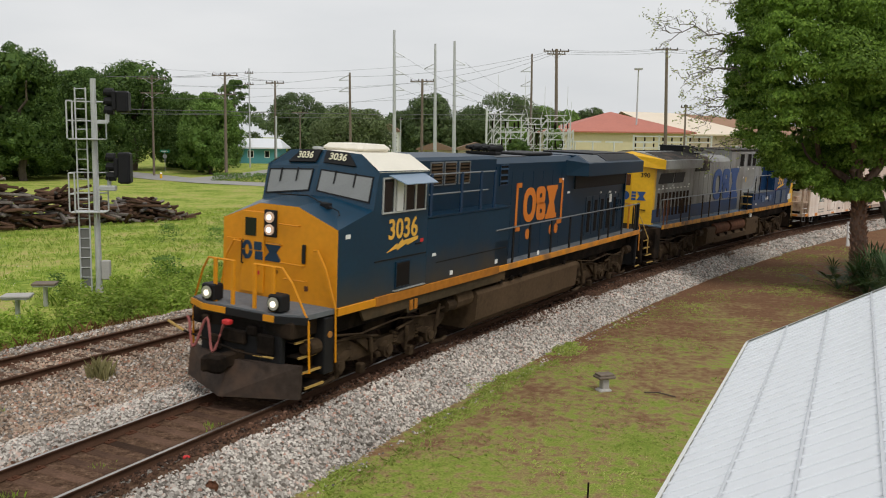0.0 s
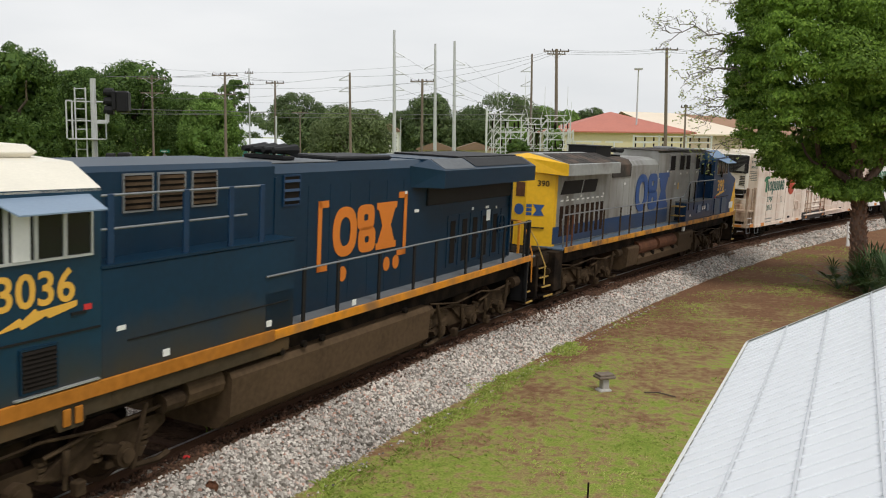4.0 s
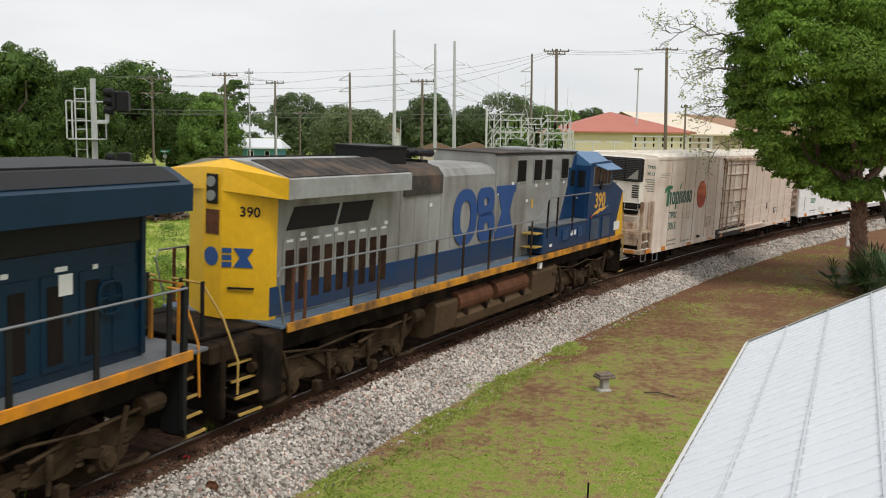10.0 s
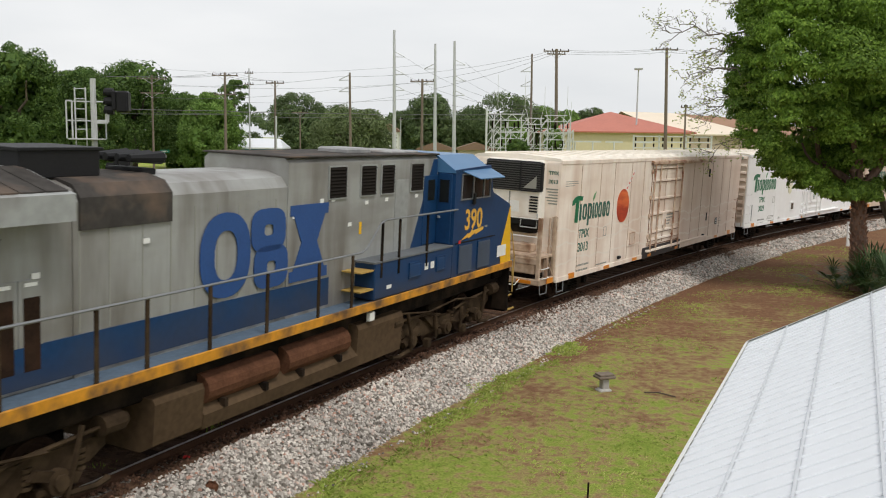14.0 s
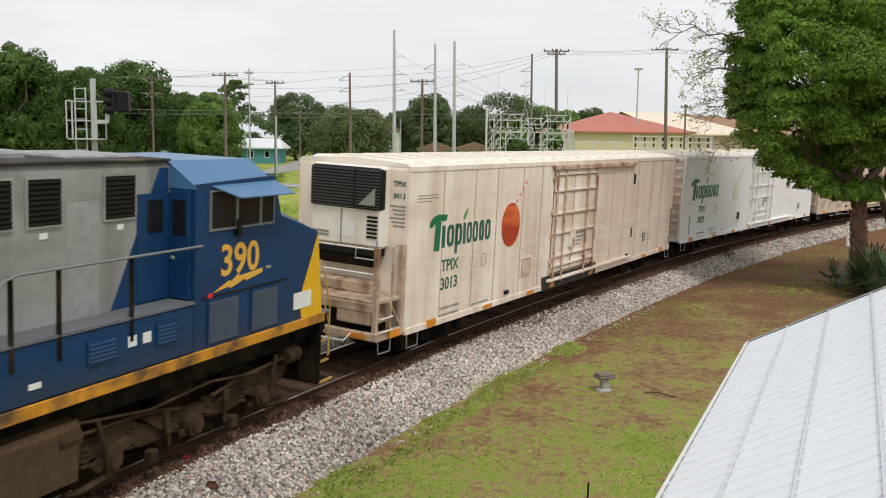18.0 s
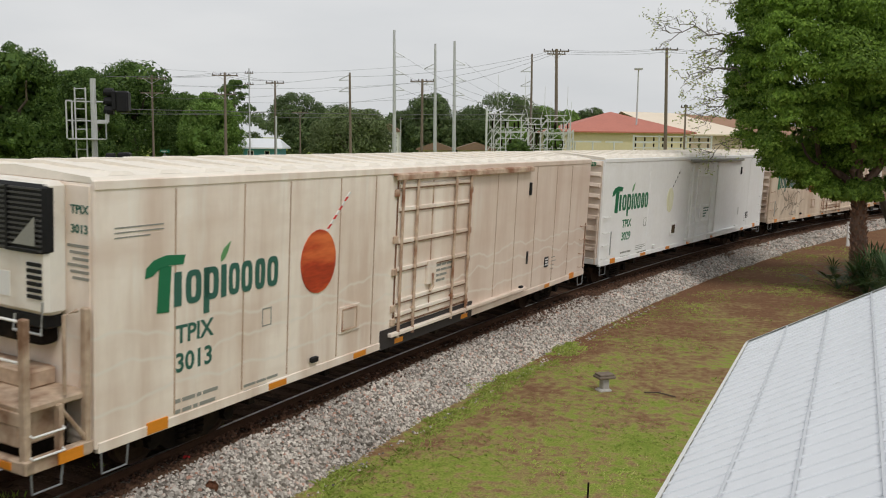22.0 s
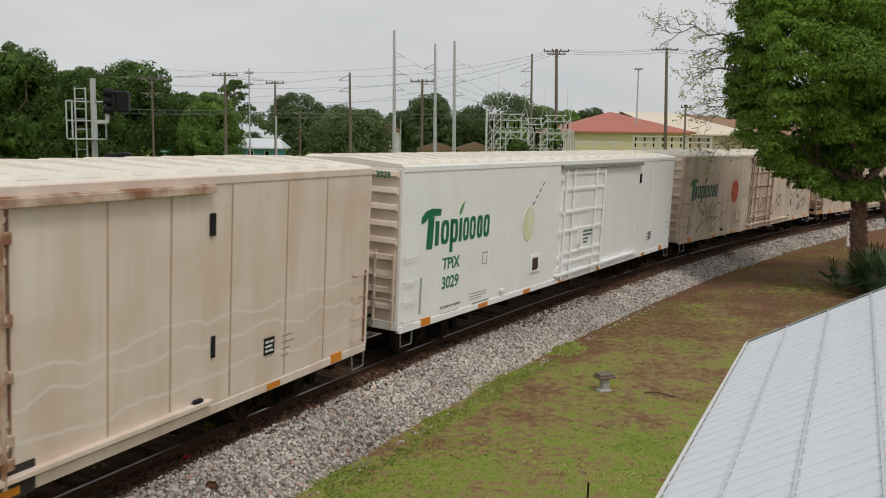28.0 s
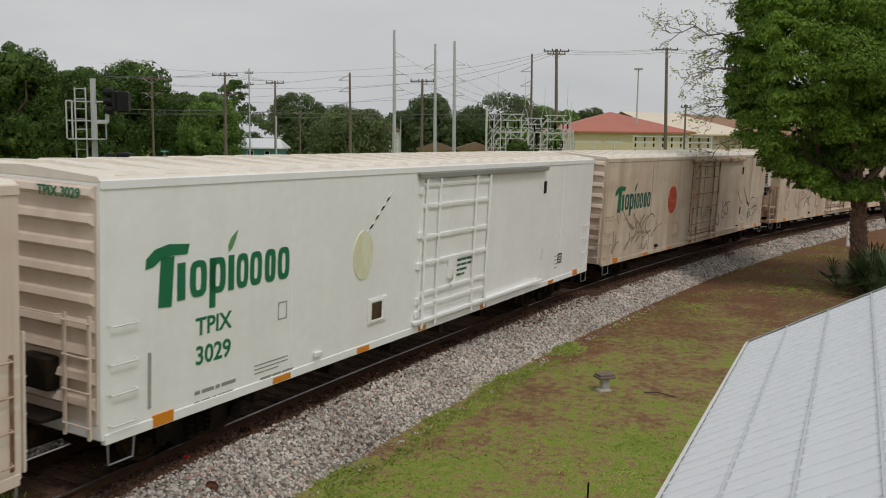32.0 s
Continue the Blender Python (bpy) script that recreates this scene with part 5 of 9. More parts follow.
    part("hood", Geo().prism([(-0.98, 1.8), (-0.98, 4.3), (-0.85, 4.48), (-0.5, 4.58), (0.5, 4.58), (0.85, 4.48), (0.98, 4.3), (0.98, 1.8)], "x", -4.5, 0.45), gb, e, "weathered grey engine hood")
    part("hood_front", Geo().prism([(-1.0, 1.8), (-1.0, 4.74), (-0.9, 4.84), (0.9, 4.84), (1.0, 4.74), (1.0, 1.8)], "x", 0.45, 6.6), gb, e, "tall grey equipment hood")
    part("hood_hump", Geo().prism([(-1.02, 3.9), (-1.02, 4.36), (-0.86, 4.54), (-0.5, 4.62), (0.5, 4.62), (0.86, 4.54), (1.02, 4.36), (1.02, 3.9)], "x", -4.4, -2.6), M["soot"], e, "sooty hood section by the exhaust")
    part("exhaust_duct", Geo().box(-5.0, -3.6, -0.55, 0.55, 4.6, 5.0, 0.02).box(-5.04, -3.56, -0.58, 0.58, 4.98, 5.03, 0.01), M["black"], e, "soot-black exhaust stack")
    horn = Geo().box(-2.6, -2.3, -0.4, 0.4, 4.56, 4.68, 0.02)
    for y in (-0.4, -0.15, 0.1, 0.35):
        horn.tube([(-2.9, y, 4.85), (-2.2, y, 4.85)], 0.06, 8, 0.11)
    part("horn", horn, M["black"], e)
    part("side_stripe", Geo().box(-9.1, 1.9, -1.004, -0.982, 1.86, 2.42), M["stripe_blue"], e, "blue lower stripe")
    for x in [-8.72 + 0.415 * k for k in range(9)]:
        d = part("hood_door", Geo().box(x, x + 0.39, -1.0, -0.98, 1.86, 3.32, 0.006), M["grey_body"], e)
        part("door_screen", Geo().box(x + 0.07, x + 0.33, -1.008, -1.0, 2.0 + 0.08 * (int(-x * 7) % 3), 3.2 - 0.12 * (int(-x * 5) % 2)), M["screen_brown"], d, "dark brown wire screen")
        part("door_label", Geo().box(x + 0.09, x + 0.29, -1.008, -1.0, 3.23, 3.28), M["label_white"], d)
    for x in (-4.4, -3.85, -3.2, -2.6, -2.05, -1.5, -0.95, -0.4, 0.1):
        part("door_seam", Geo().box(x, x + 0.022, -0.988, -0.98, 2.45, 4.1), M["bar_grey"], e)
    tri_mark(e, -1.95, 1.8, 2.48, 3.95, -1.004, M["mark_blue"], 0.02)
    for x0, x1 in ((1.8, 2.42), (3.0, 3.6), (3.85, 4.4), (5.2, 5.8)):
        vent(e, x0, x1, 4.02, 4.64, -1.0, 9, "grille", "grey")
    part("hood_access", Geo().box(4.5, 5.1, -1.015, -1.0, 2.65, 4.3, 0.006), M["grey"], e)
    for x, z, c in ((1.5, 3.95, "label_white"), (1.9, 3.95, "label_white"), (3.2, 3.82, "label_white"), (4.05, 3.84, "label_white"), (5.45, 3.85, "label_white"), (2.55, 3.4, "label_white"), (4.75, 4.1, "label_white"), (4.8, 3.5, "label_white"), (-0.2, 3.75, "label_white"), (0.6, 3.7, "label_white"), (-3.2, 3.6, "label_white"), (-8.2, 3.32, "label_white"), (-7.1, 3.32, "label_white"), (-5.2, 3.32, "label_white"), (3.0, 3.2, "yellow_bright")):
        sticker(e, x, z, -1.004 if c == "label_white" else -1.0, 0.13 if c == "label_white" else 0.09, 0.08 if c == "label_white" else 0.26, c)
    # blue slanted field towards the cab
    part("blue_panel", Geo().prism([(5.3, 2.6), (6.55, 2.6), (6.55, 4.74), (6.35, 4.74)], "y", -1.01, -1.0), M["blue_body"], e, "slanting blue paint field")
    # raised walkway and cab side box
    part("side_cabinet", Geo().box(2.9, 6.6, -1.5, -0.98, 1.84, 2.62, 0.02), bb, e, "blue side cabinet under the raised walkway")
    part("side_cabinet", Geo().box(2.9, 6.6, 0.98, 1.5, 1.84, 2.62, 0.02), bb, e)
    part("raised_walkway", Geo().box(2.85, 6.6, -1.52, -1.0, 2.62, 2.66), M["walkway"], e)
    for z in (2.1, 2.5):
        part("walkway_step", Geo().box(2.35, 2.88, -1.48, -1.02, z - 0.03, z), M["step_edge"], e)
    for x0, x1 in ((4.4, 4.9), (5.75, 6.15)):
        vent(e, x0, x1, 2.14, 2.44, -1.5, 5, "grille", "blue_body")
    for x in (5.15, 5.45):
        sticker(e, x, 2.22, -1.5, 0.17, 0.16)
    sticker(e, 3.4, 2.02, -1.5, 0.2, 0.08)
    # cab
    cab = Geo()
    for s in (-1, 1):
        cab.prism([(6.6, 1.7), (10.42, 1.7), (10.2, 3.46), (8.95, 3.86), (8.72, 4.58), (6.6, 4.5)], "y", s * 1.5, s * 1.44)
    cab.box(6.6, 6.66, -1.44, 1.44, 1.7, 4.5)
    top = [(10.2, -1.5, 3.46), (10.25, -0.5, 3.8), (10.25, 0.5, 3.8), (10.2, 1.5, 3.46)]
    mid = [(8.95, -1.5, 3.86), (9.0, -0.5, 4.0), (9.0, 0.5, 4.0), (8.95, 1.5, 3.86)]
    up = [(8.72, -1.5, 4.58), (8.7, -0.5, 4.7), (8.7, 0.5, 4.7), (8.72, 1.5, 4.58)]
    bot = [(10.42, -1.5, 1.7), (10.42, -0.5, 1.7), (10.42, 0.5, 1.7), (10.42, 1.5, 1.7)]
    for i in range(3):
        cab.add([top[i], top[i + 1], mid[i + 1], mid[i]], [(3, 2, 1, 0)]).add([mid[i], mid[i + 1], up[i + 1], up[i]], [(3, 2, 1, 0)])
    cab_ob = part("cab", cab, bb, e, "blue cab shell")
    ng = Geo()
    for i in range(3):
        ng.add([bot[i], bot[i + 1], top[i + 1], top[i]], [(0, 1, 2, 3)])
    part("nose", ng, M["yellow_bright"], e, "yellow nose front")
    part("nose_wedge", Geo().prism([(10.42, 1.84), (10.21, 3.42), (9.62, 2.2), (9.7, 1.84)], "y", -1.512, -1.5), M["yellow_bright"], e, "yellow wedge on the nose side")
    part("nose_label", Geo().box(9.4, 10.0, -1.524, -1.513, 2.05, 2.36), M["label_white"], e)
    part("cab_roof", Geo().prism([(-1.5, 4.48), (-0.95, 4.84), (0.95, 4.84), (1.5, 4.48), (1.5, 4.42), (-1.5, 4.42)], "x", 6.58, 8.7), M["visor_blue"], e, "blue cab roof")
    for s in (-1, 1):
        part("windscreen", patch(Geo(), (9.0, s * 1.4, 3.9), (9.02, s * 0.1, 4.0), (8.73, s * 0.1, 4.64), (8.75, s * 1.4, 4.55), 0.05, 0.95, 0.1, 0.9, -0.03, 0.03), M["glass"], cab_ob)
    side_window(e, [6.92, 7.62, 8.28, 8.7], 3.74, 4.4, -1.5, "rail_pipe")
    part("mirror", Geo().box(7.6, 7.72, -1.58, -1.51, 3.6, 3.9, 0.02), M["black"], e)
    part("sun_visor", Geo().add([(7.0, -1.5, 4.47), (8.72, -1.5, 4.5), (8.8, -1.88, 4.3), (7.25, -1.88, 4.3), (7.0, -1.5, 4.45), (8.72, -1.5, 4.48), (8.8, -1.88, 4.28), (7.25, -1.88, 4.28)], [(0, 1, 2, 3), (7, 6, 5, 4), (3, 2, 6, 7), (0, 3, 7, 4), (1, 5, 6, 2)]), M["visor_blue"], e, "blue sun visor")
    cd = part("cab_door", Geo().box(6.55, 6.597, -1.42, -1.04, 2.68, 4.4, 0.01), bb, e)
    part("door_window", Geo().box(6.535, 6.55, -1.36, -1.1, 3.7, 4.25, 0.01), M["glass"], cd)
    part("door_handle", Geo().box(6.52, 6.55, -1.15, -1.07, 3.3, 3.36, 0.01), M["galv"], cd)
    part("door_niche", Geo().box(5.85, 6.58, -1.03, -1.01, 2.68, 4.35, 0.01), bb, e)
    part("door_window", Geo().box(6.05, 6.4, -1.045, -1.03, 3.75, 4.25, 0.01), M["glass"], e)
    part("number", TXT["390"], None, e, m=pose(7.76, -1.506, 3.2))
    bolt_mark(e, 7.06, 8.4, 2.7, 2.98, -1.5, M["number_yellow"])
    for x0, x1 in ((6.94, 7.7), (8.1, 8.85)):
        vent(e, x0, x1, 1.92, 2.6, -1.5, 14, "grille", "blue_body", "vent_blue")
    part("side_seam", Geo().box(6.75, 9.2, -1.512, -1.5, 2.66, 2.69), M["black"], e)
    sticker(e, 6.9, 2.66, -1.515, 0.12, 0.08, "red")
    sticker(e, 8.5, 2.95, -1.5, 0.16, 0.05, "bar_grey")
    part("roof_box", Geo().box(3.4, 4.4, -0.4, 0.4, 4.84, 4.98, 0.04).box(4.9, 6.3, -0.6, 0.6, 4.84, 4.92, 0.03), M["roof_grey"], e)
    # handrails
    for s in (-1, 1):
        part("handrail", Geo().tube([(-9.28, s * 1.5, 1.85), (-9.5, s * 1.52, 2.75), (-9.42, s * 1.52, 2.89), (-3.0, s * 1.52, 2.9), (2.3, s * 1.52, 2.93), (2.5, s * 1.52, 3.0), (3.05, s * 1.52, 3.48), (3.25, s * 1.52, 3.53), (6.75, s * 1.52, 3.53)], 0.022, 6), M["rail_pipe"], e)
        for x in (-9.03, -8.66, -7.12, -6.11, -4.57, -3.62, -2.25, -0.77, 0.81, 2.0):
            part("stanchion", Geo().box(x - 0.035, x + 0.035, s * 1.5 - 0.02, s * 1.5 + 0.02, 1.7, 2.9, 0.008), M["rust" if x < -8 else "bogie"], e)
        for x in (3.15, 3.9, 5.22):
            part("stanchion", Geo().box(x - 0.035, x + 0.035, s * 1.5 - 0.02, s * 1.5 + 0.02, 2.3, 3.52, 0.008), M["under"], e)
        steps(e, -10.45, -9.85, s * 1.5, s * 1.0, "step_edge", 5)
        part("step_side", Geo().box(-9.85, -9.3, s * 1.2, s * 1.52, 0.5, 1.74, 0.02), M["under"], e)
        part("grab_iron", Geo().tube([(-10.75, s * 0.2, 2.72), (-10.7, s * 0.85, 2.7), (-10.55, s * 1.2, 2.1), (-10.5, s * 1.5, 1.4), (-10.5, s * 1.5, 0.8)], 0.022, 6), M["step_edge"], e)
        for y in (0.4, 0.9):
            part("stanchion", Geo().box(-10.78, -10.72, s * y - 0.03, s * y + 0.03, 1.78, 2.75, 0.01), M["black"], e)
        steps(e, 10.45, 10.9, s * 1.5, s * 1.0, "step_edge", 4)
        part("grab_iron", Geo().tube([(10.5, s * 1.3, 3.0), (10.6, s * 1.45, 2.6), (10.75, s * 1.5, 1.9), (10.72, s * 1.5, 0.9)], 0.018, 6), M["step_edge"], e)
        part("grab_iron", Geo().tube([(10.8, s * 0.6, 2.75), (10.85, s * 1.0, 2.7), (10.9, s * 1.2, 2.2), (10.9, s * 1.4, 1.5), (10.85, s * 1.45, 0.9)], 0.018, 6), M["step_edge"], e)
    part("porch", Geo().box(10.4, 10.95, -1.4, 1.4, 1.72, 1.8, 0.02), M["walkway"], e)
    part("hood_lip", Geo().box(0.42, 6.58, -1.04, 1.04, 4.84, 4.875, 0.01), M["soot"], e, "sooty roof edge of the equipment hood")
    part("front_pilot", Geo().box(10.6, 10.72, -1.35, 1.35, 0.3, 1.72, 0.03), M["under"], e, "grimy steel pilot plate")
    part("rear_pilot", Geo().box(-10.72, -10.6, -1.35, 1.35, 0.35, 1.72, 0.03), M["under"], e, "grimy steel end plate")
    for s in (-1, 1):
        part("step_side", Geo().box(10.4, 10.46, s * 1.0, s * 1.5, 0.4, 1.72, 0.01), M["under"], e)
        part("end_hose", Geo().tube([(10.74, s * 0.45, 1.5), (10.9, s * 0.5, 1.1), (10.92, s * 0.7, 0.85), (10.84, s * 0.9, 1.2), (10.74, s * 0.95, 1.45)], 0.028, 6), M["rust"], e)
        part("end_hose", Geo().tube([(-10.74, s * 0.4, 1.55), (-10.95, s * 0.5, 1.15), (-10.95, s * 0.7, 0.95), (-10.88, s * 0.9, 1.3), (-10.74, s * 1.0, 1.6)], 0.028, 6), M["rust"], e)
    part("end_hose", Geo().tube([(-10.95, -0.6, 1.7), (-11.05, -0.62, 1.35), (-11.1, -0.3, 1.15), (-11.05, 0.0, 1.4)], 0.03, 6), M["rust"], e)
    # tank and reservoirs
    part("tank_end", Geo().prism([(-1.4, 1.28), (-1.45, 1.2), (-1.4, 0.55), (-1.15, 0.4), (1.15, 0.4), (1.4, 0.55), (1.45, 1.2), (1.4, 1.28)], "x", -3.4, -2.3), M["tank"], e, "dust-brown fuel tank section")
    part("fuel_tank", Geo().prism([(-0.9, 1.28), (-1.45, 0.75), (-1.4, 0.5), (-1.15, 0.4), (1.15, 0.4), (1.4, 0.5), (1.45, 1.2), (0.9, 1.28)], "x", -2.3, 2.4), M["tank"], e, "dust-brown fuel tank section")
    part("tank_end", Geo().prism([(-1.4, 1.38), (-1.45, 1.28), (-1.4, 0.5), (-1.15, 0.4), (1.15, 0.4), (1.4, 0.5), (1.45, 1.28), (1.4, 1.38)], "x", 2.4, 4.3), M["tank"], e, "dust-brown fuel tank section")
    for x0, x1 in ((-2.2, -0.3), (0.0, 2.1)):
        part("air_reservoir", Geo().tube([(x0, -1.2, 1.12), (x0 + 0.12, -1.2, 1.12), (x1 - 0.12, -1.2, 1.12), (x1, -1.2, 1.12)], 0.27, 14), M["rust"], e, "rust-brown cylindrical air tank")
        for x in (x0 + 0.4, x1 - 0.4):
            part("tank_strap", Geo().box(x - 0.04, x + 0.04, -1.49, -1.0, 0.78, 0.92), M["under"], e)
    part("fuel_gauge", Geo().box(2.75, 2.95, -1.5, -1.42, 1.42, 1.6), M["label_white"], e)
    loco_bogie(e, -6.9)
    loco_bogie(e, 6.9)
    coupler(e, -10.55, -1)
    coupler(e, 10.55, 1)
    return e


# ---- refrigerated box cars ----
def script_mark(owner, x0, x1, z0, z1, y, material, leaf_mat, rest):
    """The green mark as plain shapes: a curved band on a post, then a row of rounded slabs and rings, with a small leaf."""
    w, h = x1 - x0, z1 - z0
    zb, zt = z0 + h * 0.2, z0 + h * 0.72
    band = [(-0.005, 0.7), (0.0, 0.84), (0.05, 0.95), (0.13, 1.0), (0.26, 0.97), (0.245, 0.83), (0.15, 0.84), (0.08, 0.8), (0.04, 0.72)]
    part("mark_band", Geo().prism([(x0 + u * w, z0 + v * h) for u, v in band], "y", y - 0.01, y), material, owner)
    part("mark_post", Geo().prism([(x0 + u * w, z0 + v * h) for u, v in ((0.085, 0.83), (0.165, 0.83), (0.15, 0.14), (0.07, 0.16))], "y", y - 0.01, y), material, owner)
    for u0, u1, low, hole in ((0.185, 0.235, 0, 0), (0.265, 0.375, 0, 1), (0.395, 0.505, 0, 1), (0.395, 0.435, 1, 0), (0.525, 0.565, 0, 0), (0.585, 0.67, 0, 1), (0.685, 0.775, 0, 1), (0.8, 0.885, 0, 0.6), (0.905, 1.0, 0, 1)):
        a, b = x0 + w * u0, x0 + w * u1
        za = z0 if low else zb
        cx, cz, rx, rz = (a + b) / 2, (za + zt) / 2, (b - a) / 2, (zt - za) / 2
        if hole:
            part("mark_ring", ring(Geo(), cx, cz, rx, rz, rx * (0.66 if hole == 1 else 0.8), rz * 0.36, y - 0.01, y, 20, 0.0, 0.6), rest, owner)
        else:
            part("mark_slab", Geo().box(a, b, y - 0.01, y, za, zt), rest, owner)
    xl = x0 + w * 0.53
    part("mark_leaf", Geo().prism([(xl - 0.02, zt + h * 0.05), (xl + 0.06, zt + h * 0.1), (xl + 0.13, zt + h * 0.2), (xl + 0.2, zt + h * 0.36), (xl + 0.04, zt + h * 0.26), (xl - 0.03, zt + h * 0.14)], "y", y - 0.01, y), leaf_mat, owner)


def small_print(owner, x, z, y, widths, gap, h, material="bar_grey"):
    """Lines of small stencilled print as plain bars."""
    for k, ws in enumerate(widths):
        xx = x
        for w in ws:
            part("print_bar", Geo().box(xx, xx + w, y - 0.006, y, z - k * gap, z - k * gap + h), M[material], owner)
            xx += w + h * 0.7


def ladder_on_side(owner, x, y, zs, w, material):
    for z in zs:
        part("rung", Geo().tube([(x, y, z + 0.02), (x, y - 0.07, z), (x + w, y - 0.07, z), (x + w, y, z + 0.02)], 0.014, 5), M[material], owner)


def spray_stroke(rnd, x, z, y, w):
    """One looping sprayed line as a thin flat ribbon on the side."""
    a, b, c, d = rnd.uniform(0.15, 0.45), rnd.uniform(0.3, 0.65), rnd.uniform(0, 6.28), rnd.uniform(0.5, 1.1)
    pts = [(x + a * math.sin(t * 0.9 + c) + d * t * 0.09, z + b * math.sin(t * 0.62 + c * 2) * math.cos(t * 0.2)) for t in [k * 0.5 for k in range(15)]]
    vs = []
    for k, p in enumerate(pts):
        o, q = pts[max(0, k - 1)], pts[min(len(pts) - 1, k + 1)]
        v = Vector((q[0] - o[0], q[1] - o[1]))
        n = Vector((-v.y, v.x)).normalized() * w / 2 if v.length > 1e-4 else Vector((0, w / 2))
        f = y - 0.006 - 0.0003 * k
        vs += [(p[0] + n.x, f, p[1] + n.y), (p[0] - n.x, f, p[1] - n.y)]
    return Geo().add(vs, [(2 * k, 2 * k + 1, 2 * k + 3, 2 * k + 2) for k in range(len(pts) - 1)])


def refrigerator_car(name, label, x0, x1, side, trim, end, door, seams, number=None, fruit=None, unit=False, black_panel=False, graffiti=0, sill=0.82, mark=None, group="box cars of the train"):
    e = thing(name, label, "railway car", group=group)
    sm, tm, em = M[side], M[trim], M[end]
    y = -1.58
    bod = part("body", Geo().box(x0, x1, -1.58, 1.58, sill + 0.06, 4.6, 0.02), sm, e)
    part("side_sill", Geo().box(x0 + 0.05, x1 - 0.05, -1.6, -1.5, sill, sill + 0.16, 0.01), sm, e)
    part("side_sill", Geo().box(x0 + 0.05, x1 - 0.05, 1.5, 1.6, sill, sill + 0.16, 0.01), sm, e)
    part("eave", Geo().box(x0, x1, -1.6, -1.5, 4.5, 4.64, 0.015), tm, e)
    part("eave", Geo().box(x0, x1, 1.5, 1.6, 4.5, 4.64, 0.015), tm, e)
    part("roof", Geo().prism([(-1.58, 4.6), (-1.5, 4.68), (0, 4.76), (1.5, 4.68), (1.58, 4.6)], "x", x0, x1), M["roof_white"], e, "white car roof")
    n = int((x1 - x0) / 0.95)
    for k in range(n):
        x = x0 + 0.35 + k * (x1 - x0 - 0.5) / n
        part("roof_rib", Geo().add([(x, -1.46, 4.685), (x + 0.5, -1.46, 4.685), (x + 0.5, 1.46, 4.685), (x, 1.46, 4.685), (x + 0.1, -1.42, 4.74), (x + 0.4, -1.42, 4.74), (x + 0.4, 0, 4.81), (x + 0.1, 0, 4.81), (x + 0.4, 1.42, 4.74), (x + 0.1, 1.42, 4.74)],
                                   [(0, 1, 5, 4), (4, 5, 6, 7), (7, 6, 8, 9), (9, 8, 2, 3), (0, 4, 7, 9, 3), (1, 2, 8, 6, 5)]), M["roof_white"], e)
    for x in seams:
        part("panel_seam", Geo().box(x - 0.013, x + 0.013, y - 0.01, y, sill + 0.2, 4.48), M["seam_stain"] if side != "white_side" else sm, e)
    # plug door
    d0, d1 = door
    dz0, dz1 = 1.2, 4.42
    dr = part("plug_door", Geo().box(d0 + 0.25, d1 - 0.1, y - 0.03, y, dz0 + 0.05, dz1 - 0.05, 0.015), sm, e, "plug door with locking bars")
    bar = M["door_bar"] if side != "white_side" else sm
    for x in (d0 + 0.32, d0 + 0.95, d1 - 1.0, d1 - 0.22):
        part("locking_bar", Geo().tube([(x, y - 0.09, dz0 - 0.25), (x, y - 0.09, dz1)], 0.035, 8), bar, dr)
    for z in (1.45, 1.75, 2.45, 3.05, 3.75, 4.25):
        part("door_rib", Geo().box(d0 + 0.25, d1 - 0.12, y - 0.07, y - 0.03, z - 0.045, z + 0.045, 0.012), sm, dr)
        # dark strip below each rib: a painted shadow line in rust tone
        part("rib_shade_lip", Geo().box(d0 + 0.25, d1 - 0.12, y - 0.062, y - 0.03, z - 0.07, z - 0.046, 0.004), sm if side == "white_side" else M["rust_shade_edge"], dr)
    # door outline in the same tone, rust and shadow line together
    part("door_gap", frame_bars(Geo(), d0 + 0.2, d1 - 0.04, dz0, dz1, 0.05, y - 0.016, y), sm if side == "white_side" else M["rust_shade_edge"], dr)
    for x in (d0 + 0.95, d1 - 1.0):
        for z in (1.5, 2.45, 3.05, 3.75):
            part("bar_keeper", Geo().box(x - 0.055, x + 0.055, y - 0.125, y - 0.03, z - 0.04, z + 0.04, 0.015), bar, dr)
    for x in (d0 + 1.75,):
        part("door_stile", Geo().box(x - 0.02, x + 0.02, y - 0.045, y - 0.03, dz0 + 0.1, dz1 - 0.1), bar, dr)
    for z in (4.1, 3.1, 2.4, 1.6, 1.3):
        part("hinge", Geo().box(d0 + 0.08, d0 + 0.24, y - 0.06, y, z - 0.08, z + 0.08, 0.015), bar, dr)
        part("hinge", Geo().box(d1 - 0.16, d1 - 0.02, y - 0.06, y, z - 0.16, z, 0.015), bar, dr)
    part("door_plate", Geo().box(d0 + 1.55, d0 + 1.95, y - 0.1, y - 0.03, 1.95, 2.5, 0.01), sm, dr)
    part("door_crank", Geo().tube([(d0 + 1.75, y - 0.12, 2.2), (d0 + 1.75, y - 0.14, 1.9), (d0 + 1.6, y - 0.14, 1.8)], 0.03, 6), bar, dr)
    small_print(dr, d0 + 2.0, 2.3, y - 0.032, [(0.3, 0.2, 0.28), (0.25, 0.3, 0.2), (0.2, 0.35), (0.3, 0.15)], 0.12, 0.055, "green_grey" if side == "white_side" else "bar_grey")
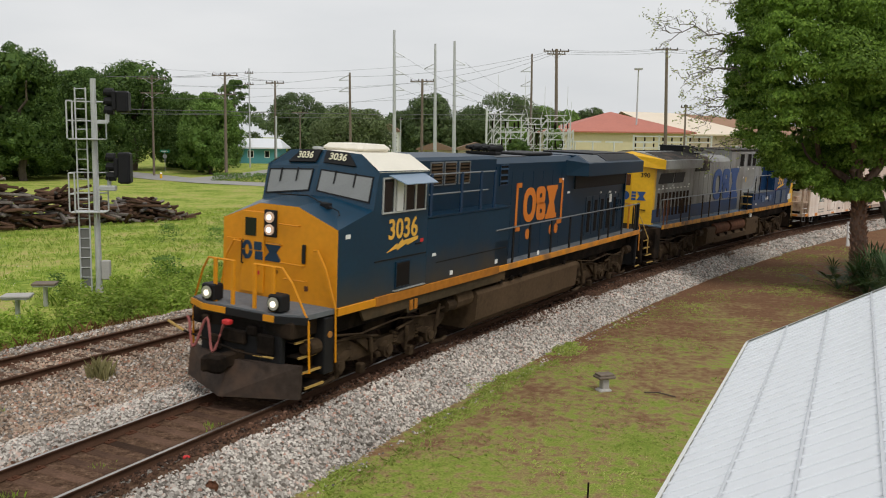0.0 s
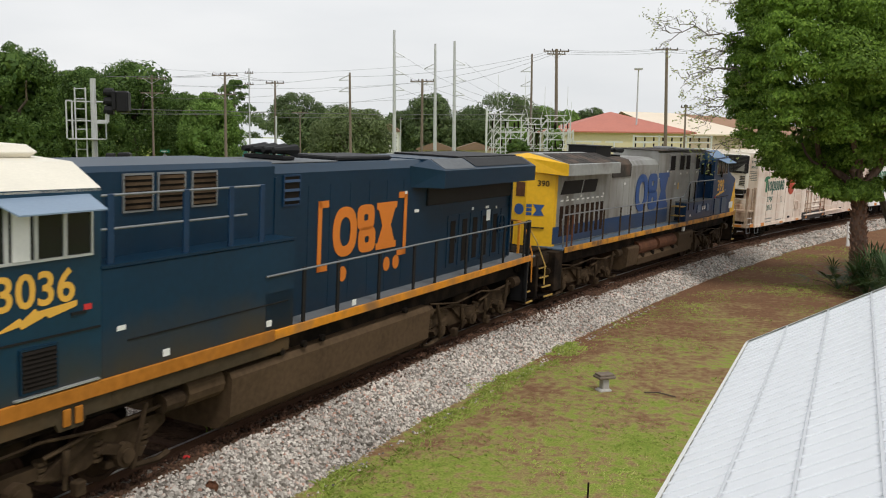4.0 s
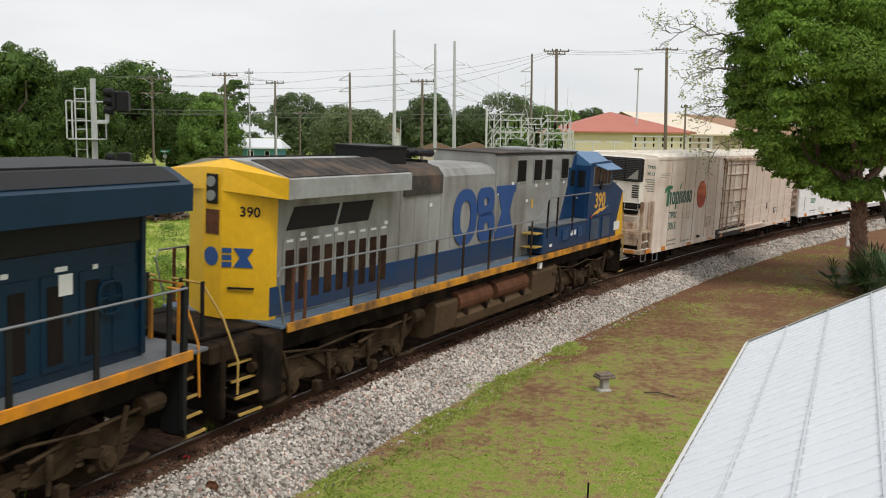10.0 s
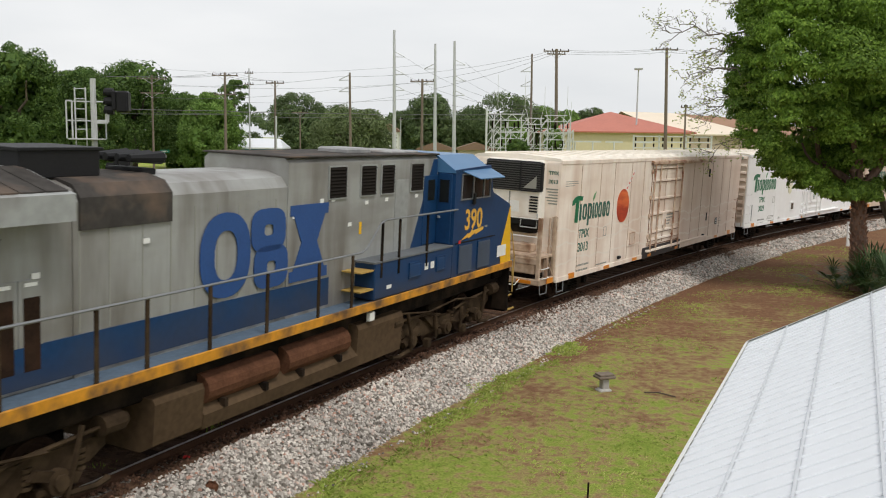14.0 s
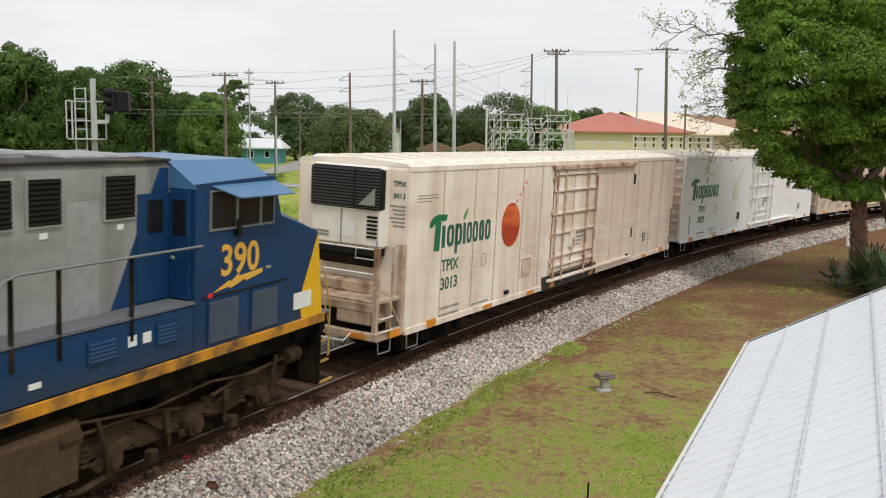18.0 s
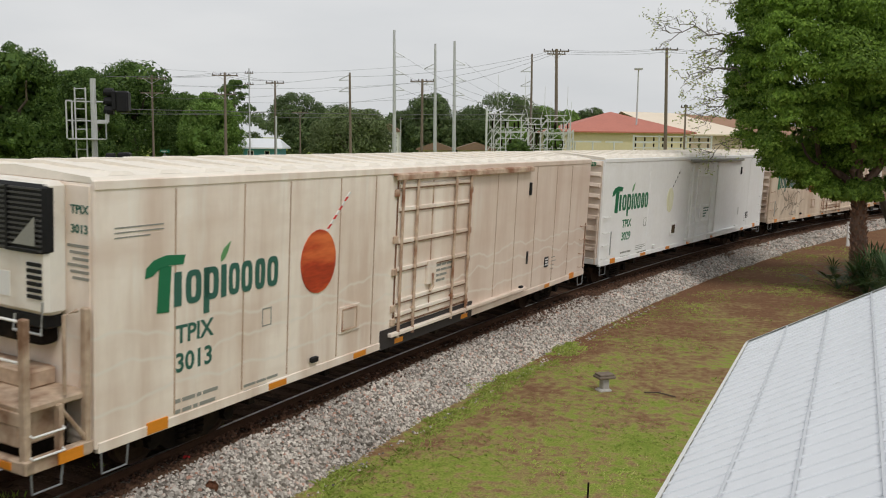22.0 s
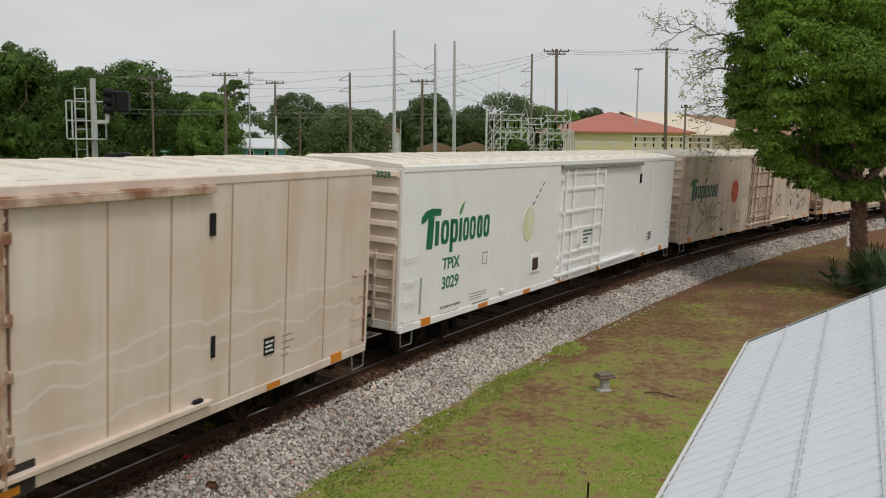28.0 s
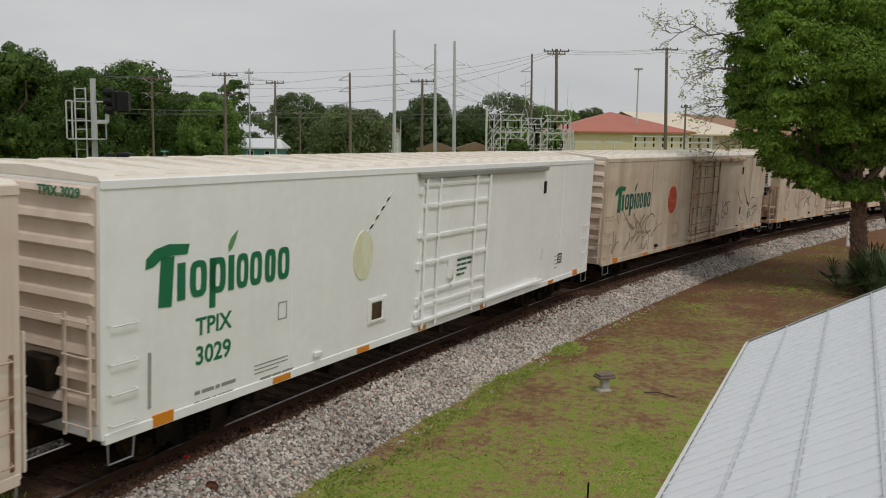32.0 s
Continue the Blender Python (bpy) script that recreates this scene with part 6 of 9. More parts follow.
    part("door_track", Geo().box(d0, d1 + 3.7, y - 0.1, y, 4.46, 4.52, 0.01).box(d0, d1 + 3.7, y - 0.13, y - 0.09, 4.38, 4.5, 0.01), bar if side != "white_side" else M["bar_grey"], e)
    part("door_track", Geo().box(d0, d1 + 3.7, y - 0.12, y, sill + 0.22, sill + 0.3, 0.01), sm, e)
    part("track_stop", Geo().box(d1 + 3.68, d1 + 3.8, y - 0.05, y, 3.7, 4.06, 0.01), M["black"], e)
    part("vent_slot", Geo().box(d1 + 3.75, d1 + 3.85, y - 0.03, y, 1.72, 2.08, 0.01), M["black" if side != "white_side" else "label_white"], e)
    if black_panel:
        part("dark_patch", Geo().box(d0 - 0.3, d1 + 0.3, y - 0.025, y, sill - 0.02, dz0 - 0.02), M["spray_black"], e, "blackened panel under the door")
    # hatch, data boxes, reflectors
    hx = d0 - 1.85
    part("hatch", Geo().box(hx, hx + 0.72, y - 0.03, y, 1.4, 1.95, 0.02), sm, e)
    part("hatch_window", Geo().box(hx + 0.12, hx + 0.5, y - 0.04, y - 0.03, 1.5, 1.85, 0.01), M["end_soil" if side != "white_side" else "tank"], e)
    part("hatch_frame", frame_bars(Geo(), hx + 0.06, hx + 0.6, 1.45, 1.9, 0.03, y - 0.045, y - 0.03), sm if side == "white_side" else M["door_bar"], e)
    part("placard", Geo().box(d1 + 5.2, d1 + 5.5, y - 0.02, y, 1.45, 1.75), M["black"], e)
    small_print(e, d1 + 5.22, 1.66, y - 0.021, [(0.1, 0.1), (0.2,), (0.1, 0.1)], 0.08, 0.04, "label_white")
    for x, w in ((x0 + 0.95, 0.42), (x0 + 3.8, 0.5), (x0 + 6.5, 0.45), (d0 + 0.3, 0.36), (d1 - 0.3, 0.36), (x1 - 3.6, 0.4), (x1 - 1.45, 0.4)):
        part("reflector", Geo().box(x, x + w, y - 0.026, y, sill + 0.02, sill + (0.2 if x < x0 + 1 or x > x1 - 2 else 0.13)), M["reflector"], e)
    for x in (x0 + 5.0, d1 + 3.3):
        part("jacking_pad", Geo().box(x, x + 0.22, y - 0.08, y, sill + 0.25, sill + 0.36, 0.02), M["black" if side != "white_side" else "label_white"], e)
    if not unit:
        ladder_on_side(e, x0 + 0.12, y, (1.12, 1.58, 2.02, 2.58), 0.5, "door_bar" if side != "white_side" else "label_white")
    if not unit:
        part("conduit", Geo().box(x0 + 0.86, x0 + 0.9, y - 0.03, y, 1.2, 2.05), M["galv"], e)
    ladder_on_side(e, x1 - 0.7, y, (1.1, 1.55, 2.0, 2.45), 0.5, "door_bar" if side != "white_side" else "label_white")
    part("ladder_post", Geo().box(x1 - 0.2, x1 - 0.14, y - 0.03, y, 1.0, 2.52, 0.008), M["rust_shade_edge"] if side != "white_side" else sm, e)
    small_print(e, x1 - 3.15, 1.68, y, [(0.1, 0.2), (0.08, 0.3), (0.08, 0.16), (0.08, 0.12)], 0.12, 0.025)
    small_print(e, x0 + 0.35 if unit else x0 + 3.3, 3.95 if unit else 1.3, y, [(0.3, 0.25, 0.35), (0.4, 0.3, 0.2), (0.25, 0.4)], 0.07, 0.02)
    for x in (x0 + 0.1, x1 - 0.6):
        part("stirrup", Geo().tube([(x, y, sill + 0.05), (x, y - 0.02, sill - 0.3), (x + 0.45, y - 0.02, sill - 0.3), (x + 0.5, y, sill + 0.05)], 0.018, 5), M["rail_pipe"], e)
    # ends
    ribs = [1.45 + 0.375 * k for k in range(9)]
    for xe, s in ((x0, -1), (x1, 1)):
        if unit and s < 0:
            continue
        part("end_wall", Geo().box(xe + s * 0.012, xe, -1.5, 1.5, sill + 0.3, 4.55), em, e)
        for z in ribs:
            part("end_rib", Geo().add([(xe, -1.48, z - 0.1), (xe, 1.48, z - 0.1), (xe, 1.48, z + 0.1), (xe, -1.48, z + 0.1), (xe + s * 0.09, -1.44, z - 0.03), (xe + s * 0.09, 1.44, z - 0.03), (xe + s * 0.06, 1.44, z + 0.06), (xe + s * 0.06, -1.44, z + 0.06)],
                                      [(0, 1, 5, 4), (4, 5, 6, 7), (7, 6, 2, 3), (0, 4, 7, 3), (1, 2, 6, 5)]), em, e)
        la = part("end_ladder", Geo().box(xe + s * 0.1, xe + s * 0.14, -1.5, -1.45, sill + 0.1, 2.75).box(xe + s * 0.1, xe + s * 0.14, -1.0, -0.95, sill + 0.1, 2.75), em, e)
        for z in (1.15, 1.65, 2.15, 2.65):
            part("rung", Geo().tube([(xe + s * 0.13, -1.5, z), (xe + s * 0.16, -1.48, z), (xe + s * 0.16, -0.97, z), (xe + s * 0.13, -0.95, z)], 0.016, 5), em, la)
        part("end_rail", Geo().tube([(xe + s * 0.1, -0.9, 2.7), (xe + s * 0.18, -0.85, 2.7), (xe + s * 0.18, 0.9, 2.7), (xe + s * 0.1, 1.0, 2.7)], 0.016, 5), em, e)
        part("brake_box", Geo().box(xe, xe + s * 0.22, -0.75, -0.15, 1.55, 2.05, 0.03), M["under"], e)
        part("crossover_platform", Geo().box(xe + s * 0.05, xe + s * 0.5, -0.9, 0.9, 1.18, 1.24), M["under"], e)
    # underframe
    part("centre_sill", Geo().box(x0 - 0.3, x1 + 0.3, -0.35, 0.35, 0.62, sill + 0.08, 0.02), M["under"], e)
    for x in [x0 + 1.2 + k * (x1 - x0 - 2.4) / 8 for k in range(9)]:
        part("cross_bearer", Geo().box(x - 0.08, x + 0.08, -1.5, 1.5, 0.62, sill + 0.06), M["under"], e)
    part("brake_reservoir", Geo().tube([(-1.6, -0.8, 0.6), (-0.6, -0.8, 0.6)], 0.2, 12), M["under"], e)
    mid = (x0 + x1) / 2
    car_truck(e, mid - 7.9)
    car_truck(e, mid + 7.9)
    coupler(e, (x0 if not unit else x0 - 1.0) - 0.2, -1)
    coupler(e, x1 + 0.2, 1)
    # marks
    if mark:
        rest = M["green_logo" if side == "white_side" else "green_grey"]
        script_mark(e, mark[0], mark[1], mark[2], mark[3], y - 0.002, M["green_logo"], M["leaf_green"] if side != "cream_dirty" else rest, rest)
    if number:
        cx, z1_, z2_ = number[1], number[2], number[3]
        part("lettering", TXT["TPIX" if side != "white_side" else "TPIXg"], None, e, m=pose(cx, y - 0.004, z1_))
        if side == "white_side":
            part("lettering", TXT["end3029"], None, e, m=pose(x0 - 0.098, -0.85, 4.43, 0, 0, -90))
        part("lettering", TXT[number[0]], None, e, m=pose(cx, y - 0.004, z2_))
        small_print(e, cx - 0.42, z2_ - 0.62, y, [(0.12, 0.28, 0.1, 0.34), (0.12, 0.2, 0.1, 0.36)], 0.17, 0.06)
        small_print(e, cx + 1.2, z2_ - 0.75, y, [(0.3, 0.25, 0.3), (0.25, 0.35)], 0.1, 0.045)
        part("data_box", frame_bars(Geo(), cx + 1.65, cx + 1.9, z1_ - 0.22, z1_ + 0.1, 0.02, y - 0.006, y), M["bar_grey"], e)
    if fruit:
        fx, fz, rx, rz, fm, tx, tz = fruit
        part("fruit_mark", disc(Geo(), fx, fz, rx, rz, y - 0.018, y, 28), M[fm], e, "painted round fruit")
        for k in range(9):
            u0, u1 = k / 9, (k + 1) / 9
            ax, az = fx + rx * 0.35, fz + rz * 0.85
            p = lambda u, o: (ax + (tx - ax) * u + o, az + (tz - az) * u)
            part("straw_band", Geo().prism([p(u0, -0.03), p(u0, 0.03), p(u1, 0.03), p(u1, -0.03)], "y", y - 0.012, y), M["red" if fm == "fruit" and k % 2 else "label_white" if k % 2 == 0 else "under"], e)
    rnd = random.Random(int(abs(x0) * 100) + graffiti)
    for k in range(graffiti):
        near_mark = k < graffiti // 2
        gx, gz = (rnd.uniform(x0 + 0.7, x0 + 5.2), rnd.uniform(1.5, 2.5)) if near_mark else (rnd.uniform(d1 - 3.2, x1 - 1.6), rnd.uniform(1.5, 2.5))
        gm = "graffiti" if near_mark else ("spray_black" if k % 4 else "label_white")
        part("spray_stroke", spray_stroke(rnd, gx, gz, y, rnd.uniform(0.035, 0.06)), M[gm], e)
    # refrigeration unit and porch at one end
    if unit:
        f = x0 - 0.02
        part("end_wall", Geo().box(f, x0, -1.5, 1.5, 1.0, 4.55), sm, e)
        ru = part("cooling_unit", Geo().box(f - 0.36, f, -1.1, 0.9, 2.75, 4.6, 0.06), M["unit_white"], e, "soiled white diesel refrigeration unit with black grille")
        part("grille", Geo().box(f - 0.4, f - 0.2, -1.11, 0.91, 3.6, 4.56, 0.05), M["black"], ru)
        for k in range(13):
            z = 3.64 + k * 0.07
            part("grille_slat", Geo().box(f - 0.425, f - 0.39, -1.06, 0.86, z, z + 0.028), M["slat_grey"], ru)
        part("drip_pan", Geo().box(f - 0.3, f, -0.9, 0.85, 2.3, 2.56, 0.04), M["under"], e)
        part("under_platform", Geo().box(f - 0.9, f - 0.1, -1.2, 1.2, 0.75, 1.55, 0.05), M["under"], e)
        part("unit_corner", Geo().box(f - 0.44, f - 0.39, -1.0, -0.36, 3.62, 3.66).box(f - 0.44, f - 0.39, -0.4, -0.36, 3.62, 4.52), M["black"], ru)
        part("unit_badge", Geo().prism([(-0.95, 3.72), (-0.5, 3.72), (-0.95, 4.12)], "x", f - 0.436, f - 0.426), M["bar_grey"], ru)
        part("unit_foot_rail", Geo().tube([(f - 0.37, -0.45, 2.72), (f - 0.4, -0.45, 2.5), (f - 0.4, -1.02, 2.5), (f - 0.37, -1.02, 2.95)], 0.022, 6), M["galv"], ru)
        part("unit_seam", Geo().box(f - 0.375, f - 0.36, -0.02, 0.02, 2.8, 3.58), M["bar_grey"], ru)
        for k in range(6):
            part("louvre", Geo().box(f - 0.385, f - 0.36, -1.0, -0.72, 2.98 + k * 0.09, 3.03 + k * 0.09), M["black"], ru)
        part("unit_label", Geo().box(f - 0.37, f - 0.36, 0.35, 0.85, 3.0, 3.05).box(f - 0.37, f - 0.36, 0.35, 0.75, 2.92, 2.97), M["bar_grey"], ru)
        part("unit_label", Geo().box(f - 0.37, f - 0.36, -0.35, 0.1, 2.95, 3.3), M["label_white"], ru)
        part("unit_base", Geo().box(f - 0.32, f, -1.0, 1.0, 2.55, 2.75, 0.03), M["black"], ru)
        part("fuel_box", Geo().box(f - 0.5, f - 0.05, -0.9, 0.9, 1.72, 1.98, 0.03), M["porch_soil"], e)
        pl = part("end_platform", Geo().box(f - 1.05, f, -1.5, 1.5, 1.62, 1.72, 0.02).box(f - 1.06, f - 0.3, -1.38, -0.45, 1.15, 1.65, 0.03), M["porch_soil"], e, "rust-stained cream end platform")
        part("platform_beam", Geo().box(f - 1.07, f - 0.98, -1.5, 1.5, 1.45, 1.64, 0.01), M["porch_soil"], e)
        part("end_sill", Geo().box(f - 1.1, f - 0.95, -1.58, 1.58, 0.82, 1.0, 0.02).box(f - 1.1, f, -1.58, -1.45, 0.82, 1.02, 0.02), M["porch_soil"], e)
        part("reflector", Geo().box(f - 0.6, f - 0.2, -1.605, -1.58, 0.84, 1.0), M["reflector"], e)
        part("reflector", Geo().box(f - 1.115, f - 1.1, -1.3, -0.8, 0.86, 0.96), M["reflector"], e)
        for s in (-1, 1):
            part("corner_post", Geo().box(f - 1.08, f - 0.98, s * 1.42, s * 1.55, 0.85, 2.9, 0.015), M["porch_soil"], e)
            part("corner_post", Geo().box(f - 0.12, f - 0.03, s * 1.45, s * 1.57, 0.9, 2.9, 0.015), M["porch_soil"], e)
            part("grab_iron", Geo().tube([(f - 0.2, s * 1.5, 2.88), (f - 0.42, s * 1.5, 2.85), (f - 0.42, s * 1.5, 1.75)], 0.03, 6), M["porch_soil"], e)
            part("brace", Geo().tube([(f - 0.55, s * 1.52, 1.65), (f - 0.05, s * 1.52, 1.0)], 0.03, 6), M["porch_soil"], e)
            for z in (1.05, 1.35):
                part("rung", Geo().tube([(f - 1.0, s * 1.53, z), (f - 1.0, s * 1.6, z - 0.02), (f - 0.5, s * 1.6, z - 0.02), (f - 0.5, s * 1.53, z)], 0.018, 5), M["label_white"], e)
            part("step_frame", Geo().box(f - 0.55, f - 0.48, s * 1.45, s * 1.55, 0.95, 1.65), M["porch_soil"], e)
            part("stirrup", Geo().tube([(f - 1.0, s * 1.55, 0.85), (f - 1.0, s * 1.57, 0.55), (f - 0.55, s * 1.57, 0.55), (f - 0.5, s * 1.55, 0.85)], 0.018, 5), M["rail_pipe"], e)
        for z in (2.85, 2.3):
            part("end_rail", Geo().tube([(f - 1.03, -1.45, z), (f - 1.03, 0, z), (f - 1.03, 1.45, z)], 0.02, 6), M["label_white"], e)
        part("crossing_step", Geo().tube([(f - 1.12, -0.9, 0.95), (f - 1.3, -0.85, 0.8), (f - 1.3, -0.1, 0.8), (f - 1.12, -0.05, 0.95)], 0.018, 5), M["label_white"], e)
        part("lettering", TXT["TPIXs"], None, e, m=pose(f - 0.004, -1.32, 4.22, 0, 0, -90))
        part("lettering", TXT["3013s"], None, e, m=pose(f - 0.004, -1.32, 3.95, 0, 0, -90))
        for k in range(6):
            part("print_bar", Geo().box(f - 0.006, f, -1.5, -1.18 + 0.05 * (k % 3), 3.25 + k * 0.09, 3.29 + k * 0.09), M["bar_grey"], e)
    return e


M["roof_white"] = mat("car_roof_white", (0.78, 0.72, 0.63), 0.55, 0, 0.08, 5, 0.6, 0.03)
M["seam_stain"] = mat("seam_stain", (0.45, 0.32, 0.23), 0.7, 0, 0.2, 6, 1.0, stretch=(1, 1, 0.4))
M["unit_white"] = mat("unit_white", (0.8, 0.76, 0.69), 0.5, 0, 0.08, 5, 1.0, 0.02, dirt=(0.62, 0.54, 0.45), dirt_at=0.6)
M["slat_grey"] = mat("grille_slat_grey", (0.06, 0.058, 0.056), 0.6, 0, 0.15)
# rust tone that also draws the thin shadow lines of the plug doors
M["rust_shade_edge"] = mat("rust_and_shadow_edge", (0.19, 0.095, 0.055), 0.85, 0, 0.35, 12, 2.5, 0.1, dirt=(0.38, 0.27, 0.19), dirt_at=0.62)
M["door_bar"] = mat("rusty_door_bar", (0.6, 0.46, 0.35), 0.7, 0, 0.25, 10, 2.2, dirt=(0.26, 0.12, 0.065), dirt_at=0.54)

VEHICLES = [
    (leading_locomotive(), 6.25, 7.0),
    (trailing_locomotive(), 28.6, 6.9),
    (refrigerator_car("refrigerator_car", "soiled cream refrigerator car with end cooling unit and fruit mark", -10.15, 10.35, "cream_side", "cream_side", "end_soil", (-2.35, 1.45), [-8.63, -7.06, -5.83, -4.26, -3.0, 3.0, 4.26, 5.7, 7.29, 8.6], ("3013", -8.2, 2.2, 1.75), (-4.94, 2.95, 0.55, 0.6, "fruit", -3.95, 4.2), True, True, 0, 0.78, (-9.22, -6.15, 2.46, 3.48)), 52.49, 7.9),
    (refrigerator_car("refrigerator_car", "clean white refrigerator car with green mark and pale fruit", -10.32, 10.32, "white_side", "white_side", "end_soil", (-1.6, 2.25), [-6.0, 7.6], ("3029", -8.05, 2.24, 1.77), (-3.7, 2.9, 0.36, 0.5, "fruit_pale", -2.65, 4.12), False, False, 0, 0.86, (-9.5, -6.12, 2.52, 3.64)), 74.66, 7.9),
    (refrigerator_car("refrigerator_car", "brown-soiled refrigerator car with faded graffiti along its side", -10.32, 10.32, "cream_dirty", "cream_dirty", "end_soil", (-1.6, 2.25), [-6.0, 7.6], None, (-3.68, 2.9, 0.46, 0.56, "fruit", -3.3, 3.5), False, False, 26, 0.84, (-9.5, -6.12, 2.52, 3.64)), 96.8, 7.9),
    (refrigerator_car("refrigerator_car", "brown-soiled refrigerator car with end cooling unit and graffiti", -10.35, 10.35, "cream_dirty", "cream_dirty", "end_soil", (-2.35, 1.45), [-7.06, -4.26, 4.49, 7.29], None, None, True, False, 20, 0.8, None), 120.3, 7.9),
    (refrigerator_car("refrigerator_car", "pale soiled refrigerator car at the end of the string", -10.32, 10.32, "cream_side", "cream_side", "end_soil", (-1.6, 2.25), [-6.0, 7.6], None, None, False, False, 0, 0.84, None), 142.6, 7.9),
]


# ---- surroundings: stones, weeds and grass ----
def scatter_mesh(name, places, shape, faces, material):
    """Many small copies of one shape in one mesh. places: n x 5 of x, y, z, size, turn; shape is varied per copy."""
    rs = np.random.RandomState(len(places) + 7)
    pl, sh = np.array(places), np.array(shape)
    n, k = len(pl), len(sh)
    v = sh[None] * pl[:, None, 3:4] * rs.uniform(0.65, 1.35, (n, k, 3))
    c, s = np.cos(pl[:, 4])[:, None], np.sin(pl[:, 4])[:, None]
    out = np.stack([v[..., 0] * c - v[..., 1] * s, v[..., 0] * s + v[..., 1] * c, v[..., 2]], -1) + pl[:, None, :3]
    f = (np.array(faces)[None] + (np.arange(n) * k)[:, None, None]).reshape(-1, len(faces[0]))
    me = bpy.data.meshes.new(name)
    me.from_pydata(out.reshape(-1, 3).tolist(), [], f.tolist())
    me.materials.append(material)
    me.update()
    return me


OCTA = [(-0.95, -0.75, -0.4), (0.95, -0.75, -0.4), (0.9, 0.75, -0.4), (-0.95, 0.75, -0.4), (-0.5, 0.05, 0.62), (0.5, -0.05, 0.58)]
OCTA_F = [(0, 1, 5), (0, 5, 4), (1, 2, 5), (2, 3, 4), (2, 4, 5), (3, 0, 4)]


def bed_height(l):
    for (a, za), (b, zb) in zip(BED, BED[1:]):
        if a <= l <= b:
            return za + (zb - za) * (l - a) / (b - a)
    return -0.7


def stones(regions, seed):
    rnd = random.Random(seed)
    out = []
    for s0, s1, l0, l1, n, lo, hi in regions:
        for _ in range(n):
            s, l = rnd.uniform(s0, s1), rnd.uniform(l0, l1)
            x, y, _z = off(s, l)
            z = bed_height(l) if l < 3.1 else ground_height(x, y)
            out.append((x, y, z + rnd.uniform(-0.012, 0.03), rnd.uniform(lo, hi) * (1 if rnd.random() < 0.93 else 1.4), rnd.uniform(0, 6.28)))
    return out


M["stone_old"] = island_mat("old_ballast_stone", (0.085, 0.055, 0.038), (0.46, 0.355, 0.27), 0.9, (0.3, 0.13, 0.08))
tagged(new("ballast_stones", scatter_mesh("ballast_stones", stones([(-11, 12, 1.3, 3.05, 27000, 0.023, 0.042), (12, 32, 1.62, 2.9, 10500, 0.03, 0.05), (32, 70, 1.68, 2.9, 6500, 0.045, 0.07), (-12, 10, -2.3, -1.05, 17000, 0.022, 0.04), (-12, 8, -4.6, -2.3, 5000, 0.022, 0.038), (-11, 14, 2.8, 3.3, 700, 0.02, 0.032), (-9, 4, -8.4, -7.3, 2500, 0.025, 0.04)], 1), OCTA, OCTA_F, M["stone"])), "loose grey and white crushed stone along the track", "ballast", kind="stuff")
tagged(new("old_ballast_stones", scatter_mesh("old_ballast_stones", stones([(-12, 8, -5.0, -2.2, 21000, 0.022, 0.04), (-12, 12, -8.2, -4.9, 11000, 0.022, 0.038), (-12, 10, -6.4, -5.1, 5000, 0.02, 0.034), (-12, 6, -0.66, 0.66, 7000, 0.016, 0.03), (-12, 12, -1.1, -0.8, 1800, 0.022, 0.04)], 2), OCTA, OCTA_F, M["stone_old"])), "dusty brown older crushed stone between the tracks", "ballast", kind="stuff")


rr_ = random.Random(6)
rust_places = []
for _ in range(13000):
    s, side_ = rr_.uniform(-12, 52), rr_.random()
    # from s = 6 the dark stones reach further out, as the train's shade
    l = 0.8 + abs(rr_.gauss(0, 0.3 if s < 6 else 0.46)) + 0.12 * noise.noise(Vector((s * 1.3, 0, 1))) if side_ < 0.72 else -0.8 - abs(rr_.gauss(0, 0.12))
    x, y, _z = off(s, l)
    rust_places.append((x, y, bed_height(l) + rr_.uniform(0.0, 0.05), rr_.uniform(0.024, 0.044), rr_.uniform(0, 6.28)))
tagged(new("stained_shade_stones", scatter_mesh("stained_shade_stones", rust_places, OCTA, OCTA_F, island_mat("rust_stained_stone", (0.03, 0.017, 0.011), (0.12, 0.062, 0.038), 0.9, (0.2, 0.11, 0.075)))), "rust and oil stained stones along the rails, spread wider as painted train shade", "ballast", kind="stuff")


def blades(name, spots, material, label, category, per=5, spread=0.06, lie=(0.1, 0.6)):
    """Tufts of pointed blades. spots: x, y, z, height."""
    rnd = random.Random(len(spots))
    v, f = [], []
    for x, y, z, h in spots:
        for _ in range(per):
            a, lean, hh = rnd.uniform(0, 6.28), rnd.uniform(*lie), h * rnd.uniform(0.6, 1.2)
            bx, by = x + rnd.uniform(-1, 1) * spread * (1 + h), y + rnd.uniform(-1, 1) * spread * (1 + h)
            w = 0.012 + 0.022 * h
            ca, sa = math.cos(a), math.sin(a)
            o = len(v)
            v += [(bx - sa * w, by + ca * w, z - 0.02), (bx + sa * w, by - ca * w, z - 0.02), (bx + ca * lean * hh * 0.4, by + sa * lean * hh * 0.4, z + hh * 0.65), (bx + ca * lean * hh, by + sa * lean * hh, z + hh)]
            f += [(o, o + 1, o + 2), (o + 1, o + 3, o + 2)]
    me = bpy.data.meshes.new(name)
    me.from_pydata(v, [], f)
    me.materials.append(material)
    return tagged(new(name, me), label, category, kind="stuff")


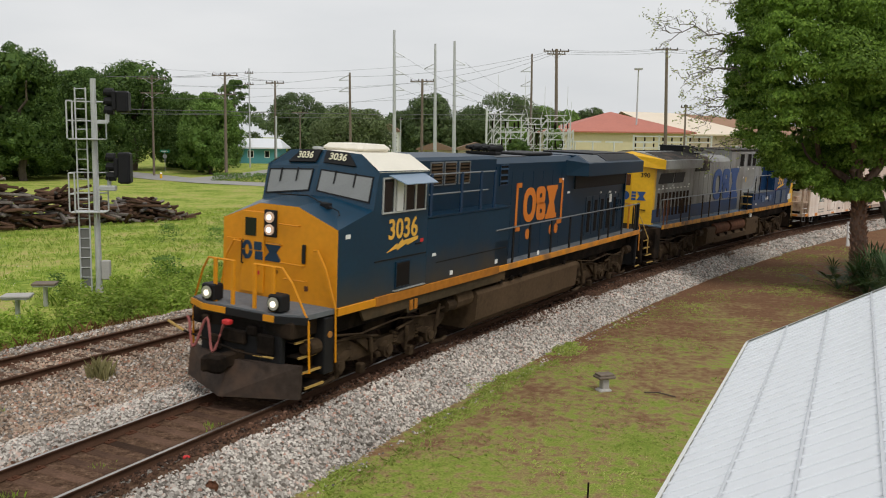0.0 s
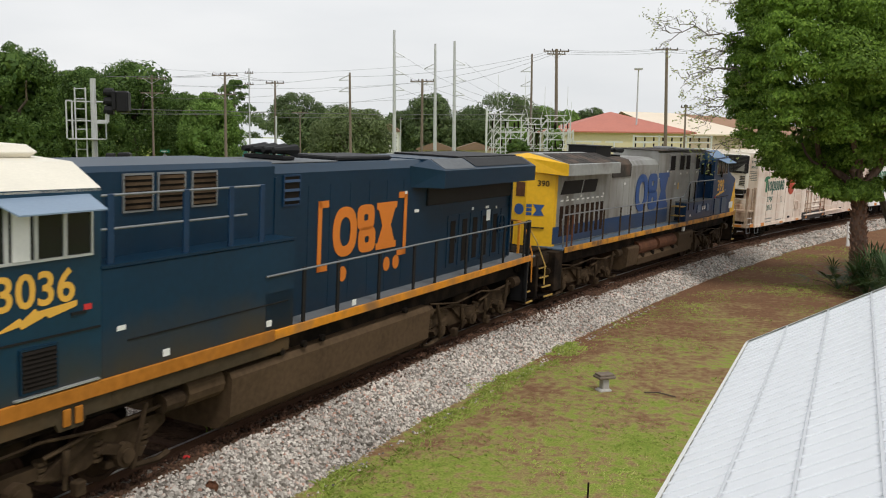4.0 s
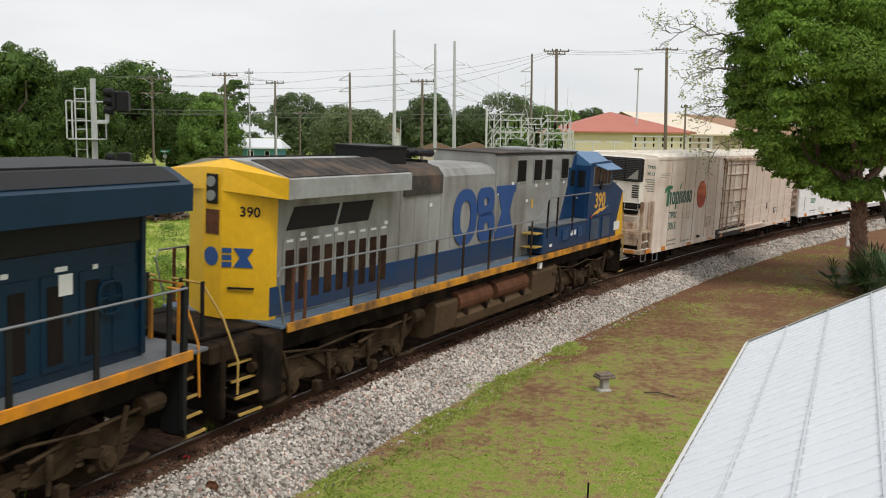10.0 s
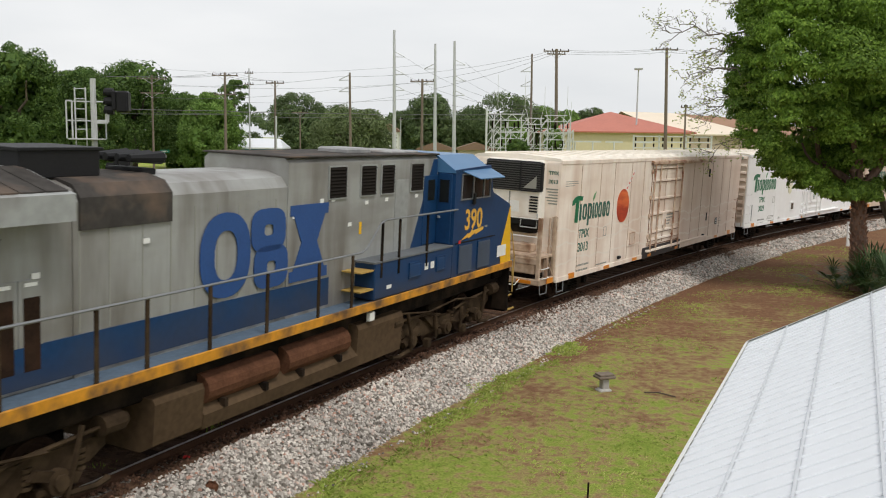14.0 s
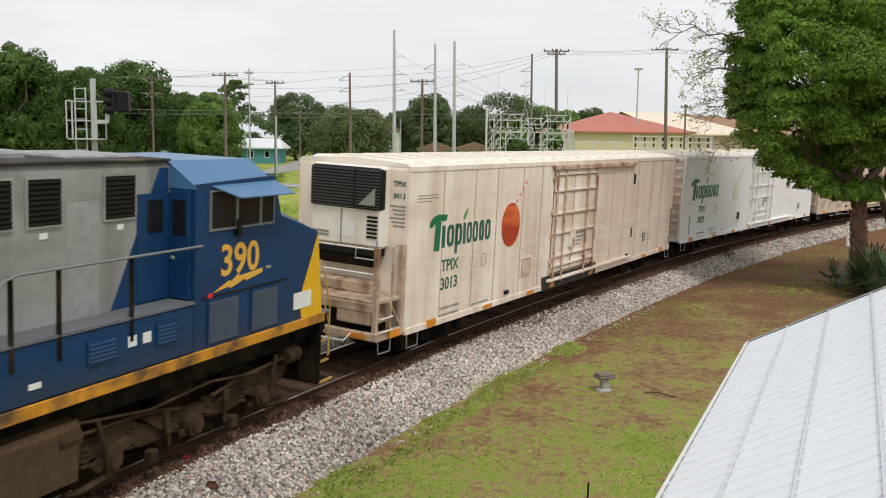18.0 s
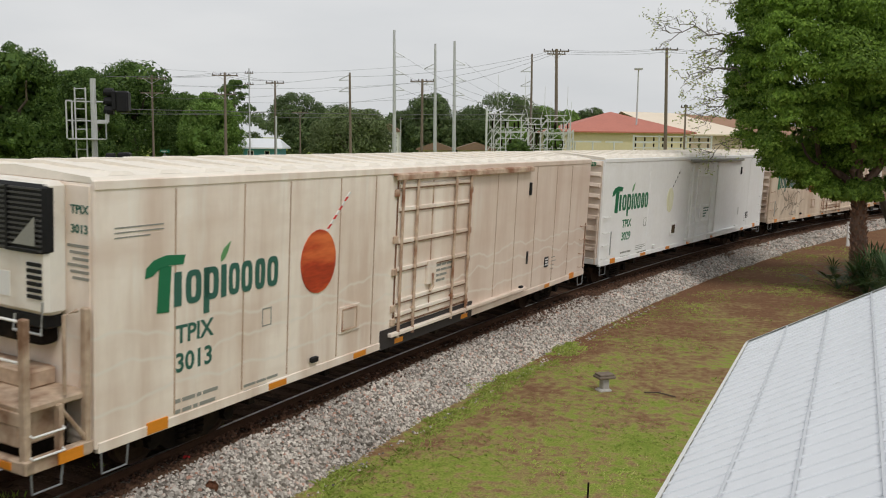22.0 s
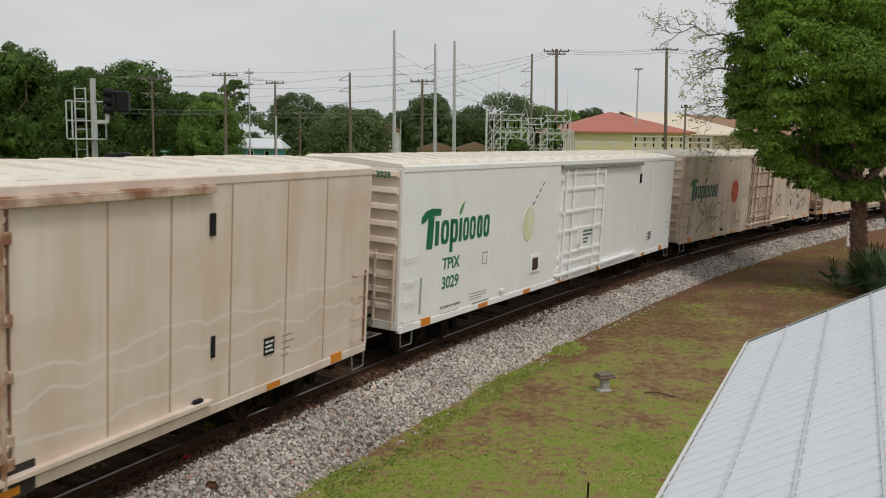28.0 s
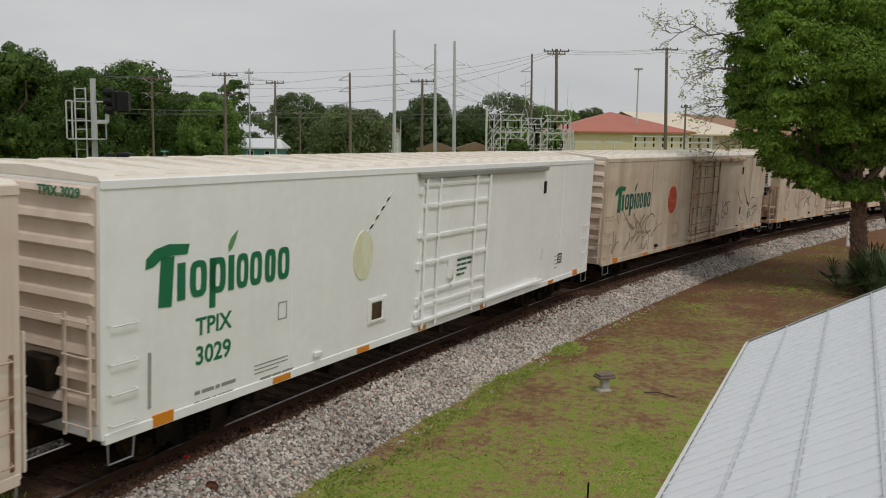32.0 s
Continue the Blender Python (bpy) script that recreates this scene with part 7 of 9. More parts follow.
def leafy(spots, leaf):
    """Broad-leaf weed clumps as loose leaves. spots: x, y, z, radius, height."""
    rnd = random.Random(len(spots) + 3)
    g = Geo()
    for x, y, z, r, h in spots:
        for _ in range(int(60 * r * h / leaf / 2.2)):
            a, q, u = rnd.uniform(0, 6.28), math.sqrt(rnd.random()) * r, rnd.random() ** 0.8
            q *= 1.0 - 0.55 * u
            c = Vector((x + q * math.cos(a), y + q * math.sin(a), z + u * h))
            d = Vector((rnd.gauss(0, 1), rnd.gauss(0, 1), rnd.gauss(0, 0.5))).normalized()
            e = d.orthogonal().normalized()
            s = leaf * rnd.uniform(0.6, 1.3)
            g.add([c - d * s, c + e * s * 0.45, c + d * s, c - e * s * 0.45], [(0, 1, 2, 3)])
    return g


def lawn_spots(seed):
    rnd = random.Random(seed)
    out = []
    while len(out) < 12000:
        s, l = rnd.uniform(-9, 40), 2.7 + 9.3 * rnd.random()
        x, y, _ = off(s, l)
        if noise.noise(Vector((x * 0.4, y * 0.4, 9))) > rnd.uniform(-0.3, 0.3) or rnd.random() < max(0, (3.5 - l) * 0.9):
            continue
        out.append((x, y, max(ground_height(x, y), bed_height(l) if l < 3.1 else -9), rnd.uniform(0.012, 0.026)))
    return out


M["lawn_blade"] = island_mat("lawn_blade", (0.27, 0.36, 0.065), (0.36, 0.42, 0.1), 0.9, (0.46, 0.4, 0.19), 0.1)
blades("lawn_grass", lawn_spots(3), M["lawn_blade"], "short mown green and straw-coloured grass", "grass", 4, 0.06, (2.0, 4.5))
re_ = random.Random(14)
edge_spots = []
while len(edge_spots) < 1300:
    s, l = re_.uniform(-9, 7.5), re_.triangular(2.45, 3.7, 3.05)
    if noise.noise(Vector((s * 0.5, l * 0.8, 3))) + 0.35 * noise.noise(Vector((s * 2.2, l * 2, 1))) < 0.7 * (3.25 - l):
        continue
    x, y, _z = off(s, l)
    edge_spots.append((x, y, max(ground_height(x, y), bed_height(l) if l < 3.1 else -9), re_.uniform(0.025, 0.07)))
blades("edge_grass", edge_spots, M["lawn_blade"], "ragged bright green grass creeping over the edge of the stones", "grass", 5, 0.07, (1.0, 2.6))
rl = random.Random(8)
litter_leaves = Geo()
for _ in range(2200):
    s, l = rl.uniform(-6, 46), rl.choice((rl.uniform(3.0, 4.6), rl.uniform(3, 12)))
    x, y, _z = off(s, l)
    if s < 8 and rl.random() < 0.6:
        continue
    a, q = rl.uniform(0, 6.28), rl.uniform(0.02, 0.045)
    z = ground_height(x, y) + 0.012
    ca, sa = math.cos(a) * q, math.sin(a) * q
    litter_leaves.add([(x - ca, y - sa, z), (x + sa * 0.5, y - ca * 0.5, z + 0.01), (x + ca, y + sa, z + 0.004), (x - sa * 0.5, y + ca * 0.5, z + 0.012)], [(0, 1, 2, 3)])
tagged(new("leaf_litter", litter_leaves.quick("leaf_litter", island_mat("dead_leaf", (0.2, 0.1, 0.05), (0.32, 0.2, 0.11), 0.9, (0.42, 0.32, 0.22)))), "scattered reddish-brown dead leaves on the lawn", "leaf litter", kind="stuff")


def field_spots(seed):
    rnd = random.Random(seed)
    out, tall = [], []
    for _ in range(12000):
        s, l = rnd.uniform(-8, 40), rnd.uniform(-40, -8.2)
        x, y, _ = off(s, l)
        if x < -0.56 * y - 1 or x > 4:
            continue
        out.append((x, y, ground_height(x, y), rnd.uniform(0.05, 0.2)))
    for _ in range(1500):
        s, l = rnd.uniform(-8, 18), rnd.triangular(-13.5, -8.3, -9.5)
        x, y, _ = off(s, l)
        if math.hypot(x + 12.2, y - 26.0) < 1.9 or noise.noise(Vector((x * 0.5, y * 0.5, 2))) < -0.05:
            continue
        tall.append((x, y, ground_height(x, y), rnd.uniform(0.2, 0.55)))
    return out + tall


blades("field_grass", field_spots(5), M["weed"], "rough green field grass and tall weeds", "grass", 5, 0.16, (0.2, 1.1))
rf = random.Random(19)
fl = Geo()
for _ in range(2600):
    x, y = rf.uniform(-30, 0), rf.uniform(27, 66)
    s_, l_ = line_coords(x, y)
    if l_ > -9 or x < -0.56 * y - 1 or noise.noise(Vector((x * 0.25, y * 0.25, 4))) < 0.0:
        continue
    z, q = ground_height(x, y) + rf.uniform(0.1, 0.3), rf.uniform(0.012, 0.03)
    fl.add([(x - q, y, z), (x, y - q, z + 0.01), (x + q, y, z), (x, y + q, z + 0.015)], [(0, 1, 2, 3)])
tagged(new("field_flowers", fl.quick("field_flowers", island_mat("flower_white", (0.6, 0.58, 0.4), (0.75, 0.74, 0.68), 0.8, (0.7, 0.6, 0.15)))), "tiny white and yellow wild flowers in the field", "flowers", kind="stuff")
red_band = []
for _ in range(900):
    s_, l_ = rf.uniform(-7, 14), rf.triangular(-9.3, -7.9, -8.5)
    x, y, _z = off(s_, l_)
    if noise.noise(Vector((s_ * 0.6, 0, 6))) < -0.1:
        continue
    red_band.append((x, y, max(ground_height(x, y), bed_height(l_)), rf.uniform(0.1, 0.38)))
blades("dry_weeds", red_band, island_mat("russet_weed", (0.16, 0.075, 0.035), (0.26, 0.15, 0.06), 0.85, (0.2, 0.2, 0.06), 0.25), "reddish-brown dry weeds along the far track", "weeds", 5, 0.14, (0.1, 0.7))
rw = random.Random(11)
weed_spots = []
for _ in range(400):
    s, l = rw.uniform(-7, 14), rw.triangular(-12.5, -8.4, -9.4)
    x, y, _z = off(s, l)
    if math.hypot(x + 12.2, y - 26.0) < 1.6:
        continue
    weed_spots.append((x, y, ground_height(x, y), rw.uniform(0.3, 0.65), rw.uniform(0.3, 0.75) * (1.5 if rw.random() < 0.25 else 1.0)))
for _ in range(190):
    x, y = rw.uniform(-30, 0), rw.uniform(28, 62)
    s, l = line_coords(x, y)
    if l > -12 or noise.noise(Vector((x * 0.3, y * 0.3, 7))) < 0.05:
        continue
    weed_spots.append((x, y, ground_height(x, y), rw.uniform(0.3, 0.8), rw.uniform(0.1, 0.3)))
tagged(new("trackside_weeds", leafy(weed_spots, 0.055).quick("trackside_weeds", M["weed"])), "green leafy weeds beside the far track", "weeds", kind="stuff")
M["bush_leaf"] = island_mat("bush_leaf", (0.07, 0.145, 0.03), (0.15, 0.25, 0.05), 0.7, (0.2, 0.31, 0.07), 0.25)
for x, y, r, h in ((-9.6, 31.5, 0.9, 1.15), (-10.3, 33.2, 0.7, 0.9), (-12.6, 29.5, 0.45, 0.8), (-8.2, 33.5, 0.6, 0.7), (-14.2, 47.0, 0.9, 0.9), (-11.5, 46.0, 0.8, 0.8)):
    tagged(new("weed_bush", leafy([(x, y, ground_height(x, y), r, h)], 0.06).quick("weed_bush", M["bush_leaf"])), "dense dark green weed bush in the rough grass", "bush", "weed bushes")
for s, l, h, dry in ((-4.1, -4.0, 0.42, 1), (-1.6, -3.1, 0.3, 1), (-8.0, 0.1, 0.12, 0), (-5.5, 0.3, 0.16, 0), (-9.5, -0.1, 0.16, 0), (-7.0, -3.9, 0.12, 0)):
    x, y, _z = off(s, l)
    rr = random.Random(int(s * 10))
    sp = [(x + rr.gauss(0, 0.1), y + rr.gauss(0, 0.1), bed_height(l), h * rr.uniform(0.7, 1.1)) for _ in range(40 if dry else 14)]
    ob = blades("grass_tuft", sp, M["dry" if dry else "weed"], "tuft of dry yellow-green grass growing in the stones" if dry else "small green weed tuft between the rails", "grass tuft", 5, 0.05)


# ---- signal mast and lineside furniture ----
def signal_mast():
    bx, by = -10.95, 28.75
    gz = ground_height(bx, by)
    e = thing("signal_mast", "silver railway signal mast with ladder, cages and black signal heads", "signal mast", pose(bx, by, 0, 0, 0, 8))
    part("mast", Geo().tube([(0, 0, gz - 0.1), (0, 0, 3.4), (0, 0, 6.9)], 0.1, 12, 0.085), M["silver"], e)
    part("mast_base", Geo().box(-0.25, 0.25, -0.25, 0.25, gz - 0.1, gz + 0.15, 0.03).tube([(0, 0, gz), (0, 0, gz + 0.5)], 0.16, 12, 0.12), M["concrete"], e)
    for x in (-0.52, -0.2):
        part("ladder_rail", Geo().box(x - 0.02, x + 0.02, -0.14, -0.1, gz + 0.35, 6.62), M["silver"], e)
    for k in range(21):
        z = gz + 0.55 + k * 0.31
        part("ladder_rung", Geo().tube([(-0.52, -0.12, z), (-0.2, -0.12, z)], 0.014, 5), M["silver"], e)
    part("climbing_guard", Geo().box(-0.5, -0.22, -0.1, -0.085, 0.4, 2.25), mat("guard_plate", (0.16, 0.16, 0.15), 0.6, 0.2, 0.15), e, "grey ladder guard plate")
    for zf, zt in ((5.05, 6.2), (2.78, 3.98)):
        f = part("platform", Geo().box(-0.7, 0.3, -0.4, 0.3, zf - 0.04, zf, 0.01), M["silver"], e)
        for x, y in ((-0.72, -0.38), (-0.72, 0.28), (-0.55, -0.38), (0.3, 0.28), (0.16, -0.38)):
            part("post", Geo().box(x - 0.02, x + 0.02, y - 0.02, y + 0.02, zf, zt if x < 0.1 else zt - 0.1), M["silver"], f)
        for z in (zf + 0.55, zt):
            part("cage_rail", Geo().tube([(-0.55, -0.38, z), (-0.72, -0.38, z), (-0.72, 0.28, z), (0.3, 0.28, z)], 0.022, 5), M["silver"], f)
    for zc in (6.23, 4.15):
        arm = part("bracket_arm", Geo().box(0.05, 0.42, -0.05, 0.05, zc - 0.72, zc - 0.6, 0.01).tube([(0.4, 0, zc - 0.66), (0.42, 0, zc - 0.3)], 0.06, 8), M["silver"], e)
        hd = part("signal_head", Geo().box(0.72, 1.1, -0.3, 0.2, zc - 0.36 if zc > 5 else zc - 0.5, zc + 0.3 if zc > 5 else zc + 0.48, 0.05), M["black"], e, "black signal head seen from behind")
        part("head_frame", Geo().box(0.6, 0.74, -0.28, 0.2, zc - 0.3, zc + 0.3, 0.03), M["black"], hd)
        for k in range(3):
            z = zc + 0.25 - k * 0.27 if zc > 5 else zc + 0.32 - k * 0.3
            part("lamp_housing", Geo().tube([(0.42, -0.05, z), (0.62, -0.05, z)], 0.14, 12), M["black"], hd)
            part("lamp_hood", Geo().tube([(0.34, -0.05, z + 0.02), (0.42, -0.05, z)], 0.13, 10), M["black"], hd)
    part("arm_box", Geo().box(0.1, 0.62, -0.12, 0.12, 3.42, 3.58, 0.02), M["silver"], e)
    part("junction_box", Geo().box(0.1, 0.36, -0.12, 0.12, 0.6, 1.2, 0.02), M["concrete"], e, "small weathered grey box on the mast")
    return e


signal_mast()


def relay_stand(x, y, w, top, tone, label):
    gz = ground_height(x, y)
    e = thing("equipment_stand", label, "equipment stand", pose(x, y, 0, 0, 0, 10), group="trackside equipment stands")
    part("post", Geo().tube([(0, 0, gz - 0.1), (0, 0, top - 0.05)], 0.07, 10), M["galv"], e)
    part("lid", Geo().box(-w / 2, w / 2, -w * 0.4, w * 0.4, top - 0.07, top, 0.015), tone, e)
    part("rim", Geo().box(-w / 2 + 0.03, w / 2 - 0.03, -w * 0.36, w * 0.36, top - 0.12, top - 0.07, 0.01), M["galv"], e)


relay_stand(-12.1, 25.6, 0.78, 0.63, M["concrete"], "flat grey metal box lid on a steel post")
relay_stand(-12.35, 28.0, 0.7, 0.6, M["wood_pole"], "flat brown box lid on a steel post")


def lawn_pedestal():
    gz = ground_height(3.82, 20.85)
    e = thing("stone_pedestal", "small weathered pedestal with a flat brown cap on the lawn", "pedestal", pose(3.82, 20.85, gz, 0, 0, 20))
    part("post", Geo().box(-0.09, 0.09, -0.09, 0.09, -0.05, 0.32, 0.02), M["concrete"], e)
    part("cap", Geo().box(-0.22, 0.22, -0.17, 0.17, 0.3, 0.36, 0.015).box(-0.19, 0.19, -0.14, 0.14, 0.36, 0.41, 0.01), M["wood_pole"], e)
    part("footing", Geo().box(-0.18, 0.14, -0.14, 0.14, -0.06, 0.05, 0.03), M["concrete"], e)


lawn_pedestal()
gz = ground_height(5.0, 20.5)
thing("fallen_twig", "thin dark fallen twig lying on the lawn", "twig", geo=Geo().tube([(4.7, 20.6, gz + 0.03), (5.0, 20.5, gz + 0.06), (5.35, 20.25, gz + 0.03)], 0.018, 5).tube([(5.0, 20.5, gz + 0.06), (5.1, 20.65, gz + 0.04)], 0.01, 5), material=M["bark"])
thing("boundary_post", "short white painted marker post by the stones", "marker post", geo=Geo().box(23.12, 23.3, 51.95, 52.1, ground_height(23.2, 52) - 0.1, 0.72, 0.02).box(23.1, 23.32, 51.93, 52.12, 0.72, 0.76, 0.01), material=M["white"])
px, py, _z = off(-7.0, 1.05)
thing("red_litter", "small piece of bright red plastic litter on the stones", "litter", geo=Geo().box(px - 0.06, px + 0.06, py - 0.04, py + 0.04, -0.19, -0.12, 0.02), material=M["red"])
thing("white_litter", "crumpled white litter at the edge of the stones", "litter", geo=Geo().box(5.0, 5.2, 29.5, 29.7, ground_height(5.1, 29.6), ground_height(5.1, 29.6) + 0.13, 0.05), material=M["label_white"])
thing("field_stone", "single large brown stone on the ballast shoulder", "stone", geo=Geo().box(-3.7, -3.48, 13.7, 13.86, -0.42, -0.2, 0.06), material=M["rust"])
thing("survey_stake", "thin dark stake standing in the lawn", "stake", geo=Geo().tube([(2.35, 13.95, -0.7), (2.36, 13.95, -0.2)], 0.015, 6), material=M["under"])


def tie_heap():
    """A long heap of discarded sleepers, thrown criss-cross."""
    e = thing("tie_heap", "long heap of discarded dark wooden sleepers in the grass", "timber heap")
    grey = mat("weathered_tie", (0.15, 0.13, 0.115), 0.95, 0, 0.4, 16, 2, 0.5, random_amt=0.5)
    kinds = [Geo().box(-w, w, -0.1, 0.1, -0.075, 0.075, 0.02).mesh("old_tie", m_) for w, m_ in ((1.28, M["tie"]), (0.75, M["tie"]), (0.5, M["tie"]), (0.9, grey), (0.6, M["tie"]))]
    rnd = random.Random(21)
    for k in range(600):
        u = rnd.random()
        x, y = -31.5 + 12.9 * u, 48.0 + 14.4 * u
        me = rnd.choice(kinds)
        top = 2.75 * (0.72 + 0.32 * math.sin(0.6 + u * 4.2) + 0.12 * math.sin(u * 23)) * min(1.0, 7 * (1 - u) + 0.35)
        lay = rnd.random() ** 1.15
        spread = 1.8 * (1 - 0.75 * lay)
        v = rnd.uniform(-spread, spread)
        x, y = x - 0.8 * v + rnd.uniform(-0.5, 0.5), y + 0.6 * v + rnd.uniform(-0.4, 0.4)
        part("old_tie", me, None, e, m=pose(x, y, ground_height(x, y) + 0.06 + lay * top, rnd.gauss(0, 18), rnd.gauss(0, 13), rnd.gauss(14, 46)))


tie_heap()


# ---- road, hedge, hydrant, street sign ----
def road(pts, width, name, label):
    vs, fs = [], []
    for i, (x, y) in enumerate(pts):
        a, b = pts[max(0, i - 1)], pts[min(len(pts) - 1, i + 1)]
        d = Vector((b[0] - a[0], b[1] - a[1])).normalized()
        for s in (-1, -0.33, 0.33, 1):
            px_, py_ = x - d.y * s * width / 2, y + d.x * s * width / 2
            vs.append((px_, py_, ground_height(px_, py_) + 0.06))
    for i in range(len(pts) - 1):
        fs += [(i * 4 + j, i * 4 + j + 1, i * 4 + 5 + j, i * 4 + 4 + j) for j in range(3)]
    me = bpy.data.meshes.new(name)
    me.from_pydata(vs, [], fs)
    me.materials.append(M["asphalt"])
    return tagged(new(name, me), label, "road", kind="structure")


road([(-110, 187), (-90, 172), (-72, 159), (-58, 147), (-46, 134), (-36, 121), (-28, 113.5), (-18, 108), (0, 101), (20, 97)], 6.5, "road", "pale grey asphalt road across the field")
road([(-33, 119), (-30.5, 128), (-29, 140), (-28, 160), (-30, 190), (-34, 240)], 5.5, "road", "pale grey side road towards the houses")
hedge_g = leafy([(-29 + 1.0 * k, 116.8 + 0.25 * (k % 3), GROUND, 0.9, 1.1) for k in range(9)], 0.12)
tagged(new("hedge", hedge_g.quick("hedge", M["bush_leaf"])), "low clipped green hedge by the road", "hedge")
e = thing("fire_hydrant", "small yellow and white fire hydrant beside the road", "hydrant", pose(-37.6, 121.5, GROUND))
part("barrel", Geo().tube([(0, 0, 0), (0, 0, 0.65)], 0.16, 10), M["yellow_bright"], e)
part("bonnet", Geo().tube([(0, 0, 0.65), (0, 0, 0.85)], 0.17, 10, 0.08), M["label_white"], e)
e = thing("street_sign", "green street sign above a stop sign on a post", "street sign", pose(-44.5, 146.0, GROUND))
part("post", Geo().tube([(0, 0, 0), (0, 0, 3.3)], 0.05, 8), M["galv"], e)
part("plate", Geo().box(-0.75, 0.75, -0.02, 0.02, 3.0, 3.45), mat("sign_green", (0.01, 0.22, 0.14), 0.5, 0, 0.05), e, "green name plate with white bars")
part("print_bar", Geo().box(-0.55, 0.55, -0.03, -0.02, 3.16, 3.28), M["label_white"], e)
part("stop_plate", Geo().tube([(0, 0.02, 2.4), (0, 0.04, 2.4)], 0.36, 8), M["galv"], e)


# ---- trees ----
def limb(g, p, q, r0, r1, rnd, bend=0.12, n=5):
    p, q = Vector(p), Vector(q)
    d = q - p
    pts = [p + d * (k / n) + Vector((rnd.gauss(0, 1), rnd.gauss(0, 1), rnd.gauss(0, 0.6))) * d.length * bend * math.sin(math.pi * k / n) * 0.5 for k in range(n + 1)]
    g.tube(pts, r0, 7, r1)
    return pts


def crown_mesh(name, lobes, n, leaf, material, seed, droop=0.0, under=False, gaps=-0.42, tuft=0.0):
    """Leaves on the shells of many lobes, thinned at random for gaps."""
    rs = np.random.RandomState(seed)
    lb = np.array(lobes)
    wgt = lb[:, 3] ** 2
    idx = rs.choice(len(lb), n, p=wgt / wgt.sum())
    d = rs.normal(size=(n, 3))
    d /= np.linalg.norm(d, axis=1)[:, None]
    if not under:
        d[:, 2] = np.where(d[:, 2] < -0.3, -d[:, 2] * 0.6, d[:, 2])
    r = lb[idx, 3] * (1 - 0.4 * rs.random_sample(n) ** 2.2)
    if tuft:
        # sprays of leaves stand out of the shell in small bunches
        r = r * (1 + 0.3 * tuft * np.array([noise.noise(Vector(q)) for q in (d * 3.1 + lb[idx, :3] * 1.7).tolist()]))
    c = lb[idx, :3] + d * r[:, None] * np.array([1, 1, 0.85])
    keep = np.array([noise.noise(Vector(p) * (0.3 / max(0.2, leaf * 1.4))) for p in c[:, :3].tolist()]) > gaps
    c, d = c[keep], d[keep]
    n = len(c)
    nrm = d + rs.normal(size=(n, 3)) * (0.3 if tuft else 0.42)
    nrm /= np.linalg.norm(nrm, axis=1)[:, None]
    u = np.cross(nrm, rs.normal(size=(n, 3)))
    u /= np.linalg.norm(u, axis=1)[:, None]
    w = np.cross(nrm, u)
    s = leaf * rs.uniform(0.6, 1.4, n)[:, None]
    u[:, 2] -= droop
    q = np.stack([c - u * s, c + w * s * 0.6, c + u * s, c - w * s * 0.6], 1)
    me = bpy.data.meshes.new(name)
    me.from_pydata(q.reshape(-1, 3).tolist(), [], (np.arange(n * 4).reshape(-1, 4)).tolist())
    me.materials.append(material)
    me.update()
    return me


def far_tree(x, y, top, rx, low, leaf_mat, label, seed, name="oak_tree", n=5200, leaf=0.42, group="trees behind the line"):
    rnd = random.Random(seed)
    z0 = GROUND
    e = thing(name, label, "tree", pose(x, y, z0), group=group)
    h = top - z0
    g = Geo()
    limb(g, (0, 0, -0.2), (rnd.uniform(-0.4, 0.4), 0, h * 0.5), 0.03 * h, 0.02 * h, rnd)
    for k in range(6):
        a = 6.28 * k / 6 + rnd.uniform(-0.3, 0.3)
        limb(g, (0, 0, h * rnd.uniform(0.2, 0.45)), (rx * 0.7 * math.cos(a), rx * 0.7 * math.sin(a), h * rnd.uniform(0.5, 0.8)), 0.014 * h, 0.005 * h, rnd)
    part("trunk", g, M["bark"], e)
    low = min(low, GROUND + 0.9)
    cz, rz = (low - z0 + h) / 2, (h - (low - z0)) / 2
    lobes = []
    for k in range(130):
        a, u = rnd.uniform(0, 6.28), rnd.uniform(-1.0, 0.99)
        # a crown that is widest at a third of its height and rounded above
        wide = math.sqrt(max(0.0, 1 - (max(0.0, u + 0.25) / 1.25) ** 2.8)) * (1.0 if u > -0.6 else 0.92)
        q = wide * rnd.uniform(0.72, 1.0)
        r = rx * rnd.uniform(0.13, 0.26)
        lobes.append((q * math.cos(a) * (rx - r * 0.8), q * math.sin(a) * (rx - r * 0.8), max(r * 0.6, cz + u * (rz - r * 0.8)), r))
    core = [(rnd.uniform(-0.35, 0.35) * rx, rnd.uniform(-0.35, 0.35) * rx, cz + rz * rnd.uniform(-0.85, 0.6), min(rx, rz) * 0.5) for _ in range(9)]
    crown = part("crown", crown_mesh("crown", lobes, n, leaf, leaf_mat, seed, under=True), None, e)
    part("inner_foliage", crown_mesh("inner_foliage", core, 3200, 0.45, leaf_mat, seed + 500, under=True), None, crown)
    return e


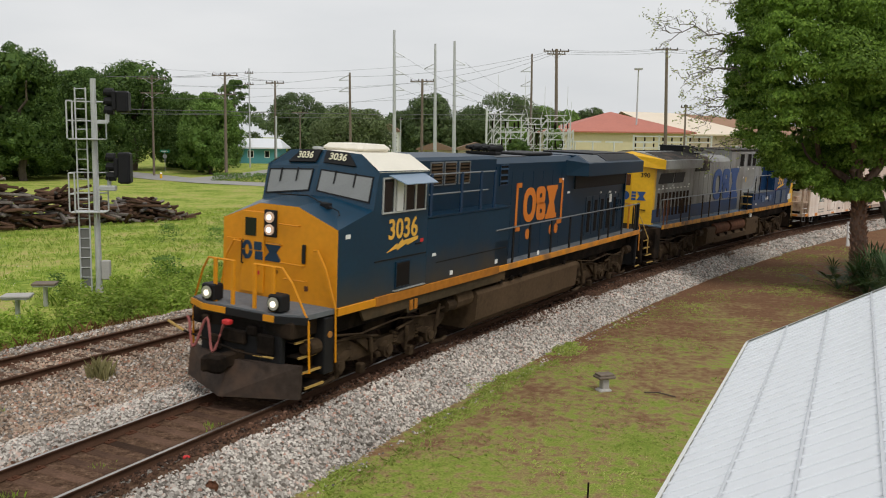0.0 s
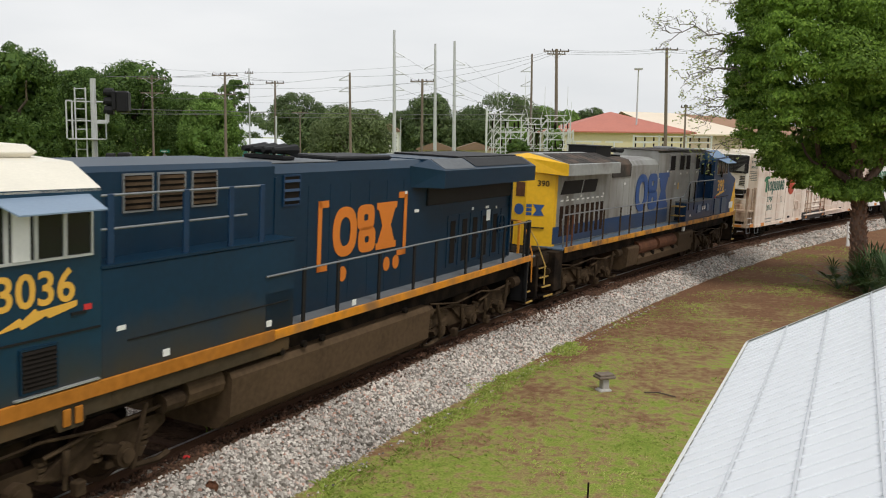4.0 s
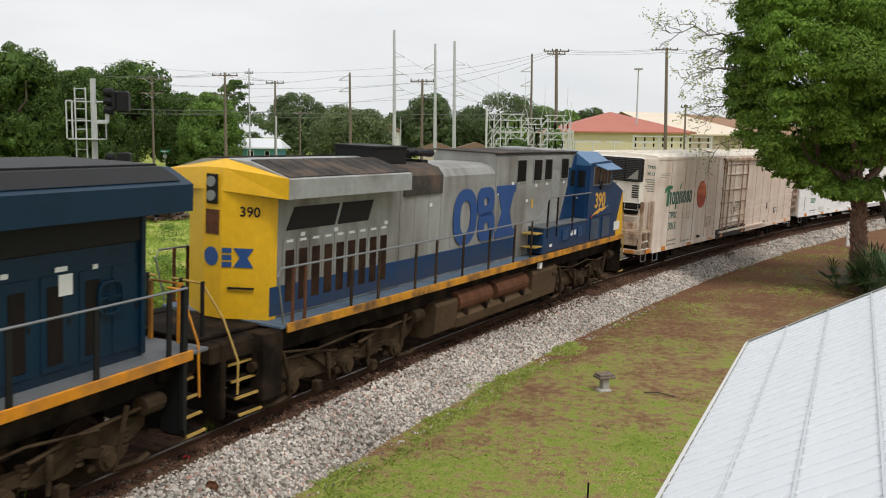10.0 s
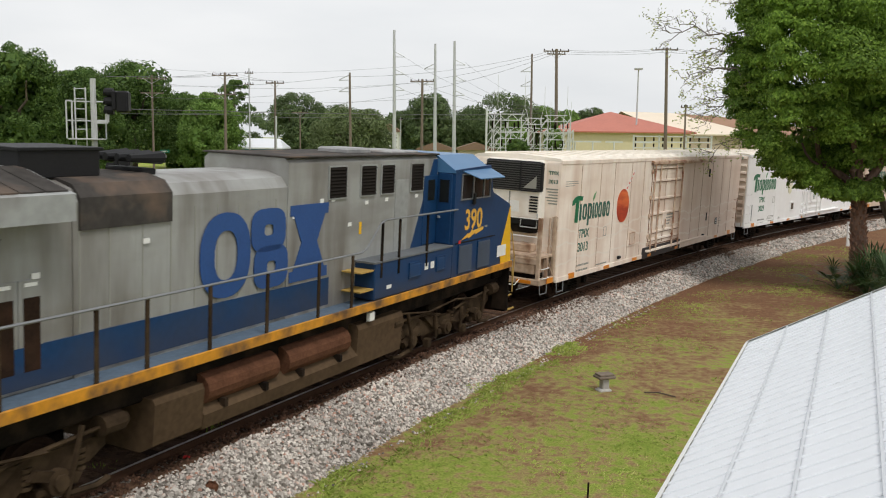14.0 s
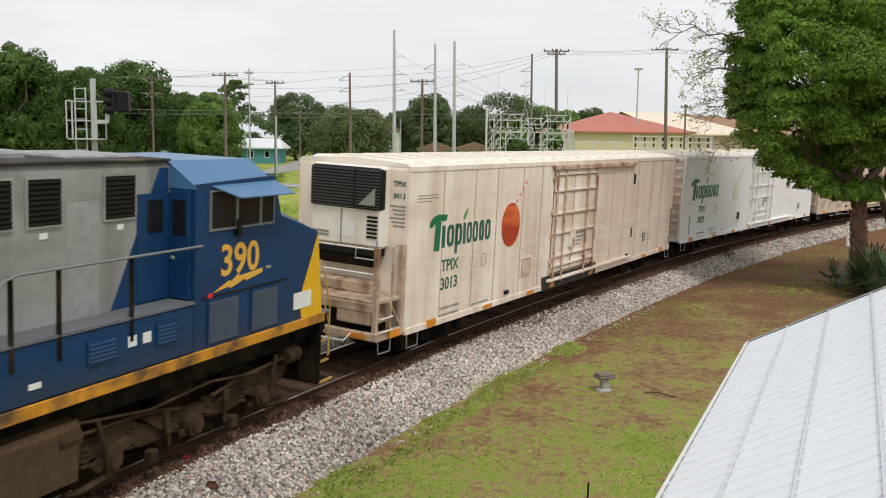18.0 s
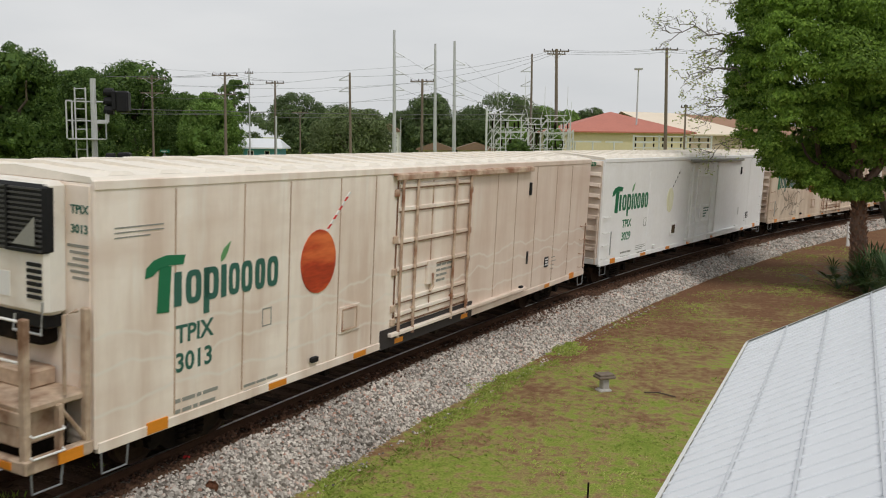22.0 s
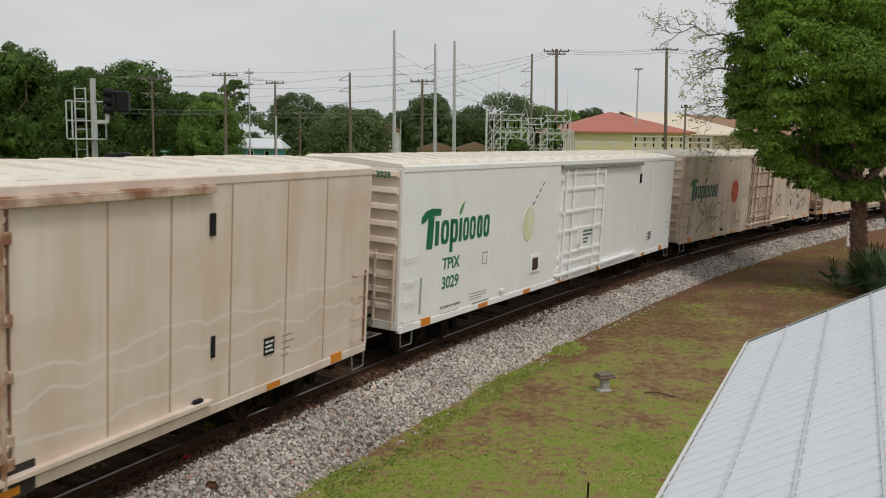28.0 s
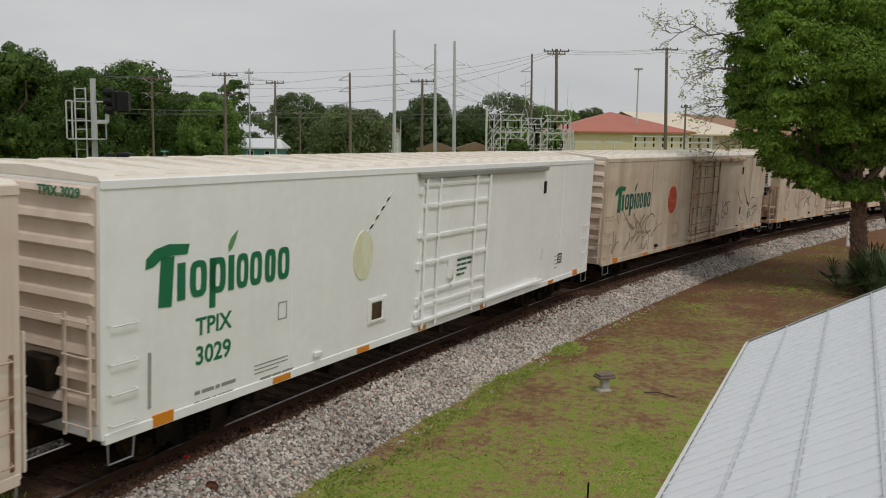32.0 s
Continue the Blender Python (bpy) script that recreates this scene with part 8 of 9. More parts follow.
DARK, MIDG = "large dark green live oak with a dense rounded crown", "light green leafy tree with a loose crown"
for i, (x, y, top, rx, low, mt, lab) in enumerate((
        (-59.5, 113, 16.0, 8.5, 0.6, "leaf_far", DARK), (-51.5, 112, 16.2, 5.5, 1.0, "leaf_far", DARK), (-47.0, 121, 14.0, 5.2, 0.4, "leaf_far", DARK), (-66, 128, 17.0, 9, 0.5, "leaf_far", DARK),
        (-50.5, 149, 17.3, 8.0, 1.0, "leaf_far", DARK), (-60.5, 151, 15.5, 7.0, 0.6, "leaf_far", DARK), (-43.5, 156, 12.0, 5.0, 0.5, "leaf_far", DARK),
        (-35.0, 138, 11.7, 5.3, 0.4, "leaf_light", MIDG), (-39.0, 146, 9.5, 3.8, 0.4, "leaf_light", MIDG), (-54.0, 132, 11.0, 6.0, 0.2, "leaf_far", DARK), (-74, 120, 15.5, 7.5, 0.4, "leaf_far", DARK), (-47.0, 165, 13.0, 6.0, 0.2, "leaf_far", DARK),
        (-36.0, 224, 16.2, 8.0, 1.0, "leaf_far", DARK), (-26.5, 232, 13.5, 7.5, 0.8, "leaf_far", DARK),
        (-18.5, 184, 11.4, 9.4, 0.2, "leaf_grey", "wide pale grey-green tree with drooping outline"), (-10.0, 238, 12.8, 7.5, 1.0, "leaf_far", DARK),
        (-3.9, 232, 16.8, 7.4, 0.8, "leaf_far", DARK), (7.0, 236, 13.8, 7.5, 0.8, "leaf_far", DARK), (15.0, 232, 17.4, 10.5, 0.8, "leaf_far", DARK), (25.0, 240, 14.0, 7.0, 0.8, "leaf_light", MIDG),
        (34.0, 264, 14.0, 7.0, 1.0, "leaf_light", MIDG), (42.5, 268, 15.0, 6.0, 1.0, "leaf_far", DARK), (12.0, 160, 9.0, 3.0, 0.5, "leaf_light", MIDG), (9.6, 118, 5.4, 1.7, -0.4, "leaf_far", DARK), (15.2, 128, 7.5, 1.6, 0.3, "leaf_light", MIDG))):
    # dark oaks beyond y = 180 get the leaf colour with haze painted in
    far_tree(x, y, top, rx, low, M["leaf_hazed" if mt == "leaf_far" and y > 180 else mt], lab, 100 + i, n=(34000 if rx > 5 else 24000) if y < 165 and x < -30 else 17000, leaf=0.15 if y < 165 else 0.23)


def pine(x, y, top, seed):
    rnd = random.Random(seed)
    e = thing("pine_tree", "tall dark pine with an open ragged crown", "tree", pose(x, y, GROUND), group="trees behind the line")
    g = Geo().tube([(0, 0, -0.2), (0.2, 0, top * 0.5), (0, 0, top)], 0.25, 7, 0.08)
    part("trunk", g, M["bark"], e)
    lobes = []
    for k in range(64):
        a, z = rnd.uniform(0, 6.28), top * rnd.uniform(0.55, 1.02)
        q = rnd.uniform(0.5, 4.2) * (1.25 - z / top) * 2
        lobes.append((q * math.cos(a), q * math.sin(a), z, rnd.uniform(0.5, 1.1)))
    part("crown", crown_mesh("crown", lobes, 9000, 0.2, M["leaf_far"], seed), None, e)


pine(-43.5, 190, 16.5, 5)
pine(-48.5, 196, 14.0, 6)


def far_woods():
    rnd = random.Random(77)
    lobes = []
    for k in range(520):
        x = rnd.uniform(-170, 190)
        y = rnd.uniform(262, 300)
        z = rnd.uniform(0, 10.5) + 1.6 * math.sin(x * 0.11) + 1.0 * math.sin(x * 0.31 + 1)
        lobes.append((x, y, z, rnd.uniform(1.6, 3.6)))
    me = crown_mesh("far_woods", lobes, 110000, 0.36, M["leaf_hazed"], 9)
    return tagged(new("far_woods", me), "distant belt of green woods on the horizon, haze mixed into the leaf colour", "woods", kind="stuff")


far_woods()


def undergrowth():
    """Bushes that close the foot of the oaks on the far side of the field."""
    rnd = random.Random(78)
    lobes = []
    for k in range(240):
        u = rnd.random()
        x, y = -84 + 36 * u, 113 + 4 * u + rnd.uniform(-2, 8)
        lobes.append((x, y, GROUND + rnd.uniform(0.3, 3.6), rnd.uniform(0.9, 1.8)))
    tagged(new("undergrowth", crown_mesh("undergrowth", lobes, 52000, 0.15, M["leaf_far"], 19)), "dark green thicket under the oaks across the field", "bushes", kind="stuff")


undergrowth()


def oak_by_line():
    """The big oak that hangs over the lawn and hides the line beyond."""
    rnd = random.Random(31)
    e = thing("oak_tree", "large live oak with dense green crown beside the line", "tree", pose(16.55, 36.0, 0))
    gz = ground_height(16.55, 36)
    g = Geo()
    limb(g, (0, 0, gz - 0.2), (-0.2, 0, 3.6), 0.31, 0.25, rnd, 0.03, 6)
    for q, r in (((-3.2, 0.5, 7.5), 0.16), ((-1.5, -0.8, 8.8), 0.15), ((2.0, 0.6, 8.5), 0.18), ((4.5, 0.2, 6.5), 0.15), ((-2.2, 0.9, 5.2), 0.1), ((1.0, -1.5, 9.5), 0.14)):
        limb(g, (-0.2, 0, 3.3), q, r, 0.04, rnd, 0.18, 6)
    part("trunk", g, mat("oak_bark", (0.16, 0.1, 0.075), 0.95, 0, 0.4, 14, 3, 0.9, stretch=(1, 1, 0.3)), e, "rough reddish-brown trunk")
    g2 = Geo()
    limb(g2, (1.9, 0.6, gz), (1.3, 0.5, 2.2), 0.16, 0.14, rnd, 0.04)
    limb(g2, (1.3, 0.5, 2.2), (0.4, 0.4, 4.2), 0.14, 0.1, rnd, 0.04)
    part("leaning_stem", g2, M["bark"], e)
    boots = Geo()
    for k in range(150):
        z, a = gz + 0.3 + 4.2 * k / 150, k * 2.399
        r0 = 0.3 - 0.012 * (z - gz)
        o, up_ = Vector((math.cos(a), math.sin(a), 0)), Vector((0, 0, 1))
        b0 = Vector((-0.2 * max(0, z) / 3.6, 0, z)) + o * r0
        w_ = o.cross(up_) * 0.06
        tip = b0 + o * rnd.uniform(0.06, 0.13) + up_ * rnd.uniform(0.14, 0.24)
        boots.add([b0 - w_, b0 + w_, tip + w_ * 0.5, tip - w_ * 0.5, b0 - w_ - o * 0.04 + up_ * 0.12, b0 + w_ - o * 0.04 + up_ * 0.12], [(0, 1, 2, 3), (3, 2, 5, 4), (0, 3, 4), (1, 5, 2)])
    part("leaf_bases", boots, mat("old_frond_bases", (0.2, 0.11, 0.075), 0.95, 0, 0.45, 12, 3, 0.5), e, "ragged reddish-brown old frond bases on the trunk")
    left_at = ((2.0, -1.6), (2.9, -2.4), (3.4, -3.6), (4.5, -4.25), (5.4, -4.8), (6.2, -4.55), (7.4, -4.7), (8.7, -5.1), (10.7, -4.7), (14.5, -3.4))
    low_at = ((-6.0, 6.0), (-4.9, 5.2), (-4.28, 4.6), (-3.2, 3.75), (-1.83, 3.1), (-1.0, 2.8), (0.0, 3.1), (1.5, 3.3), (9.0, 3.6))

    def along(table, v):
        for (a, p), (b, q) in zip(table, table[1:]):
            if a <= v <= b:
                return p + (q - p) * (v - a) / (b - a)
        return table[-1][1]

    near_at = ((2.5, -0.9), (5.0, -1.5), (6.8, -3.6), (8.3, -3.3), (10.4, -2.0), (13.0, -0.3))
    shell, core = [], []
    while len(shell) < 190:
        x, y, z, r = rnd.uniform(-5.2, 8.6), rnd.uniform(-3.7, 2.6), rnd.uniform(2.7, 12.4), rnd.uniform(0.6, 1.2)
        k = 1 - 0.028 * y                      # the crown bulges towards the near side, widest at mid-height
        if y - r * 0.5 < along(near_at, z) + rnd.uniform(-0.2, 0.3):
            continue
        if x - r < (along(left_at, z) + rnd.uniform(-0.1, 0.5)) / k or z - r * 0.6 < along(low_at, x) + rnd.uniform(-0.1, 0.2):
            continue
        shell.append((x, y, z, r))
    while len(shell) < 390:
        z, r = rnd.uniform(3.0, 12.6), rnd.uniform(0.25, 0.6)
        y = rnd.uniform(max(-2.2, along(near_at, z)), 2.0)
        x = (along(left_at, z) + rnd.uniform(-0.25, 0.8)) / (1 - 0.028 * y) + r
        if z - r * 0.6 > along(low_at, x):
            shell.append((x, y, z, r))
    while len(shell) < 500:
        x, y, z, r = rnd.uniform(-4.2, 6.0), rnd.uniform(-1.0, 1.5), 0.0, rnd.uniform(0.25, 0.5)
        z = along(low_at, x) + rnd.uniform(-0.05, 0.5) + r * 0.6
        if x - r > along(left_at, z) / (1 - 0.028 * y):
            shell.append((x, y, z, r))
    while len(core) < 44:
        x, y, z, r = rnd.uniform(-3.6, 8.6), rnd.uniform(0.6, 2.6), rnd.uniform(4.0, 11.6), 1.15
        if x - r < along(left_at, z) + 0.5 or z - r * 0.6 < along(low_at, x) + 0.4:
            continue
        core.append((x, y, z, r))
    crown = part("crown", crown_mesh("crown", shell, 430000, 0.058, M["leaf"], 41, gaps=-0.55, tuft=0.9), None, e)
    part("inner_foliage", crown_mesh("inner_foliage", core, 26000, 0.17, M["leaf"], 47, under=True, gaps=-1.0), None, crown)
    fringe = [(-0.6 + 0.5 * math.sin(k), -1.0, 3.2 + 0.1 * math.cos(k * 2), 0.45) for k in range(5)] + [(-1.2, -0.8, 3.1, 0.4), (-1.7, -0.9, 3.25, 0.4)]
    part("low_foliage", crown_mesh("low_foliage", fringe, 4800, 0.075, M["leaf"], 43, 0.3), None, crown)
    return e


oak_by_line()


def budding_tree():
    """A thin-leaved tree behind the oak, with bare twigs and young leaves."""
    rnd = random.Random(57)
    e = thing("budding_tree", "thin bare-branched tree with sparse young leaves", "tree", pose(0, 0, 0))
    gz = ground_height(18.9, 41.0)
    wood, leaves = Geo(), Geo()
    limb(wood, (18.9, 41, gz - 0.2), (17.6, 39.6, 5.2), 0.14, 0.12, rnd, 0.02)
    limb(wood, (17.6, 39.6, 5.2), (15.5, 38.8, 7.0), 0.12, 0.1, rnd, 0.02)
    for q in ((12.2, 38, 9.6), (12.6, 38, 10.6), (13.0, 38, 8.2), (13.2, 38.2, 7.4), (13.4, 38.2, 6.7)):
        limb(wood, (15.5, 38.8, 7.0), q, 0.08, 0.05, rnd, 0.05)

    def sprig(p, k):
        for _ in range(k):
            c = Vector(p) + Vector((rnd.gauss(0, 0.12), rnd.gauss(0, 0.12), rnd.gauss(-0.05, 0.12)))
            d = Vector((rnd.gauss(0, 1), rnd.gauss(0, 1), rnd.gauss(-0.4, 0.7))).normalized()
            w = d.orthogonal().normalized()
            s = rnd.uniform(0.045, 0.09)
            leaves.add([c - d * s, c + w * s * 0.5, c + d * s, c - w * s * 0.5], [(0, 1, 2, 3)])

    def twig(p, q, r, depth):
        pts = limb(wood, p, q, r, r * 0.35, rnd, 0.22, 6)
        L = (Vector(q) - Vector(p)).length
        if depth:
            for k in (2, 3, 4, 5, 6):
                for _ in range(2 if depth > 1 else 1):
                    d = (Vector(q) - Vector(p)).normalized() + Vector((rnd.gauss(0, 0.6), rnd.gauss(0, 0.5), rnd.gauss(0.05, 0.6)))
                    twig(pts[k], pts[k] + d.normalized() * L * rnd.uniform(0.22, 0.42), r * 0.5, depth - 1)
        else:
            sprig(pts[-1], rnd.choice((2, 3, 5)))
            sprig(pts[3], rnd.choice((0, 1, 2)))

    for p, q, r in (((12.3, 38, 9.7), (9.1, 37.8, 9.55), 0.04), ((12.6, 38, 10.6), (10.7, 38.2, 11.4), 0.05), ((13.0, 38, 8.2), (10.0, 38, 7.9), 0.035), ((13.2, 38.2, 7.6), (10.5, 38, 6.3), 0.035), ((13.4, 38.2, 6.6), (11.1, 37.8, 4.75), 0.04), ((12.3, 38, 9.4), (10.6, 38, 8.9), 0.035), ((13.4, 38.3, 7.0), (11.0, 38.4, 6.9), 0.035)):
        twig(p, q, r, 2)
    part("branchwork", wood, mat("grey_twig_bark", (0.17, 0.145, 0.12), 0.95, 0, 0.3, 10, 2, 0.4), e)
    part("young_leaves", leaves.quick("young_leaves", M["bud"]), None, e)
    lobes = [(12.35 + 0.35 * math.sin(k * 2.1), 38.2 + 0.4 * math.cos(k), 6.3 + 0.19 * k, 0.55) for k in range(15)]
    part("leaf_spray", crown_mesh("leaf_spray", lobes, 13000, 0.06, M["leaf_light"], 61), None, e)


budding_tree()


def palmetto(x, y, seed, n=16, size=1.1):
    rnd = random.Random(seed)
    gz = ground_height(x, y)
    e = thing("palmetto", "low clump of dark fan-leaved palmetto at the tree's foot", "palmetto", pose(x, y, gz), group="palmettos under the oak")
    for k in range(n):
        a, el = rnd.uniform(0, 6.28), rnd.uniform(0.25, 1.2)
        L = size * rnd.uniform(0.6, 1.1)
        hub = Vector((math.cos(a) * math.cos(el), math.sin(a) * math.cos(el), math.sin(el))) * L * 0.65
        g = Geo().tube([(0, 0, 0), hub * 0.5 + Vector((0, 0, 0.08)), hub], 0.014, 5, 0.008)
        out = hub.normalized()
        sx = out.cross(Vector((0, 0, 1))).normalized()
        for j in range(11):
            th = (j - 5) * 0.24
            d = (out * math.cos(th) + sx * math.sin(th)).normalized()
            tip = hub + d * L * 0.6 - Vector((0, 0, 0.12 * L))
            w = d.cross(Vector((0, 0, 1))).normalized() * 0.036
            g.add([hub, hub + d * L * 0.3 + w, tip, hub + d * L * 0.3 - w], [(0, 1, 2, 3)])
        part("frond", g.quick("frond", M["palm"]), None, e)


for x, y, sd, nn, sz in ((16.3, 34.6, 1, 26, 1.9), (17.0, 33.8, 2, 24, 1.8), (17.9, 34.8, 3, 22, 1.9), (15.9, 36.3, 4, 18, 1.6), (17.5, 36.2, 5, 16, 2.0)):
    palmetto(x, y, sd, nn, sz)


# ---- poles and wires ----
def crossarm_pole(x, y, top, arms, material, label, r=0.16, lean=0.0, pins=True):
    e = thing("utility_pole", label, "utility pole", pose(x, y, 0), group="utility poles")
    part("pole", Geo().tube([(lean, 0, GROUND - 0.2), (lean * 0.5, 0, top * 0.5), (0, 0, top)], r * 1.15, 8, r * 0.8), M[material], e)
    for z, w in arms:
        a = part("crossarm", Geo().box(-w / 2, w / 2, -0.08, 0.08, z - 0.08, z + 0.08), M["wood_pole"], e)
        part("arm_brace", Geo().tube([(-w * 0.3, -0.1, z), (0, -0.12, z - 0.7), (w * 0.3, -0.1, z)], 0.03, 5), M["galv"], e)
        for k in range(4):
            u = -w / 2 + 0.12 + (w - 0.24) * k / 3
            part("insulator", Geo().tube([(u, 0, z + 0.08), (u, 0, z + 0.32)], 0.07, 6), M["under"], a)
    return e


def pin_pole(x, y, top, zs, side, material, label, r=0.16):
    """A pole with short stand-off arms one above another."""
    e = thing("utility_pole", label, "utility pole", pose(x, y, 0), group="utility poles")
    part("pole", Geo().tube([(0.15, 0, GROUND - 0.2), (0, 0, top)], r * 1.3, 8, r * 0.7), M[material], e)
    for z in zs:
        part("stand_off_arm", Geo().tube([(0, 0, z), (side * 0.7, 0, z - 0.35), (side * 1.5, 0, z - 0.75)], 0.05, 5).tube([(0, 0, z - 0.75), (side * 1.5, 0, z - 0.78)], 0.05, 5), M["galv"], e)
    return e


crossarm_pole(-41.2, 130, 13.5, [(13.0, 4.2), (11.0, 3.2)], "wood_pole", "brown wooden utility pole with two crossarms")
crossarm_pole(-30.7, 129, 13.9, [(13.5, 3.6), (10.9, 3.0)], "wood_pole", "brown wooden utility pole with crossarms by the hedge", 0.2)
crossarm_pole(-23.9, 130, 12.9, [(12.6, 2.6)], "wood_pole", "brown wooden utility pole with one crossarm")
crossarm_pole(-3.2, 130, 13.4, [(13.1, 3.4)], "wood_pole", "weathered wooden pole with a wide crossarm", 0.2)
crossarm_pole(15.5, 130, 17.8, [(17.5, 3.6), (17.1, 2.6)], "wood_pole", "tall leaning wooden pole with stacked crossarms", 0.24, 0.4)
crossarm_pole(30.9, 130, 18.2, [(17.9, 3.2)], "wood_pole", "tall wooden pole with a cluster of insulators", 0.24, 0.5)
crossarm_pole(33.4, 128, 10.3, [(9.9, 1.4)], "wood_pole", "short reddish wooden pole by the substation", 0.15)
crossarm_pole(-36.0, 170, 17.5, [(16.6, 1.6), (14.6, 1.6)], "steel_pole", "slim grey transmission pole behind the trees", 0.14)
crossarm_pole(-27.0, 172, 9.8, [(9.6, 3.0)], "wood_pole", "small wooden pole with a double crossarm", 0.14)
crossarm_pole(-8.2, 172, 9.0, [(8.6, 0.9)], "steel_pole", "thin grey lamp pole near the houses", 0.09)
pin_pole(-13.4, 130, 14.2, [13.9, 12.3, 10.2], -1, "wood_pole", "dark wooden pole with stand-off insulators", 0.19)
pin_pole(-7.2, 130, 20.1, [17.2, 14.8, 12.6], 1, "steel_pole", "tall pale steel transmission pole with arms", 0.24)
pin_pole(-1.45, 130, 18.3, [15.6, 13.5, 11.6], -1, "steel_pole", "pale grey steel transmission pole", 0.22)
pin_pole(1.25, 130, 18.7, [16.2, 14.0, 12.0], 1, "steel_pole", "pale grey steel transmission pole with a transformer", 0.24)
pin_pole(12.1, 130, 17.1, [15.4, 13.4, 11.6], -1, "wood_pole", "slim wooden pole with short stand-off arms", 0.17)
e = thing("light_mast", "slim grey floodlight mast behind the buildings", "light mast", pose(40.6, 195, 0))
part("mast", Geo().tube([(0, 0, GROUND), (0, 0, 20.3)], 0.22, 8, 0.14), M["steel_pole"], e)
part("lamp_ring", Geo().box(-0.8, 0.8, -0.5, 0.5, 20.0, 20.4, 0.05), M["galv"], e)


def wire(p, q, sag, r=0.022):
    p, q = Vector(p), Vector(q)
    pts = [p.lerp(q, k / 10) - Vector((0, 0, sag * 4 * (k / 10) * (1 - k / 10))) for k in range(11)]
    ob = thing("power_line", "thin dark overhead wire between the poles", "wire", geo=Geo().tube(pts, r * 0.8, 4), material=M["wire"], group="overhead wires")
    return ob


for dx, z0 in ((-1.9, 13.3), (0.0, 13.35), (1.9, 13.3)):
    wire((-62 + dx, 118, 13.6), (-41.2 + dx, 130, z0), 0.5)
    wire((-41.2 + dx, 130, z0), (-30.7 + dx * 0.8, 129, 13.85), 0.3)
    wire((-30.7 + dx * 0.8, 129, 13.85), (-23.9 + dx * 0.6, 130, 12.9), 0.3)
for z, z2, z3 in ((13.6, 17.7, 18.1), (11.9, 17.5, 17.9), (9.8, 17.2, 17.6)):
    wire((-41.2, 130, z - 1.5), (-14.9, 130, z), 0.6)
    wire((-14.9, 130, z), (15.5, 130, z2), 1.0)
    wire((15.5, 130, z2), (30.9, 130, z3), 0.3)
    wire((30.9, 130, z3), (58, 126, z3 + 0.2), 0.8)
for a, b in (((-62, 120, 8.9), (-30.7, 129, 8.6)), ((-30.7, 129, 8.6), (-13.4, 130, 8.55)), ((-13.4, 130, 8.55), (-3.2, 130, 8.5)), ((-3.2, 130, 8.5), (12.1, 130, 8.9))):
    wire(a, b, 0.15, 0.05)
    wire((a[0], a[1], a[2] - 0.5), (b[0], b[1], b[2] - 0.5), 0.25, 0.03)
for z in (16.4, 14.0, 11.8):
    wire((-5.7, 130, z), (12.4, 122, 9.2), 1.2, 0.018)
    wire((2.7, 130, z - 0.6), (16.0, 122, 8.8), 1.0, 0.018)
    wire((-60, 160, z + 1.0), (-2.9, 130, z - 1.0), 1.4, 0.018)


# ---- substation ----
M["galv_far"] = mat("weathered_galvanised", (0.6, 0.61, 0.6), 0.6, 0.1, 0.1)


def lattice_column(g, x, y, z0, z1, w):
    for a, b in ((-1, -1), (1, -1), (1, 1), (-1, 1)):
        g.tube([(x + a * w / 2, y + b * w / 2, z0), (x + a * w / 2, y + b * w / 2, z1)], 0.055, 4)
    n = max(2, int((z1 - z0) / (w * 1.3)))
    for k in range(n):
        za, zb = z0 + (z1 - z0) * k / n, z0 + (z1 - z0) * (k + 1) / n
        for b in (-1, 1):
            g.tube([(x - w / 2, y + b * w / 2, za), (x + w / 2, y + b * w / 2, zb)], 0.035, 4)
            g.tube([(x + b * w / 2, y - w / 2, zb), (x + b * w / 2, y + w / 2, za)], 0.035, 4)
    return g


def lattice_beam(g, x0, x1, y, z, w):
    for a in (0, w):
        g.box(x0, x1, y - 0.05, y + 0.05, z + a - 0.05, z + a + 0.05)
    n = int((x1 - x0) / w)
    for k in range(n):
        xa, xb = x0 + (x1 - x0) * k / n, x0 + (x1 - x0) * (k + 1) / n
        g.tube([(xa, y, z + (0 if k % 2 else w)), (xb, y, z + (w if k % 2 else 0))], 0.035, 4)
    return g


